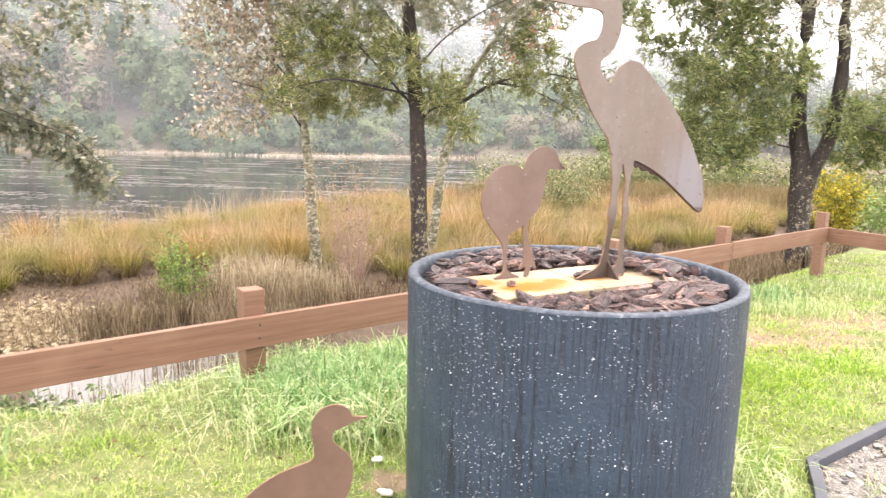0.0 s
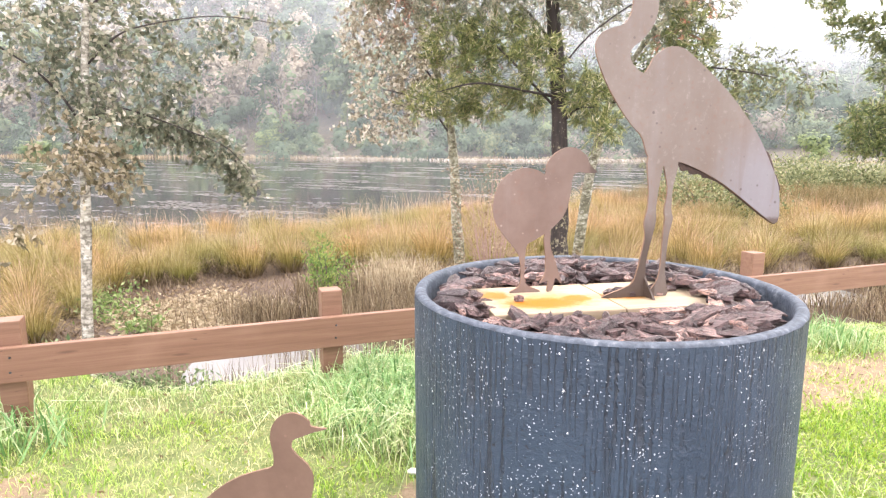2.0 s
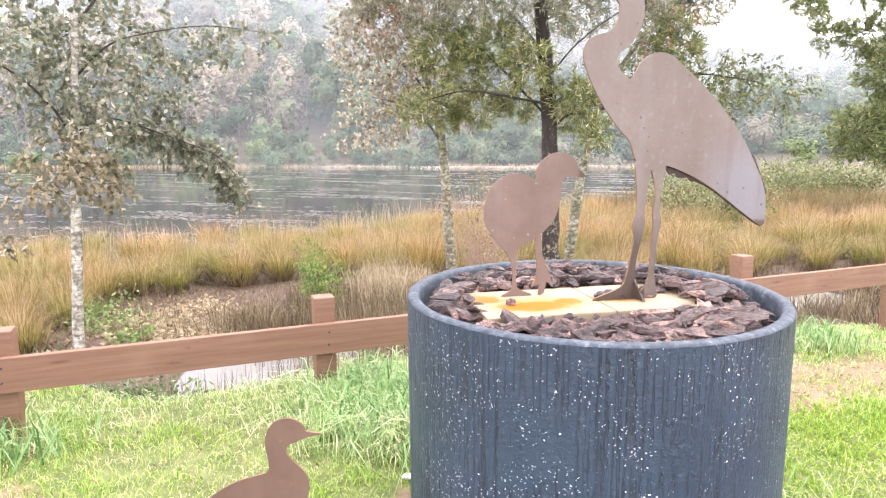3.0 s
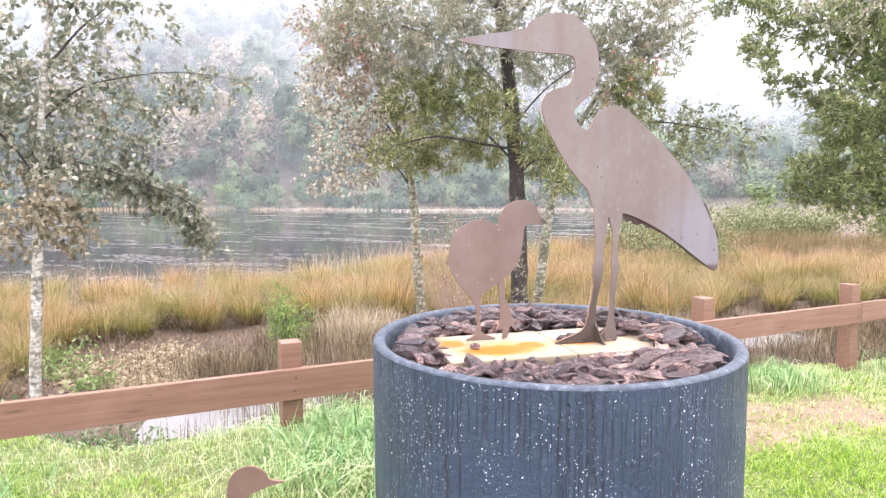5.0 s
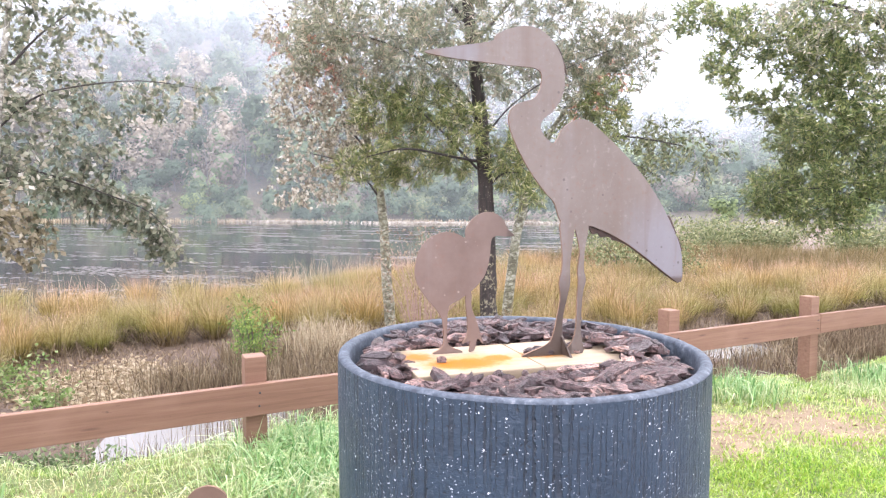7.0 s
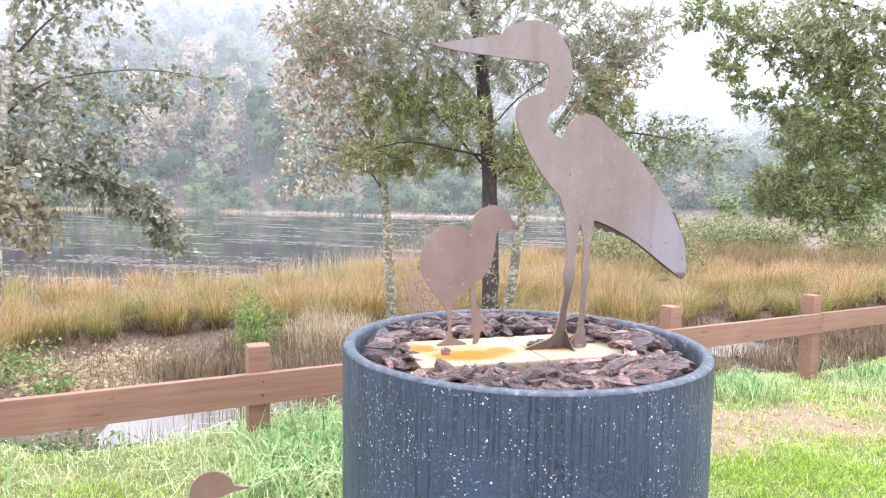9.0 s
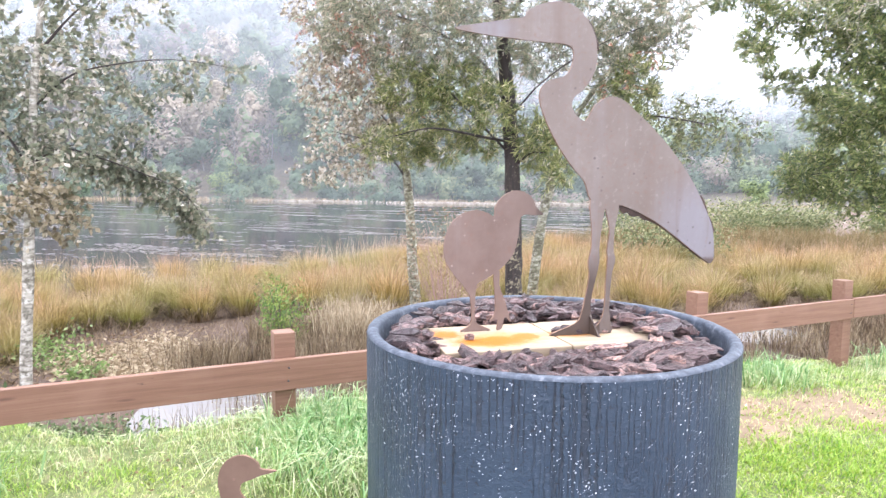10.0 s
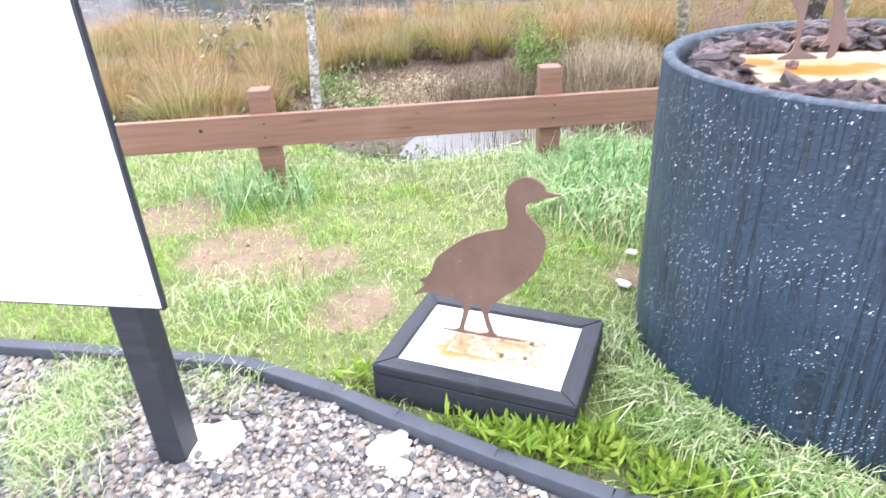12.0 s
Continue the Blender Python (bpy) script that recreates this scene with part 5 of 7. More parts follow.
def fpose(s, q, z):
    return pose(FENCE_AT[0] + s * FU[0] + q * FN[0], FENCE_AT[1] + s * FU[1] + q * FN[1], z, 0, 0, FENCE_DEG)


def build_fence():
    th = thing("post_and_rail_fence", Matrix(), "low red-brown stained timber post and rail fence", "fence")
    w = 0.112
    for s in (-2.95,) + POSTS:
        top = 0.545 + 0.006 * s + 0.012 * math.sin(s * 5)
        bm = box(w, w, top + 0.55, 0.006)
        ob = part("post", roughen(bm, 0.002, 8), FENCE, th)
        ob.matrix_basis = fpose(s + w / 2, 0.022 + w / 2, -0.55) @ Matrix.Rotation(radians(0.8 * math.sin(s * 9)), 4, "Y")
    cuts, rails = (-4.3, 1.60, 4.84, 7.06), []
    for a, b in zip(cuts[:-1], cuts[1:]):
        bm = box(b - a - 0.004, 0.042, RAIL_HIGH - RAIL_LOW, 0.005)
        ob = part("rail", bm, FENCE, th)
        ob.matrix_basis = fpose((a + b) / 2, 0.0, RAIL_LOW + 0.003 * math.sin(a * 3))
        rails.append((a, b, ob))
    # beyond the last post the fence turns towards the path
    sx, sy = FENCE_AT[0] + 7.0 * FU[0], FENCE_AT[1] + 7.0 * FU[1]
    d = math.degrees(math.atan2(6.5 - sy, 5.02 - sx))
    ob = part("rail", box(3.4, 0.042, RAIL_HIGH - RAIL_LOW, 0.005, (1.7, 0, 0)), FENCE, th)
    ob.matrix_basis = pose(sx, sy, RAIL_LOW, 0, 0, d)
    for k in (1.6, 3.2):
        ob = part("post", box(w, w, 1.1, 0.006), FENCE, th)
        ob.matrix_basis = pose(sx + k * math.cos(radians(d)) - 0.08 * math.sin(radians(d)), sy + k * math.sin(radians(d)) + 0.08 * math.cos(radians(d)), -0.55, 0, 0, d)
    for s, z, k in [(-1.74, 0.35, 0.011)] + [(s + d, z, 0.006) for s in (-1.42, 0.085, 1.57, 3.13, 4.80) for d, z in ((0.0, 0.295), (0.004, 0.365))]:
        bm = bmesh.new()
        bmesh.ops.create_cone(bm, cap_ends=True, segments=10, radius1=k, radius2=k * 0.7, depth=0.006)
        rail = next(o for a, b, o in rails if a <= s <= b)
        ob = part("nail" if k < 0.01 else "bolt", bm, BLACK, rail)
        ob.matrix_basis = rail.matrix_basis.inverted() @ fpose(s, -0.0235, z) @ Matrix.Rotation(radians(90), 4, "X")


# ======================= trees =======================


def tree(base, right, trunk, limbs, bark, crowns, label, category="tree", twig_r=0.004):
    """trunk and limbs: rows of (aside, depth, height) with their radii; crowns: leaf places made by sprays()."""
    th = thing("tree", pose(base[0], base[1], 0), label, category, "trees by the water")
    R, Bk = np.array([right[0], right[1], 0.0]), np.array([-right[1], right[0], 0.0])

    def world_of(rows):
        return [tuple(R * a + Bk * d + np.array([0, 0, z])) for a, d, z in rows]
    part("trunk", mesh_of("trunk", *tube(world_of(trunk[0]), trunk[1], 12, 0.25), bark, True), None, th)
    for rows, radii in limbs:
        part("limb", mesh_of("limb", *tube(world_of(rows), radii, 7, 0.2), DARKBARK, True), None, th)
    for name, (at, way, twigs), ln, wd, mt in crowns:
        n = len(at)
        part(name, leaves(name, at, way, ln * rng.uniform(0.7, 1.25, n), wd * rng.uniform(0.75, 1.2, n), mt), None, th)["kind"] = "stuff"
        part("twig_growth", twig_mesh("twig_growth", twigs, twig_r, TWIG), None, th)["kind"] = "stuff"
    return th


def right_of(base, eye):
    d = np.array([base[0] - eye[0], base[1] - eye[1]])
    d /= np.linalg.norm(d)
    return (d[1], -d[0])


def build_trees():
    # slim birch in the channel, with a long drooping branch
    base = (-4.0, 4.55)
    r = right_of(base, (0.543, 0.191))
    lumps = [(-0.13, 2.25, 0.33), (0.24, 2.37, 0.33), (0.62, 2.36, 0.33), (1.03, 2.34, 0.28), (1.38, 2.42, 0.25), (1.59, 2.39, 0.17), (0.42, 1.97, 0.33), (0.78, 1.99, 0.31), (-0.01, 1.85, 0.31), (-0.25, 1.84, 0.22),
             (-0.29, 2.24, 0.22), (0.95, 1.8, 0.22), (0.3, 1.59, 0.28), (-0.02, 1.21, 0.28), (0.22, 1.06, 0.25), (-0.24, 1.02, 0.2), (0.4, 1.15, 0.2), (-0.43, 0.71, 0.14), (0.12, 1.35, 0.25), (0.2, 1.75, 0.28), (0.69, 1.49, 0.17), (0.92, 1.39, 0.17), (1.16, 1.29, 0.17),
             (1.36, 1.1, 0.16), (1.45, 0.88, 0.11), (0.52, 1.6, 0.16), (0.8, 1.52, 0.15), (1.04, 1.42, 0.16), (1.27, 1.25, 0.16), (1.42, 1.02, 0.13), (0.12, 2.1, 0.25), (0.05, 1.6, 0.25)]
    high = [(0.15, 2.8, 0.5), (0.71, 2.92, 0.5), (-0.32, 2.66, 0.39), (0.44, 3.37, 0.56), (-0.6, 2.04, 0.33), (-0.66, 1.39, 0.22), (0.1, 4.0, 0.5)]
    tree(base, r, ([(0, 0, -0.95), (0.0, 0, -0.4), (0.08, 0, 0.87), (0.13, 0, 1.54), (0.19, 0, 2.27), (0.3, 0.05, 3.2), (0.25, 0, 4.2)], [0.05, 0.046, 0.042, 0.036, 0.027, 0.018, 0.006]),
         [([(0.13, 0, 1.5), (0.35, -0.05, 1.62), (0.57, -0.1, 1.57), (0.91, -0.15, 1.44), (1.28, -0.15, 1.26), (1.52, -0.15, 0.9)], [0.011, 0.009, 0.007, 0.005, 0.003]),
          ([(0.12, 0, 1.45), (-0.05, 0.1, 1.75), (-0.27, 0.15, 1.98), (-0.6, 0.2, 2.2)], [0.014, 0.01, 0.004]),
          ([(0.16, 0, 1.95), (0.4, -0.1, 2.2), (0.66, -0.2, 2.31), (1.2, -0.25, 2.42), (1.78, -0.3, 2.39)], [0.010, 0.008, 0.006, 0.003]),
          ([(0.22, 0, 2.4), (0.5, 0.2, 2.8), (0.8, 0.3, 3.1)], [0.014, 0.008, 0.004])], BIRCH,
         [("crown", sprays([k for k in lumps if k[1] > 1.36 or k[0] > 0.5], 54, 11, 0.16, 0.45, r, 0.3), 0.055, 0.040, BIRCHLEAF), ("crown", sprays([k for k in lumps if k[1] <= 1.36 and k[0] <= 0.5] + [(-0.6, 0.55, 0.14), (-0.75, 0.36, 0.12)], 60, 11, 0.15, 0.5, r, 0.3), 0.055, 0.040, TANLEAF), ("crown", sprays([(0.52, 1.6, 0.13), (0.69, 1.52, 0.13), (0.86, 1.46, 0.14), (1.02, 1.4, 0.14), (1.18, 1.3, 0.14), (1.3, 1.18, 0.14), (1.4, 1.04, 0.13), (1.46, 0.9, 0.11)], 215, 10, 0.10, 0.6, r, 0.15), 0.055, 0.040, BIRCHLEAF), ("crown", sprays(high, 40, 11, 0.18, 0.35, r, 0.5), 0.056, 0.041, BIRCHLEAF)],
         "slim white-barked birch with sparse yellowing leaves", twig_r=0.003)
    # lichen-grey birch with a tan autumn crown
    base = (-1.9, 9.39)
    r = right_of(base, (0.575, 0.167))
    lumps = [(-1.39, 3.27, 0.35), (-0.9, 3.12, 0.43), (-1.23, 2.7, 0.39), (-0.74, 2.46, 0.43), (-1.16, 2.13, 0.38), (-0.66, 1.97, 0.38), (-1.37, 1.63, 0.3), (-0.92, 1.64, 0.3), (-1.47, 2.95, 0.26), (-0.57, 2.79, 0.39), (-0.41, 2.3, 0.38),
             (-1.54, 3.83, 0.31), (-1.1, 3.8, 0.45), (-0.88, 4.32, 0.51), (-0.4, 3.4, 0.5)]
    tree(base, r, ([(0.06, 0, -1.0), (0.03, 0, -0.4), (-0.02, 0, 0.2), (-0.09, 0, 1.33), (-0.26, 0, 2.18), (-0.52, 0, 2.85), (-0.8, 0, 4.4)], [0.095, 0.085, 0.078, 0.066, 0.05, 0.035, 0.01]),
         [([(-0.09, 0, 1.4), (-0.5, -0.2, 1.9), (-1.2, -0.3, 2.1)], [0.016, 0.010, 0.004]), ([(-0.2, 0, 2.0), (-0.7, 0.1, 2.6), (-1.4, 0.1, 2.95)], [0.016, 0.010, 0.004]),
          ([(-0.4, 0, 2.6), (-0.8, 0, 3.2), (-1.4, 0.1, 3.5)], [0.014, 0.009, 0.004])], MOTTLED,
         [("crown", sprays(lumps, 52, 10, 0.2, 0.4, r, 0.4), 0.062, 0.045, AUTUMN)], "lichen-grey birch with small tan autumn leaves")
    # dark-stemmed wattle
    base = (-0.33, 8.52)
    r = right_of(base, (0.575, 0.167))
    low = [(-1.46, 1.9, 0.38), (-0.93, 1.9, 0.34), (-0.41, 1.97, 0.3), (-1.38, 2.57, 0.42), (-0.71, 2.63, 0.45), (-1.52, 3.08, 0.39), (-0.93, 3.29, 0.54), (-1.97, 3.6, 0.47), (-2.43, 3.47, 0.4), (-1.37, 3.8, 0.47), (-0.63, 3.71, 0.46),
           (0.4, 1.82, 0.34), (0.51, 1.49, 0.21), (0.25, 1.97, 0.3), (0.32, 3.05, 0.38), (0.88, 3.53, 0.54), (1.38, 3.24, 0.46), (1.73, 3.51, 0.47), (1.46, 2.6, 0.38), (1.18, 2.82, 0.38), (1.87, 3.09, 0.31), (2.07, 3.71, 0.32),
           (0.1, 3.55, 0.38), (1.54, 2.17, 0.23), (-1.76, 1.83, 0.19), (-1.08, 2.27, 0.34), (-0.26, 2.33, 0.34), (-0.19, 3.06, 0.38)]
    high = [(-1.36, 4.66, 0.82), (-0.27, 4.83, 0.89), (0.8, 4.51, 0.82), (-2.41, 4.48, 0.52), (-0.27, 5.8, 0.97), (1.36, 4.97, 0.67)]
    pods = [(-1.82, 3.23, 0.3), (-2.28, 2.95, 0.26), (-2.42, 3.39, 0.25), (-1.74, 3.52, 0.25), (-1.2, 2.4, 0.25), (1.2, 2.7, 0.3)]
    tree(base, r, ([(0.05, 0, -0.95), (0.04, 0, -0.3), (0.02, 0, 0.5), (0.01, 0, 1.08), (-0.06, 0, 2.19), (-0.17, 0, 3.27), (-0.3, 0, 4.4), (-0.3, 0, 6.2)], [0.135, 0.118, 0.11, 0.107, 0.098, 0.085, 0.06, 0.015]),
         [([(0.0, 0, 1.7), (-0.35, -0.15, 2.05), (-0.75, -0.3, 2.45), (-1.3, -0.3, 2.9)], [0.02, 0.012, 0.005]), ([(-0.05, 0, 2.2), (0.3, -0.2, 2.6), (0.9, -0.3, 3.0), (1.6, -0.2, 3.3)], [0.013, 0.009, 0.004]),
          ([(-0.1, 0, 2.5), (-0.6, 0.2, 3.1), (-1.6, 0.3, 3.6), (-2.3, 0.3, 3.5)], [0.022, 0.014, 0.005]), ([(0.0, 0, 1.55), (0.2, -0.15, 1.75), (0.45, -0.25, 1.75)], [0.018, 0.012, 0.005]),
          ([(-0.02, 0, 1.9), (-0.4, -0.3, 1.95), (-1.0, -0.4, 2.05), (-1.5, -0.4, 1.95)], [0.02, 0.015, 0.005]), ([(-0.2, 0, 3.4), (0.4, 0.1, 4.1), (0.9, 0.1, 4.7)], [0.026, 0.016, 0.006]),
          ([(-0.2, 0, 3.6), (-0.8, 0.1, 4.3), (-1.5, 0.1, 4.8)], [0.026, 0.016, 0.006])], DARKBARK,
         [("crown", sprays([(a, z, k * 0.9) for a, z, k in low if z < 2.75], 150, 17, 0.13, 0.0, r, 0.5), 0.10, 0.0150, WATTLE),
          ("crown", sprays([(a, z, k) for a, z, k in low if z >= 2.75], 100, 17, 0.14, 0.0, r, 0.5), 0.10, 0.0140, WATTLE_P), ("crown", sprays(high, 38, 18, 0.24, 0.1, r, 1.0), 0.11, 0.016, WATTLE_P),
          ("pod_growth", sprays([(a, z, k * 1.5) for a, z, k in pods], 18, 9, 0.14, 0.3, r, 0.7), 0.045, 0.016, PODS)], "dark-trunked wattle with feathery green crown and russet pods")
    # pale leaning stem behind it
    base = (-0.11, 9.74)
    r = right_of(base, (0.575, 0.167))
    lumps = [(2.19, 2.35, 0.35), (2.66, 2.11, 0.31), (2.04, 1.95, 0.26), (1.87, 2.44, 0.35), (2.42, 2.43, 0.26), (1.73, 1.87, 0.17), (1.5, 2.5, 0.35), (1.1, 2.6, 0.4), (0.6, 2.3, 0.35)]
    tree(base, r, ([(-0.12, 0, -1.0), (-0.04, 0, -0.32), (0.08, 0, 0.79), (0.18, 0, 1.22), (0.32, 0, 1.88), (0.7, 0, 2.6), (1.3, 0, 3.4)], [0.085, 0.078, 0.07, 0.065, 0.05, 0.035, 0.01]),
         [([(0.3, 0, 1.85), (0.9, 0, 2.2), (1.6, 0, 2.35), (2.5, 0, 2.2)], [0.035, 0.025, 0.015, 0.006]), ([(0.9, 0, 2.2), (1.5, 0.1, 2.1), (2.2, 0.1, 1.75)], [0.02, 0.012, 0.005])], MOTTLED,
         [("crown", sprays(lumps, 60, 9, 0.22, 0.45, r, 0.4), 0.065, 0.03, SALLOW)], "pale leaning birch with thin olive leaves")
    # big two-stemmed wattle beyond the far end of the fence
    base = (5.30, 9.37)
    r = right_of(base, (0.142, 0.108))
    lumps = [(-1.83, 1.62, 0.47), (-1.48, 1.86, 0.56), (-1.89, 1.38, 0.33), (-1.25, 1.3, 0.46), (-0.87, 1.61, 0.55), (-1.63, 2.34, 0.51), (-1.16, 2.46, 0.56), (-0.77, 2.28, 0.46), (-1.87, 2.84, 0.38), (-2.32, 2.89, 0.29), (-2.66, 3.51, 0.34),
             (-2.84, 4.13, 0.4), (-2.27, 3.87, 0.48), (-1.68, 3.53, 0.57), (-1.18, 3.15, 0.56), (-0.88, 3.63, 0.57), (-1.48, 3.96, 0.57), (-0.92, 2.89, 0.47), (-2.41, 3.23, 0.24), (-0.85, 1.15, 0.28), (-0.47, 1.77, 0.38), (-0.35, 2.42, 0.51), (0.39, 1.76, 0.40), (0.65, 1.35, 0.47), (0.83, 1.74, 0.42), (0.99, 1.43, 0.42)]
    fringe = [(0.72, 2.75, 0.42), (1.3, 2.6, 0.45), (1.5, 3.4, 0.5), (0.8, 3.55, 0.5), (0.1, 3.2, 0.4), (-0.5, 3.3, 0.45), (1.55, 1.9, 0.35), (0.65, 2.2, 0.3)]
    high = [(-0.98, 4.07, 0.97), (0.13, 3.92, 1.03), (1.05, 3.12, 0.68), (1.17, 2.33, 0.51), (-2.17, 4.60, 0.80), (1.03, 4.71, 1.03), (-0.57, 5.51, 1.14)]
    tree(base, r, ([(0.00, 0.00, -1.21), (0.01, 0.00, -0.40), (-0.03, 0.00, 0.38), (-0.06, 0.00, 0.95), (-0.18, 0.00, 1.93), (-0.19, 0.00, 3.35), (-0.34, 0.00, 5.74)], [0.2, 0.165, 0.155, 0.14, 0.115, 0.09, 0.02]),
         [([(0.00, 0.00, 0.61), (0.07, -0.02, 0.95), (0.25, -0.06, 1.52), (0.31, -0.06, 2.54), (0.26, 0.00, 3.30), (0.46, 0.00, 5.06)], [0.12, 0.11, 0.10, 0.085, 0.06, 0.015]),
          ([(-0.17, 0.00, 2.21), (-0.46, -0.11, 2.61), (-1.03, -0.23, 2.78), (-1.60, -0.23, 3.12)], [0.024, 0.016, 0.011, 0.005]), ([(-0.09, 0.00, 1.30), (-0.57, -0.23, 1.41), (-1.14, -0.46, 1.58), (-1.71, -0.46, 1.52)], [0.014, 0.010, 0.007, 0.004]),
          ([(0.25, 0.00, 1.52), (0.57, 0.00, 1.64), (1.03, 0.11, 1.52)], [0.03, 0.02, 0.008]), ([(-0.19, 0.00, 3.23), (-0.80, 0.11, 3.92), (-1.71, 0.11, 4.37)], [0.05, 0.03, 0.01])], DARKBARK,
         [("crown", sprays([(a, z, k * 0.78) for a, z, k in lumps], 190, 16, 0.13, 0.05, r, 0.6), 0.085, 0.0175, WATTLE_R), ("crown", sprays(fringe, 50, 15, 0.18, 0.12, r, 0.7), 0.09, 0.0175, WATTLE_P), ("crown", sprays(high, 34, 14, 0.22, 0.15, r, 1.0), 0.095, 0.018, WATTLE_P)],
         "big two-stemmed dark wattle with dense green foliage")


def bush(name, at, w, h, n, ln, wd, mt, label, category="shrub", group="", stems=6):
    """A bush: stems that spread from the ground and leaves round them."""
    z0 = float(ground_z(*at))
    th = thing(name, pose(at[0], at[1], z0 - 0.03), label, category, group)
    tips = []
    for _ in range(stems):
        a, k = rng.uniform(0, 6.28), rng.uniform(0.3, 1.0)
        e = (w / 2 * k * math.cos(a), w / 2 * k * math.sin(a), h * rng.uniform(0.6, 1.0))
        part("stem", mesh_of("stem", *tube([(e[0] * 0.1, e[1] * 0.1, 0), (e[0] * 0.5, e[1] * 0.5, e[2] * 0.55), e], [0.012 * h, 0.008 * h, 0.003], 5), TWIG), None, th)
        tips.append(e)
    tips = np.array(tips)
    q = rng.normal(size=(n, 3)) * np.array([w, w, h]) * 0.13
    p = tips[rng.integers(0, len(tips), n)] * rng.uniform(0.35, 1.05, n)[:, None] + q
    p[:, 2] = np.maximum(p[:, 2], 0.03)
    part("foliage", leaves("foliage", p, rng.normal(size=(n, 3)) + np.array([0, 0, 0.3]), ln * rng.uniform(0.6, 1.3, n), wd * rng.uniform(0.7, 1.3, n), mt), None, th)
    return th


def build_bushes():
    bush("shrub", (-2.99, 7.28), 0.62, 0.82, 1300, 0.06, 0.018, FRESH, "small bright green shrub on the marsh edge")
    bush("shrub", (2.6, 17.0), 3.2, 1.55, 3800, 0.09, 0.042, SALLOW, "pale green sallow bush behind the sedge")
    bush("flowering_shrub", (8.2, 13.2), 0.95, 1.6, 2600, 0.10, 0.045, GORSE, "bright yellow flowering broom bush")
    bush("shrub", (10.0, 14.0), 2.6, 1.25, 3200, 0.12, 0.05, SHRUB, "yellow-green low bush beside the broom")
    r = np.random.default_rng(3)
    for i in range(20):
        x = 3.5 + 26 * i / 20 + r.uniform(-0.6, 0.6)
        y = 27.5 - 0.42 * (x - 8) + r.uniform(-1.5, 2.0)
        bush("shrub", (x, y), r.uniform(2.6, 4.0), r.uniform(1.0, 1.75), 2300, 0.13, 0.055, SALLOW, "grey-green willow scrub along the water", group="scrub along the water")
    # reddish bare twigs by the birch
    th = thing("twiggy_shrub", pose(-1.2, 8.6, -0.75), "leafless pinkish twiggy shrub", "shrub")
    for _ in range(84):
        a, k = r.uniform(0, 6.28), r.uniform(0.1, 0.75)
        h = r.uniform(0.8, 1.9)
        part("stem", mesh_of("stem", *tube([(0.1 * math.cos(a), 0.1 * math.sin(a), 0), (k * 0.5 * math.cos(a), k * 0.5 * math.sin(a), h * 0.6), (k * math.cos(a + 0.3), k * math.sin(a + 0.3), h)], [0.0045, 0.003, 0.0015], 4), PINKTWIG), None, th)
    n = 900
    a, k = r.uniform(0, 6.28, n), r.uniform(0.05, 0.75, n)
    part("foliage", leaves("foliage", np.stack([k * np.cos(a), k * np.sin(a), r.uniform(0.4, 1.8, n)], 1), r.normal(size=(n, 3)), 0.04, 0.025, LITTER), None, th)


# ======================= marsh =======================


def tussock_mesh(seed, n=620):
    g = np.random.default_rng(seed)
    a = g.uniform(0, 6.28, n)
    r0 = 0.17 * np.sqrt(g.uniform(0, 1, n))
    base = np.stack([r0 * np.cos(a), r0 * np.sin(a), np.zeros(n)], 1)
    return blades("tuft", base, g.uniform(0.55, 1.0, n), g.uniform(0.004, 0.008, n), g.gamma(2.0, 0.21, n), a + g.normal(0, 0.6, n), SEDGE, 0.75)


def thatch_mesh(seed, n=130):
    g = np.random.default_rng(seed)
    a = g.uniform(0, 6.28, n)
    base = np.stack([0.2 * np.cos(a), 0.2 * np.sin(a), g.uniform(0.02, 0.22, n)], 1)
    return blades("thatch", base, g.uniform(0.14, 0.34, n), g.uniform(0.007, 0.014, n), g.uniform(0.7, 1.5, n), a + g.normal(0, 0.4, n), THATCH, 1.6)


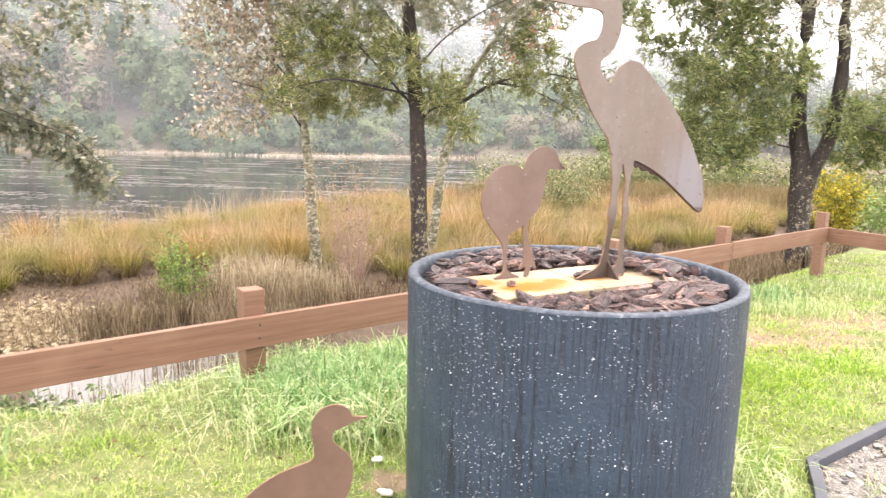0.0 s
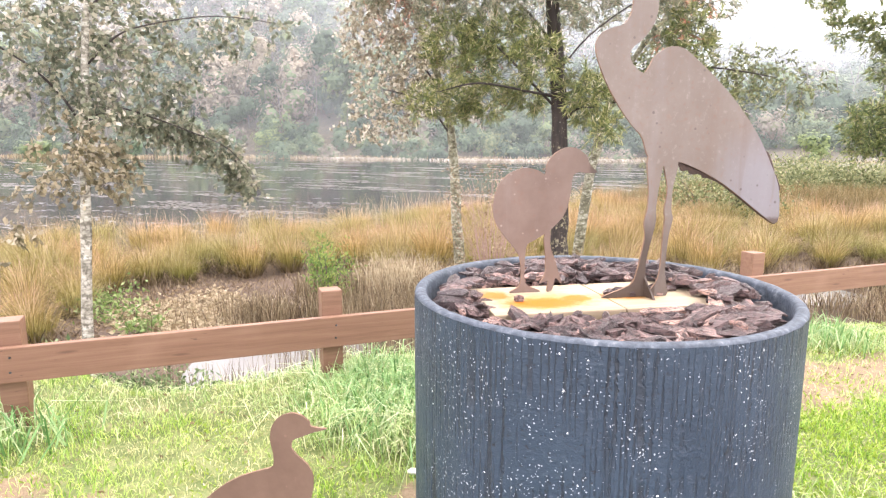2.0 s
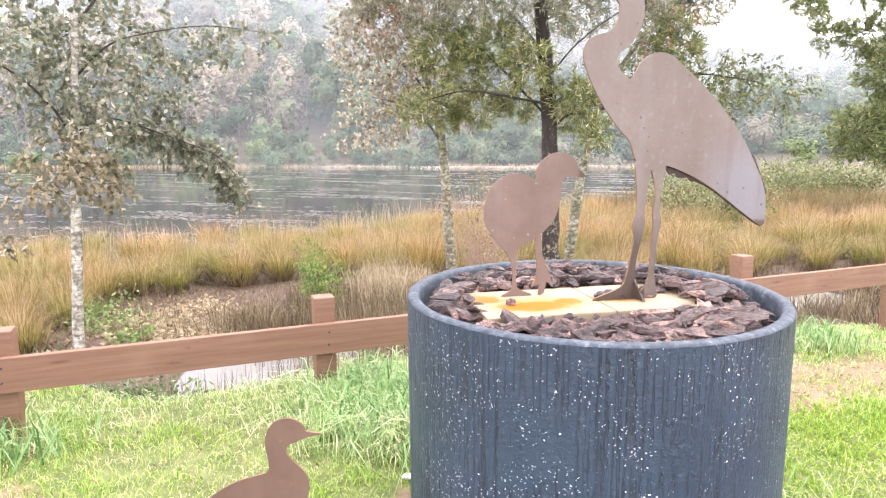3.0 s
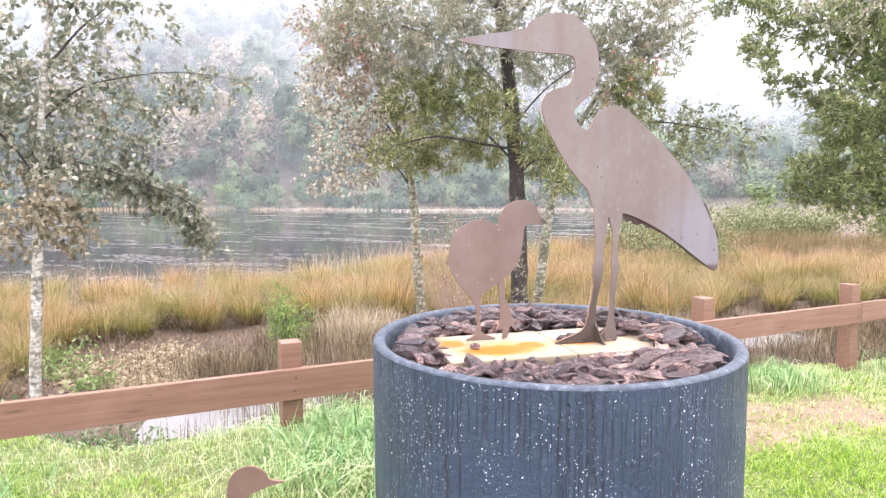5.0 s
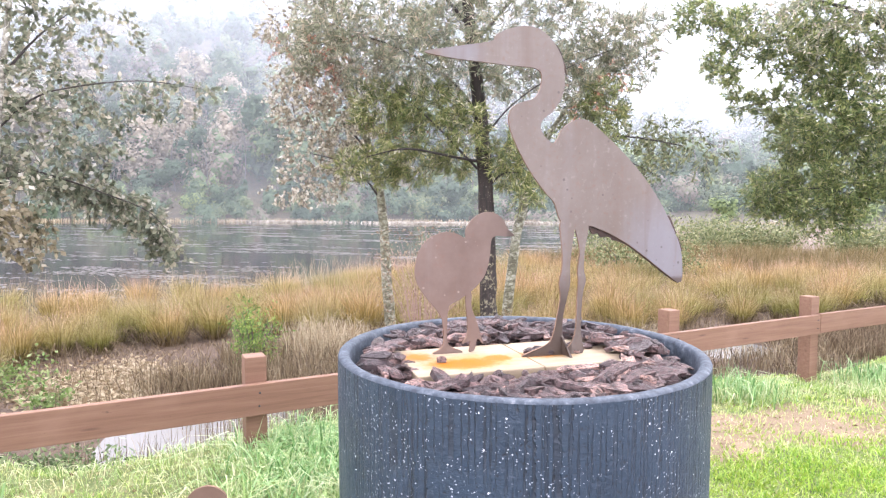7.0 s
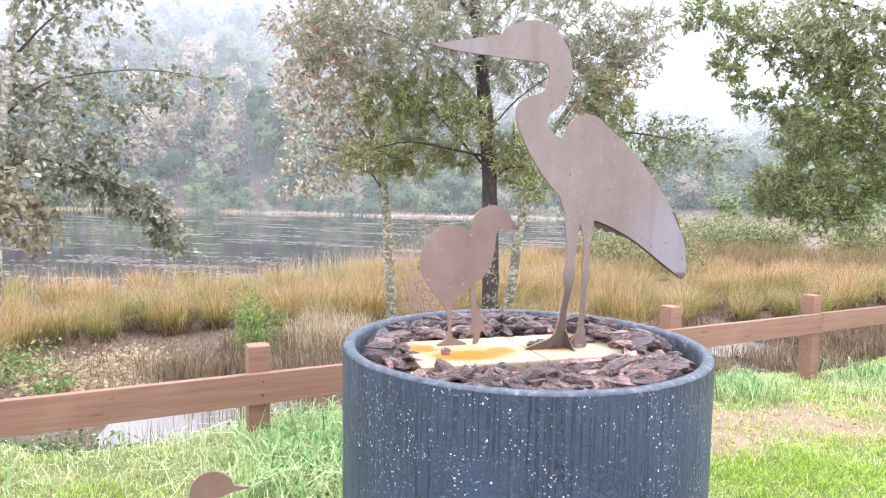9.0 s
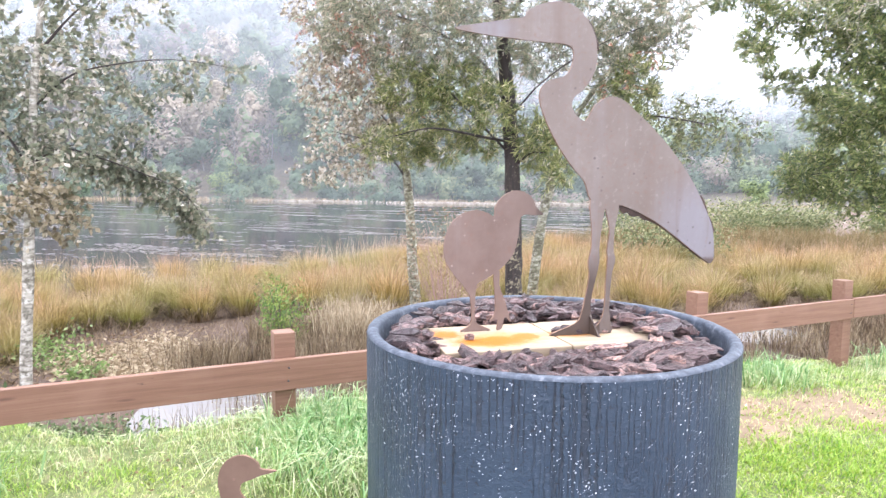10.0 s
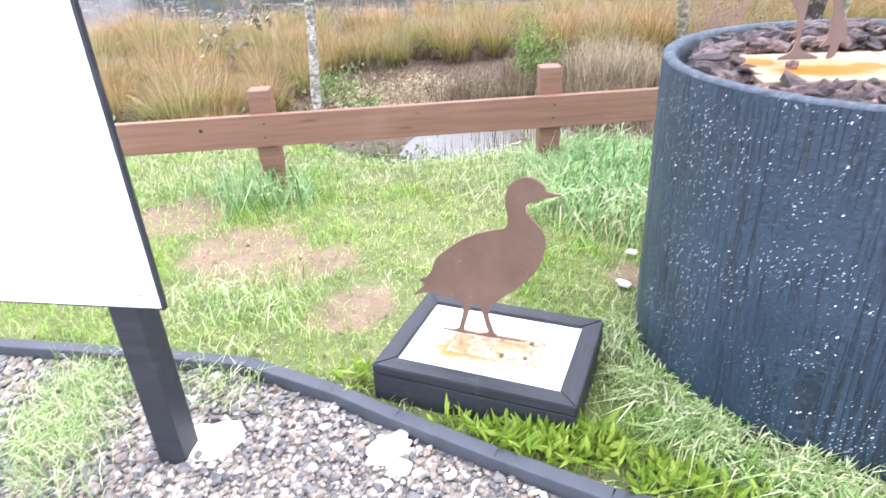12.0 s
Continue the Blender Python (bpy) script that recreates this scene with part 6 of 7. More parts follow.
def build_tussocks():
    tufts, thatch = [tussock_mesh(s) for s in range(6)], [thatch_mesh(s + 50) for s in range(4)]
    g = np.random.default_rng(12)
    spots = []
    for _ in range(11000):
        if len(spots) > 460:
            break
        x, y = g.uniform(-17, 20), g.uniform(4.0, 27)
        s, q = fence_sq(x, y)
        lk = float(lake_in(x, y))
        gap = 6.1 + 0.35 * math.sin(s * 0.9 + 1.0) + 0.25 * math.sin(s * 2.3) - 2.4 * float(smooth(2.0, 5.5, s)) - 3.4 * float(smooth(1.6, 2.6, -s))
        if lk > -0.2 or q < gap or y > 25.5 - 0.42 * (x - 8) or x > 0.9 * y + 2:
            continue
        d = math.hypot(x, y)
        if any(math.hypot(x - a, y - b) < 0.36 + 0.012 * d for a, b in spots):
            continue
        spots.append((x, y))
    spots.sort(key=lambda p: math.hypot(*p))
    for i, (x, y) in enumerate(spots[:300]):
        k = g.uniform(0.62, 1.05) * (1 + 0.004 * y)
        th = thing("sedge_tussock", pose(x, y, float(ground_z(x, y)) - 0.02, 0, 0, g.uniform(0, 360)) @ Matrix.Diagonal((k * 1.15, k * 1.15, k * 0.92, 1)), "golden-brown sedge tussock on the marsh", "grass", "sedge tussocks")
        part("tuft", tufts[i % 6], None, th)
        part("thatch", thatch[i % 4], None, th, "dead brown thatch at the foot")
    # the farther ones run together
    rest = np.array(spots[300:])
    n = 230
    w = np.repeat(np.arange(len(rest)), n)
    a, r0 = g.uniform(0, 6.28, len(w)), 0.2 * np.sqrt(g.uniform(0, 1, len(w)))
    b = np.stack([rest[w, 0] + r0 * np.cos(a), rest[w, 1] + r0 * np.sin(a), ground_z(rest[w, 0], rest[w, 1])], 1)
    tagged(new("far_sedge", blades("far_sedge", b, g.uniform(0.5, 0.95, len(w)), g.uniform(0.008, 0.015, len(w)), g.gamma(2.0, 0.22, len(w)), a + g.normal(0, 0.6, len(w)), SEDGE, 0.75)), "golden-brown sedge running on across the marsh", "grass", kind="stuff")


def scatter(n, xr, yr, test, seed):
    g = np.random.default_rng(seed)
    x, y = g.uniform(*xr, n), g.uniform(*yr, n)
    k = test(x, y)
    return x[k], y[k], g


def g_rand(x):
    return np.random.default_rng(2).uniform(-0.5, 0.5, len(x))


def build_marsh_plants():
    # thin dead stalks over the mud and in the channel
    x, y, g = scatter(26000, (-10, 9), (3, 18), lambda x, y: ((fence_sq(x, y)[1] > 3.5) | ((fence_sq(x, y)[1] > 1.9) & (np.abs(fence_sq(x, y)[0]) > 1.3) & (np.abs(fence_sq(x, y)[0] - 7.0) > 1.1) & (wave(x, y, 2.1, 0.9) > 0.35))) & (lake_in(x, y) < 1.0) & (wave(x, y, 1.6, 0.3) + 0.5 * wave(x, y, 4.0, 1.0) > 0.12), 5)
    n = len(x)
    b = np.stack([x, y, np.maximum(ground_z(x, y), WATER_Z - 0.1) - 0.01], 1)
    tagged(new("dead_stalks", blades("dead_stalks", b, g.uniform(0.12, 0.42, n), g.uniform(0.004, 0.008, n), g.uniform(0.1, 0.9, n), g.uniform(0, 6.28, n), THATCH)), "thin brown dead stalks over the marsh mud", "stalks", kind="stuff")
    x, y, g = scatter(48000, (-9, 8), (4.5, 14), lambda x, y: (fence_sq(x, y)[1] > 3.3) & (lake_in(x, y) < 0) & (wave(x, y, 1.3, 1.9) + 0.7 * wave(x, y, 3.6, 0.2) > -0.25), 15)
    n = len(x)
    b = np.stack([x, y, ground_z(x, y) - 0.01], 1)
    tagged(new("dead_grass_mat", blades("dead_grass_mat", b, g.uniform(0.04, 0.15, n), g.uniform(0.006, 0.012, n), g.uniform(0.8, 2.2, n), g.uniform(0, 6.28, n), THATCH, 0.9)), "matted brown dead grass over the mud", "grass", kind="stuff")
    # bleached reed clumps at the lake's edge and by the channel
    cx = np.array([-2.4, -2.1, -1.6, -2.8, 0.6, 1.6, -6.2, -3.9])
    cy = np.array([8.3, 8.0, 8.0, 8.9, 8.4, 9.0, 9.9, 10.8])
    g = np.random.default_rng(6)
    w = g.integers(0, len(cx), 3400)
    x, y = cx[w] + g.normal(0, 0.28, len(w)), cy[w] + g.normal(0, 0.28, len(w))
    b = np.stack([x, y, ground_z(x, y) - 0.01], 1)
    n = len(x)
    tagged(new("reeds", blades("reeds", b, g.uniform(0.35, 0.72, n), g.uniform(0.006, 0.012, n), g.uniform(0.15, 1.0, n), g.uniform(0, 6.28, n), REED, 0.9)), "bleached straw-coloured reed clumps", "reeds", kind="stuff")
    x, y, g = scatter(46000, (-22, 18), (8, 40), lambda x, y: (np.abs(lake_in(x, y) - 0.6) < 1.5), 8)
    n = len(x)
    b = np.stack([x, y, np.full(n, WATER_Z - 0.05)], 1)
    tagged(new("lake_reeds", blades("lake_reeds", b, g.uniform(0.35, 1.05, n), g.uniform(0.006, 0.011, n), g.uniform(0.05, 0.5, n), g.uniform(0, 6.28, n), REED)), "thin dry reeds standing in the lake's edge", "reeds", kind="stuff")
    # fallen leaves on the mud
    x, y, g = scatter(3800, (-7, 0.5), (4.5, 9), lambda x, y: (fence_sq(x, y)[1] > 3.7) & (fence_sq(x, y)[1] < 6.0) & (wave(x, y, 1.2, 0.9) > -0.15), 9)
    n = len(x)
    p = np.stack([x, y, np.maximum(ground_z(x, y), WATER_Z) + 0.012], 1)
    d = g.normal(size=(n, 3)) * np.array([1, 1, 0.25])
    tagged(new("leaf_litter", leaves("leaf_litter", p, d, g.uniform(0.04, 0.085, n), g.uniform(0.03, 0.06, n), LITTER)), "pale fallen leaves on the marsh mud", "leaf litter", kind="stuff")
    g = np.random.default_rng(31)
    sx, sy = np.array([-4.9, -4.6, -4.3, -4.7, -4.0]), np.array([6.25, 7.0, 6.15, 6.6, 6.4])
    m = 3400
    w = g.integers(0, 5, m)
    x, y = sx[w] + g.normal(0, 0.25, m), sy[w] + g.normal(0, 0.25, m)
    p = np.stack([x, y, np.maximum(ground_z(x, y), WATER_Z) + g.uniform(0.008, 0.03, m)], 1)
    tagged(new("leaf_litter", leaves("leaf_litter", p, g.normal(size=(m, 3)) * np.array([1, 1, 0.15]), g.uniform(0.05, 0.105, m), g.uniform(0.035, 0.065, m), PALELITTER)), "pale fallen leaves in a drift on the mud", "leaf litter", kind="stuff")
    for at, wd, hh in (((-5.0, 5.9), 0.7, 0.4), ((-5.5, 6.4), 0.6, 0.45), ((-4.45, 5.6), 0.45, 0.3)):
        bush("leafy_weed", at, wd * 1.15, hh * 0.8, 260, 0.06, 0.028, SHRUB, "pale green leafy weeds at the pool's edge", "weeds", "weeds at the pool", 5)
    n = 1100
    s = np.concatenate([g.normal(0.35, 0.22, 200), g.normal(1.2, 0.35, 500), g.uniform(-1.1, 1.0, 400)])
    q = np.concatenate([g.normal(2.5, 0.35, 700), g.normal(1.85, 0.16, 400)])
    x, y = FENCE_AT[0] + s * FU[0] + q * FN[0], FENCE_AT[1] + s * FU[1] + q * FN[1]
    b = np.stack([x, y, np.full(n, WATER_Z - 0.03)], 1)
    tagged(new("pool_reeds", blades("pool_reeds", b, g.uniform(0.2, 0.5, n), g.uniform(0.004, 0.008, n), g.uniform(0.0, 0.25, n), g.uniform(0, 6.28, n), THATCH)), "thin brown reeds standing in the pool", "reeds", kind="stuff")
    # a stand of brown stalks on the mud beyond the post
    n = 6000
    a, k = g.uniform(0, 6.28, n), np.sqrt(g.uniform(0, 1, n))
    c = np.minimum(g.integers(0, 11, n) // 2, 5)
    k = np.where(c > 3, np.abs(g.normal(0, 0.75, n)), k)
    x = np.array([-2.35, -1.7, -2.0, -3.3, -3.45, -2.95])[c] + np.array([0.75, 0.8, 0.6, 0.5, 0.42, 0.5])[c] * k * np.cos(a)
    y = np.array([7.2, 7.9, 6.7, 7.9, 6.45, 6.85])[c] + np.array([0.55, 0.6, 0.4, 0.35, 0.35, 0.4])[c] * k * np.sin(a)
    b = np.stack([x, y, ground_z(x, y) - 0.02], 1)
    tagged(new("brown_stalks", blades("brown_stalks", b, g.uniform(0.16, 0.5, n), g.uniform(0.005, 0.010, n), g.gamma(2.0, 0.2, n), g.uniform(0, 6.28, n), STALK, 0.9)), "stand of dry brown stalks on the mud", "stalks", kind="stuff")
    # low brown reeds on the near side of the channel, with a gap
    n = 3200
    s, q = g.uniform(5.2, 9.6, n), g.uniform(1.15, 2.45, n)
    keep = (s < 5.95) | (s > 6.6)
    s, q = s[keep], q[keep]
    x, y = FENCE_AT[0] + s * FU[0] + q * FN[0], FENCE_AT[1] + s * FU[1] + q * FN[1]
    n = len(x)
    b = np.stack([x, y, ground_z(x, y) - 0.02], 1)
    tagged(new("channel_reeds", blades("channel_reeds", b, g.uniform(0.14, 0.38, n), g.uniform(0.006, 0.011, n), g.uniform(0.1, 0.8, n), g.uniform(0, 6.28, n), STALK)), "low brown reeds along the near side of the channel", "reeds", kind="stuff")
    # brown reeds between the channel and the sedge
    n = 5000
    s = np.concatenate([g.uniform(2.2, 7.6, n - 3400), g.uniform(3.0, 5.9, 1800), g.uniform(8.15, 9.9, 1600)])
    q = np.concatenate([3.55 + g.normal(0, 0.3, n - 3400), g.uniform(1.5, 3.2, 3400)])
    x, y = FENCE_AT[0] + s * FU[0] + q * FN[0], FENCE_AT[1] + s * FU[1] + q * FN[1]
    b = np.stack([x, y, ground_z(x, y) - 0.02], 1)
    tagged(new("channel_reeds", blades("channel_reeds", b, g.uniform(0.2, 0.5, n), g.uniform(0.006, 0.011, n), g.uniform(0.1, 0.7, n), g.uniform(0, 6.28, n), THATCH)), "brown dead reeds along the channel", "reeds", kind="stuff")
    # bleached mats of fallen reed lying on the lake
    for mx, my, ax, ay, n in ((2.85, 26.8, 1.5, 0.55, 1500), (-13.5, 69.5, 6.5, 1.1, 1600), (-4.0, 73.0, 5.0, 0.9, 900), (-30.0, 71.0, 6.0, 0.6, 700)):
        x, y = mx + ax * g.normal(0, 0.5, n), my + ay * g.normal(0, 0.5, n)
        b = np.stack([x, y, np.full(n, WATER_Z - 0.01)], 1)
        k = my / 26.8
        tagged(new("reed_mat", blades("reed_mat", b, g.uniform(0.06, 0.2, n) * k, 0.025 * k, g.uniform(1.0, 2.4, n), g.uniform(0, 6.28, n), BLEACHED, 1.0)), "bleached mat of fallen reed lying on the lake", "reeds", kind="stuff")
    # floating leaves in streaks on the lake
    x, y, g = scatter(240000, (-60, 30), (10, 58), lambda x, y: (lake_in(x, y) > 0.6) & (0.7 * wave(x, y * 2.2, 0.5, 2.0) + wave(x, y * 2.5, 1.3, 1.0) + g_rand(x) > 0.36 + 0.010 * y), 10)
    n = len(x)
    a, s = g.uniform(0, 6.28, n), g.uniform(0.035, 0.10, n)[:, None, None] * (0.35 + y / 42)[:, None, None]
    c = np.stack([x, y, np.full(n, WATER_Z + 0.006)], 1)[:, None]
    quad = np.array([[(-1.5, -0.5, 0), (1.2, -0.7, 0), (1.6, 0.5, 0.02), (-1.1, 0.7, 0)]])
    v = (c + quad * s).reshape(-1, 3)
    tagged(new("floating_leaves", mesh_of("floating_leaves", v, (np.arange(n)[:, None] * 4 + np.arange(4)[None]).tolist(), PADS)), "pale floating leaves in streaks on the lake", "water plants", kind="stuff")


# ======================= lawn =======================


def on_lawn(x, y):
    s, q = fence_sq(x, y)
    drum = np.hypot(x - DRUM_AT[0], y - DRUM_AT[1]) > DRUM_R + 0.01
    c, sn = math.cos(radians(11.8)), math.sin(radians(11.8))
    px, py = (x + 0.368) * c + (y - 1.556) * sn, -(x + 0.368) * sn + (y - 1.556) * c
    return (edge_side(x, y) > 0.03) & (bank_q(s, q) < 1.3) & drum & ~((np.abs(px) < 0.30) & (np.abs(py) < 0.216))


MOSSY = ((1.5, 3.4, 0.4), (2.0, 3.55, 0.45), (1.4, 2.9, 0.35), (-0.25, 2.6, 0.35), (-0.45, 2.2, 0.3), (1.9, 5.3, 0.2), (-1.3, 1.32, 0.18), (-1.85, 1.05, 0.2), (2.6, 4.0, 0.4), (-2.1, 2.05, 0.16), (-1.6, 2.6, 0.2))


def lush(x, y):
    """How green and thick the lawn grows: clumps a hand or two across, and a few mossy stretches."""
    k = 0.40 + 0.16 * wave(x, y, 2.7, 0.9) + 0.24 * wave(x, y, 9.5, 1.7) + 0.20 * wave(x, y, 21.0, 0.6)
    for cx, cy, r in MOSSY:
        k = k + 0.27 * np.exp(-((x - cx) ** 2 + (y - cy) ** 2) / (r * r))
    return np.clip(k, 0, 1)


def build_lawn():
    x, y, g = scatter(540000, (-4.0, 8.8), (0.6, 9.2), lambda x, y: on_lawn(x, y) & (bank_q(*fence_sq(x, y)) < 0.75) & (np.random.default_rng(1).uniform(0, 1, len(x)) < (1.25 - 0.09 * y) * (0.5 + 0.9 * lush(x, y)) * np.maximum(0.24, 1.05 - 1.2 * wear(x, y))), 20)
    n = len(x)
    b = np.stack([x, y, ground_z(x, y) - 0.004], 1)
    k = lush(x, y)
    h = g.uniform(0.018, 0.056, n) * (0.35 + 1.35 * k)
    ob = new("lawn_grass", blades("lawn_grass", b, h, g.uniform(0.0022, 0.0058, n) * (0.7 + 0.12 * y), g.uniform(0.3, 1.3, n), g.uniform(0, 6.28, n), GRASS))
    ob.data.attributes.new("lush", "FLOAT", "POINT").data.foreach_set("value", np.repeat(k, 5).astype(np.float32))
    tagged(ob, "short patchy yellow-green lawn grass", "grass", kind="stuff")
    x, y, g = scatter(9000, (-3.5, 5.5), (0.9, 7.0), lambda x, y: on_lawn(x, y) & (fence_sq(x, y)[1] < 0.4) & (np.random.default_rng(4).uniform(0, 1, len(x)) < 0.25 + 0.9 * wear(x, y)), 26)
    n = len(x)
    p = np.stack([x, y, ground_z(x, y) + g.uniform(0.003, 0.02, n)], 1)
    tagged(new("lawn_litter", leaves("lawn_litter", p, g.normal(size=(n, 3)) * np.array([1, 1, 0.3]), g.uniform(0.012, 0.04, n), g.uniform(0.006, 0.02, n), LITTER)), "scraps of dead leaf and straw on the lawn", "leaf litter", kind="stuff")
    # long tufts by the fence posts, the drum and the edging
    g = np.random.default_rng(21)
    spots = [(-2.15, 2.25, 0.16, 260), (-0.75, 3.3, 0.34, 1300), (-0.7, 2.95, 0.32, 800), (-0.35, 3.35, 0.34, 1400), (-0.3, 2.9, 0.32, 900), (-0.1, 3.0, 0.3, 900), (1.95, 5.25, 0.25, 500), (0.1, 3.7, 0.3, 700), (2.2, 5.5, 0.3, 250),
             (0.1, 1.72, 0.10, 700), (0.26, 1.6, 0.10, 800), (0.5, 1.56, 0.12, 900), (-0.08, 1.9, 0.10, 420), (0.85, 1.62, 0.14, 500), (-1.5, 1.42, 0.2, 160), (-1.25, 1.5, 0.22, 140), (-2.2, 1.25, 0.25, 200), 
             (3.2, 5.6, 0.5, 600), (4.4, 6.6, 0.5, 600), (1.2, 2.4, 0.3, 400)]
    px, py, hh = [], [], []
    for sx, sy, r, n in spots:
        px.append(sx + g.normal(0, r * 0.5, n))
        py.append(sy + g.normal(0, r * 0.5, n))
        hh.append(g.uniform(0.09, 0.22, n) * (1.35 if n >= 800 and sy > 2.5 else 0.62 if sy < 2.0 else 1.0))
    s = g.uniform(-3.5, 7.0, 5200)
    q = g.normal(0.2, 0.2, 5200)
    px.append(FENCE_AT[0] + s * FU[0] + q * FN[0])
    py.append(FENCE_AT[1] + s * FU[1] + q * FN[1])
    hh.append(g.uniform(0.045, 0.12, 5200))
    s, q = g.uniform(-3.8, 7.0, 5200), g.uniform(0.2, 1.25, 5200)
    px.append(FENCE_AT[0] + s * FU[0] + q * FN[0])
    py.append(FENCE_AT[1] + s * FU[1] + q * FN[1])
    hh.append(g.uniform(0.05, 0.12, 5200))
    x, y, h = np.concatenate(px), np.concatenate(py), np.concatenate(hh)
    s, q = fence_sq(x, y)
    k = on_lawn(x, y) & (edge_side(x, y) > 0.075) & ~((s > 3.0) & (q > 0.12))
    x, y, h = x[k], y[k], h[k]
    n = len(x)
    b = np.stack([x, y, ground_z(x, y) - 0.005], 1)
    tagged(new("long_grass", blades("long_grass", b, h, g.uniform(0.004, 0.007, n), g.gamma(3, 0.3, n), g.uniform(0, 6.28, n), LONGGRASS, 1.0)), "long pale grass round posts, drum and edging", "grass", kind="stuff")
    # coarse drooping grass in the lee of the fence and the drum
    cx, cy = np.array([-0.75, -0.6, -0.35, -0.15, -0.45, 0.0, -2.15, 1.95, 3.3]), np.array([3.35, 3.1, 3.4, 3.1, 2.95, 3.6, 2.2, 5.3, 6.2])
    n = 2600
    w = g.choice(9, n, p=(0.15, 0.13, 0.16, 0.15, 0.12, 0.1, 0.05, 0.08, 0.06))
    x, y = cx[w] + g.normal(0, 0.16, n), cy[w] + g.normal(0, 0.14, n)
    k = on_lawn(x, y)
    x, y = x[k], y[k]
    n = len(x)
    b = np.stack([x, y, ground_z(x, y) - 0.005], 1)
    tagged(new("coarse_grass", blades("coarse_grass", b, g.uniform(0.18, 0.34, n), g.uniform(0.006, 0.012, n), g.gamma(3, 0.28, n), g.uniform(0, 6.28, n), COARSE, 1.1)), "coarse drooping blue-green grass beside fence posts", "grass", kind="stuff")
    # broad-leaved weeds against the plinth and the edging, and grass straying into the gravel
    wx, wy = [], []
    for sx, sy, r, n in ((-0.36, 1.30, 0.04, 35), (-0.26, 1.31, 0.05, 60), (-0.16, 1.33, 0.05, 340), (-0.06, 1.37, 0.05, 400), (0.02, 1.42, 0.05, 320), (-0.70, 1.33, 0.05, 70), (0.2, 1.40, 0.07, 200), (0.4, 1.42, 0.08, 160), (-0.9, 1.32, 0.1, 90), (1.4, 2.5, 0.12, 160), (1.75, 2.8, 0.2, 200), (2.2, 3.3, 0.3, 200), (1.2, 3.0, 0.3, 200), (1.35, 2.75, 0.14, 260), (1.6, 3.1, 0.3, 700), (1.5, 3.45, 0.25, 700), (1.95, 3.6, 0.3, 900), (2.3, 4.1, 0.2, 200), (1.7, 4.2, 0.14, 120), (2.7, 4.6, 0.2, 160), (2.0, 5.0, 0.25, 240), (2.6, 3.7, 0.2, 200), (-1.3, 2.6, 0.15, 120), (-1.9, 2.0, 0.15, 120), (-1.0, 2.2, 0.15, 100), (-0.5, 2.3, 0.15, 100)):
        wx.append(sx + g.normal(0, r * 0.7, n))
        wy.append(sy + g.normal(0, r * 0.6, n))
    x, y = np.concatenate(wx), np.concatenate(wy)
    k = on_lawn(x, y)
    x, y = x[k], y[k]
    n = len(x)
    p = np.stack([x, y, ground_z(x, y) + g.uniform(0.0, 0.035, n)], 1)
    d = np.stack([g.normal(0, 0.7, n), g.normal(0, 0.7, n), g.uniform(0.3, 1.2, n)], 1)
    k = np.where((y > 1.9) | (x < -0.8), 0.5, 1.0)
    tagged(new("weeds", leaves("weeds", p, d, g.uniform(0.03, 0.075, n) * k, g.uniform(0.009, 0.02, n) * k, WEEDS)), "fresh green broad-leaved weeds along the edging", "weeds", kind="stuff")
    cx, cy = np.array([-1.44, -1.36, -1.22, -0.35, -1.1, 1.9]), np.array([0.90, 0.70, 0.64, 0.72, 1.08, 2.3])
    m = 2600
    w = g.choice(6, m, p=(0.32, 0.28, 0.16, 0.04, 0.12, 0.08))
    x, y = cx[w] + g.normal(0, 0.10, m), cy[w] + g.normal(0, 0.08, m)
    b = np.stack([x, y, np.full(m, -0.01)], 1)
    tagged(new("stray_grass", blades("stray_grass", b, g.uniform(0.03, 0.09, m), 0.0035, g.uniform(0.4, 1.4, m), g.uniform(0, 6.28, m), LONGGRASS)), "thin grass straying into the gravel", "grass", kind="stuff")
    # small weeds on the bank below the rail
    s = np.concatenate([-2.2 + g.normal(0, 0.6, 3300), -1.05 + g.normal(0, 0.28, 2600)])
    q = np.concatenate([2.0 + g.normal(0, 0.3, 3300), 1.85 + g.normal(0, 0.3, 2600)])
    x, y = FENCE_AT[0] + s * FU[0] + q * FN[0], FENCE_AT[1] + s * FU[1] + q * FN[1]
    p = np.stack([x, y, ground_z(x, y) + 0.2 * g.uniform(0.0, 1.0, 5900) ** 1.6], 1)
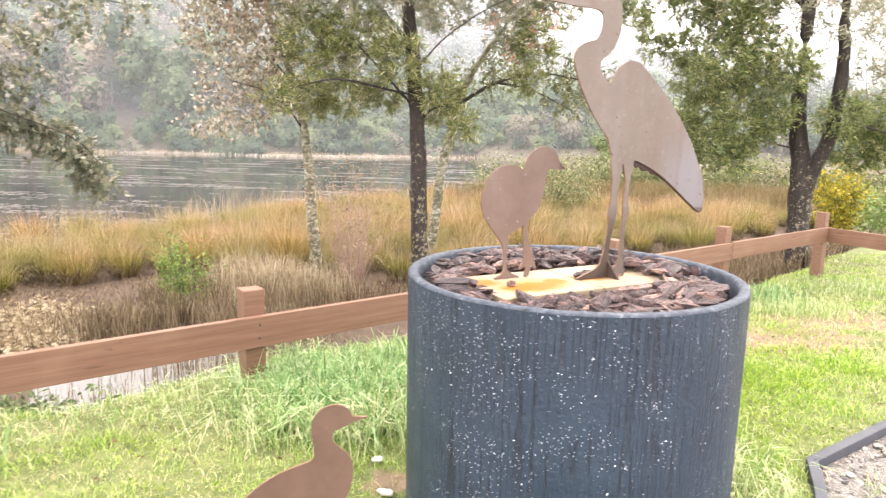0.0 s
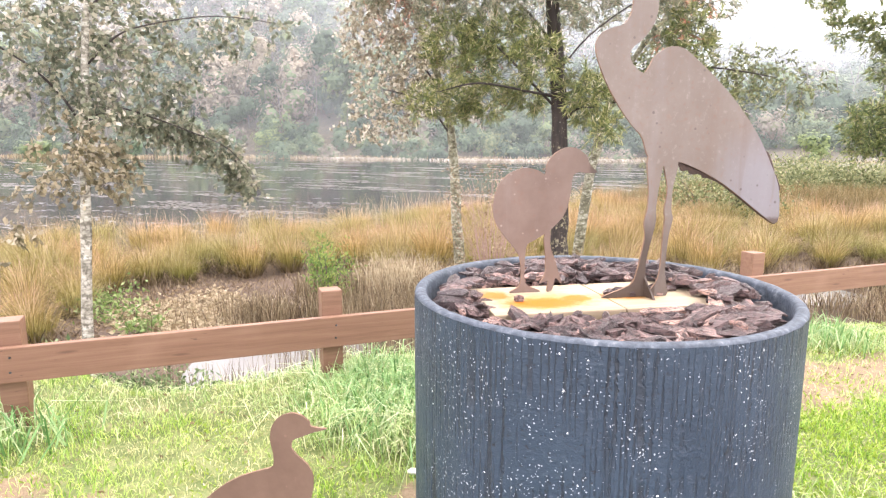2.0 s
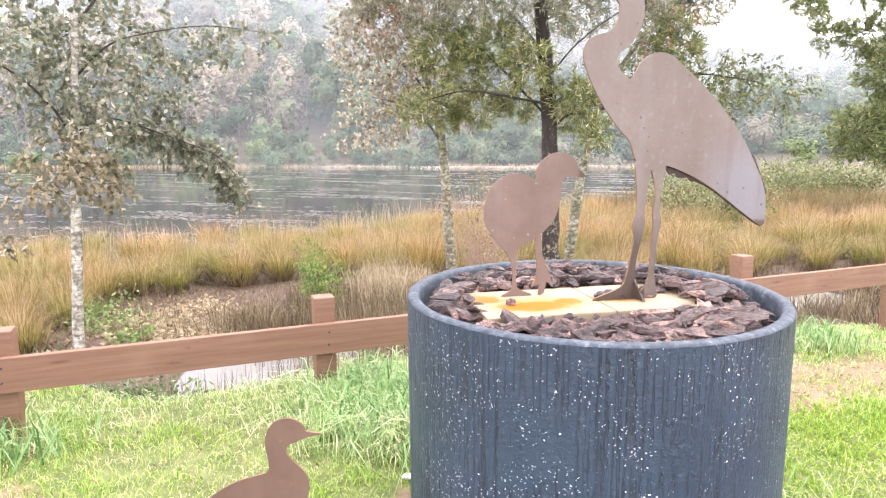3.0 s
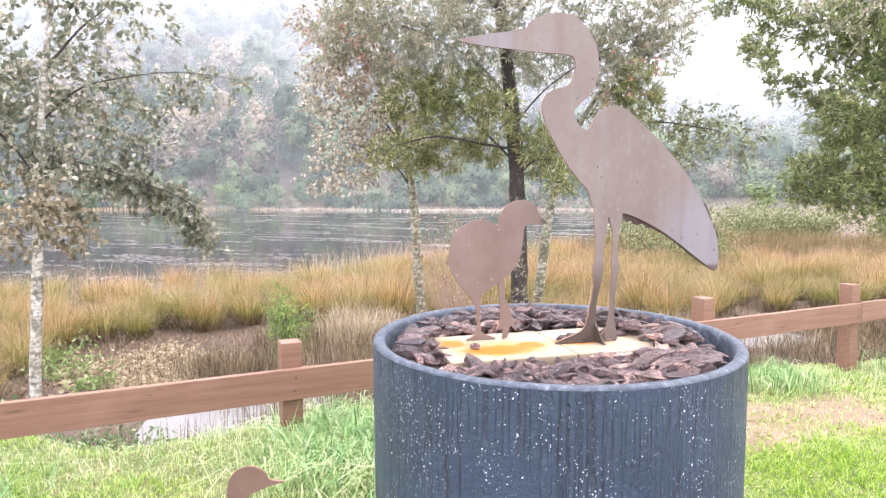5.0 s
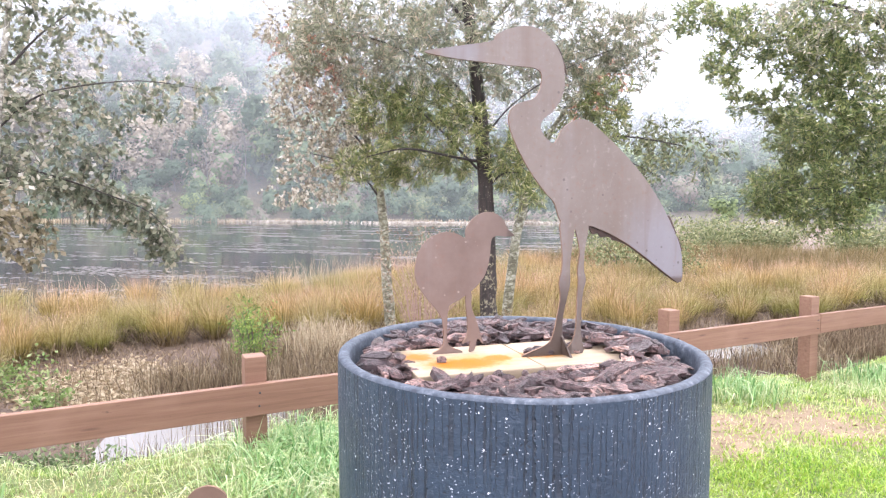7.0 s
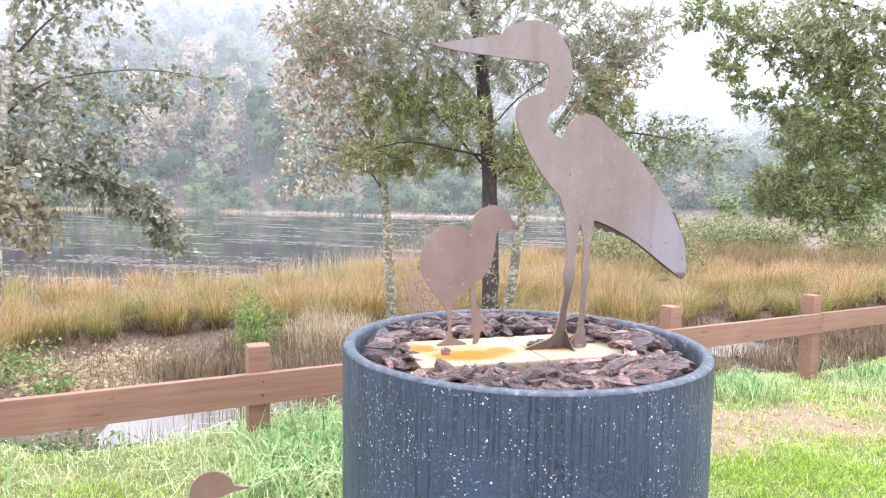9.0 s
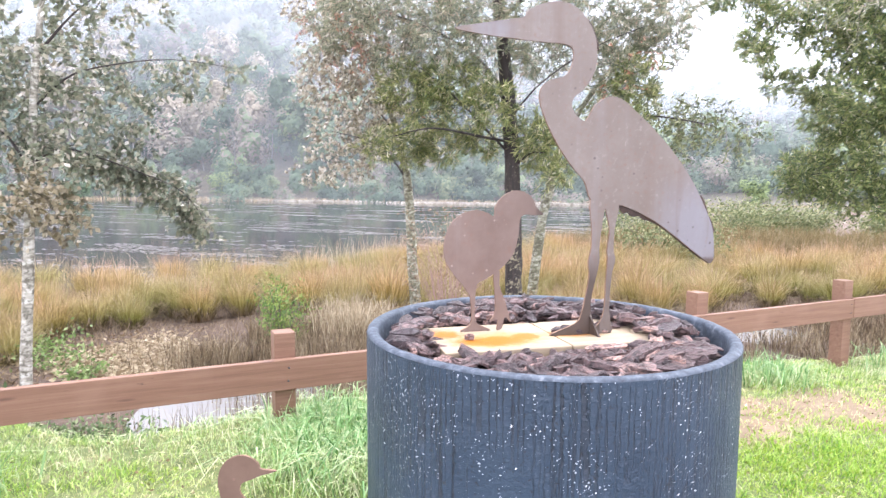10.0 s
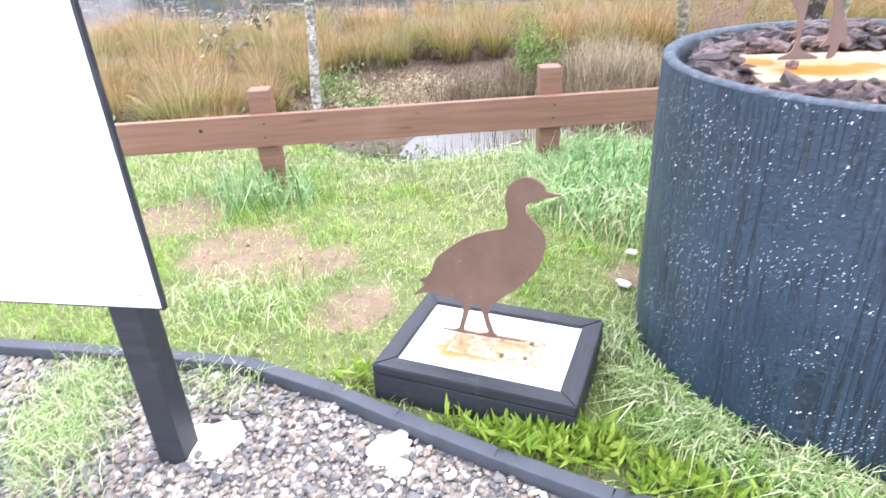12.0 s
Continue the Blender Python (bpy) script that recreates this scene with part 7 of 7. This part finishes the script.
    tagged(new("bank_weeds", leaves("bank_weeds", p, g.normal(size=(5900, 3)) + np.array([0, 0, 0.5]), g.uniform(0.03, 0.058, 5900), g.uniform(0.014, 0.028, 5900), BANKWEED)), "dark leafy weeds crowding the pool's bank", "weeds", kind="stuff")
    x, y, g = scatter(5200, (-4.5, 0.5), (2.2, 5.6), lambda x, y: (np.abs(fence_sq(x, y)[1] - 1.05) < 0.6) & ((wave(x, y, 2.8, 0.8) > 0.25) | (np.abs(fence_sq(x, y)[0] + 1.2) < 0.75)), 24)
    n = len(x)
    p = np.stack([x, y, ground_z(x, y) + g.uniform(0.02, 0.22, n)], 1)
    tagged(new("bank_weeds", leaves("bank_weeds", p, g.normal(size=(n, 3)) + np.array([0, 0, 0.5]), g.uniform(0.03, 0.055, n), g.uniform(0.014, 0.026, n), BANKWEED)), "leafy weeds on the bank below the fence", "weeds", kind="stuff")


def build_bank_reeds():
    """Brown dead reeds and grass at the foot of the big wattle, past the end of the lawn."""
    g, n = np.random.default_rng(77), 6500
    s, q = g.uniform(6.7, 12.0, n), 0.85 + 2.6 * g.beta(1.1, 1.6, n)
    x, y = FENCE_AT[0] + s * FU[0] + q * FN[0], FENCE_AT[1] + s * FU[1] + q * FN[1]
    keep = ((s < 6.85) | (s > 8.1) | (q > 3.3)) & (np.hypot(x - 5.30, y - 9.37) > 0.17) & (wave(x, y, 5.0, 0.4) > -0.45)
    r, a = 0.19 + 0.22 * g.random(500), g.uniform(0, 6.28, 500)
    x = np.concatenate([x[keep], 5.30 + r * np.cos(a)])
    y = np.concatenate([y[keep], 9.37 + r * np.sin(a)])
    m = len(x)
    b = np.stack([x, y, ground_z(x, y) - 0.02], 1)
    tagged(new("bank_reeds", blades("bank_reeds", b, g.uniform(0.14, 0.46, m), g.uniform(0.007, 0.014, m), g.gamma(2.0, 0.25, m), g.uniform(0, 6.28, m), THATCH, 0.9)), "brown dead reeds round the foot of the wattle", "reeds", kind="stuff")


build_ground()
build_water()
build_path()
build_edging()
build_far_woods()
build_mist()
build_planter()
build_plaque()
build_birds()
build_plinth()
build_board()
build_cement()
build_fence()
build_trees()
build_bushes()
build_tussocks()
build_marsh_plants()
build_lawn()
build_mulch()
build_bank_reeds()
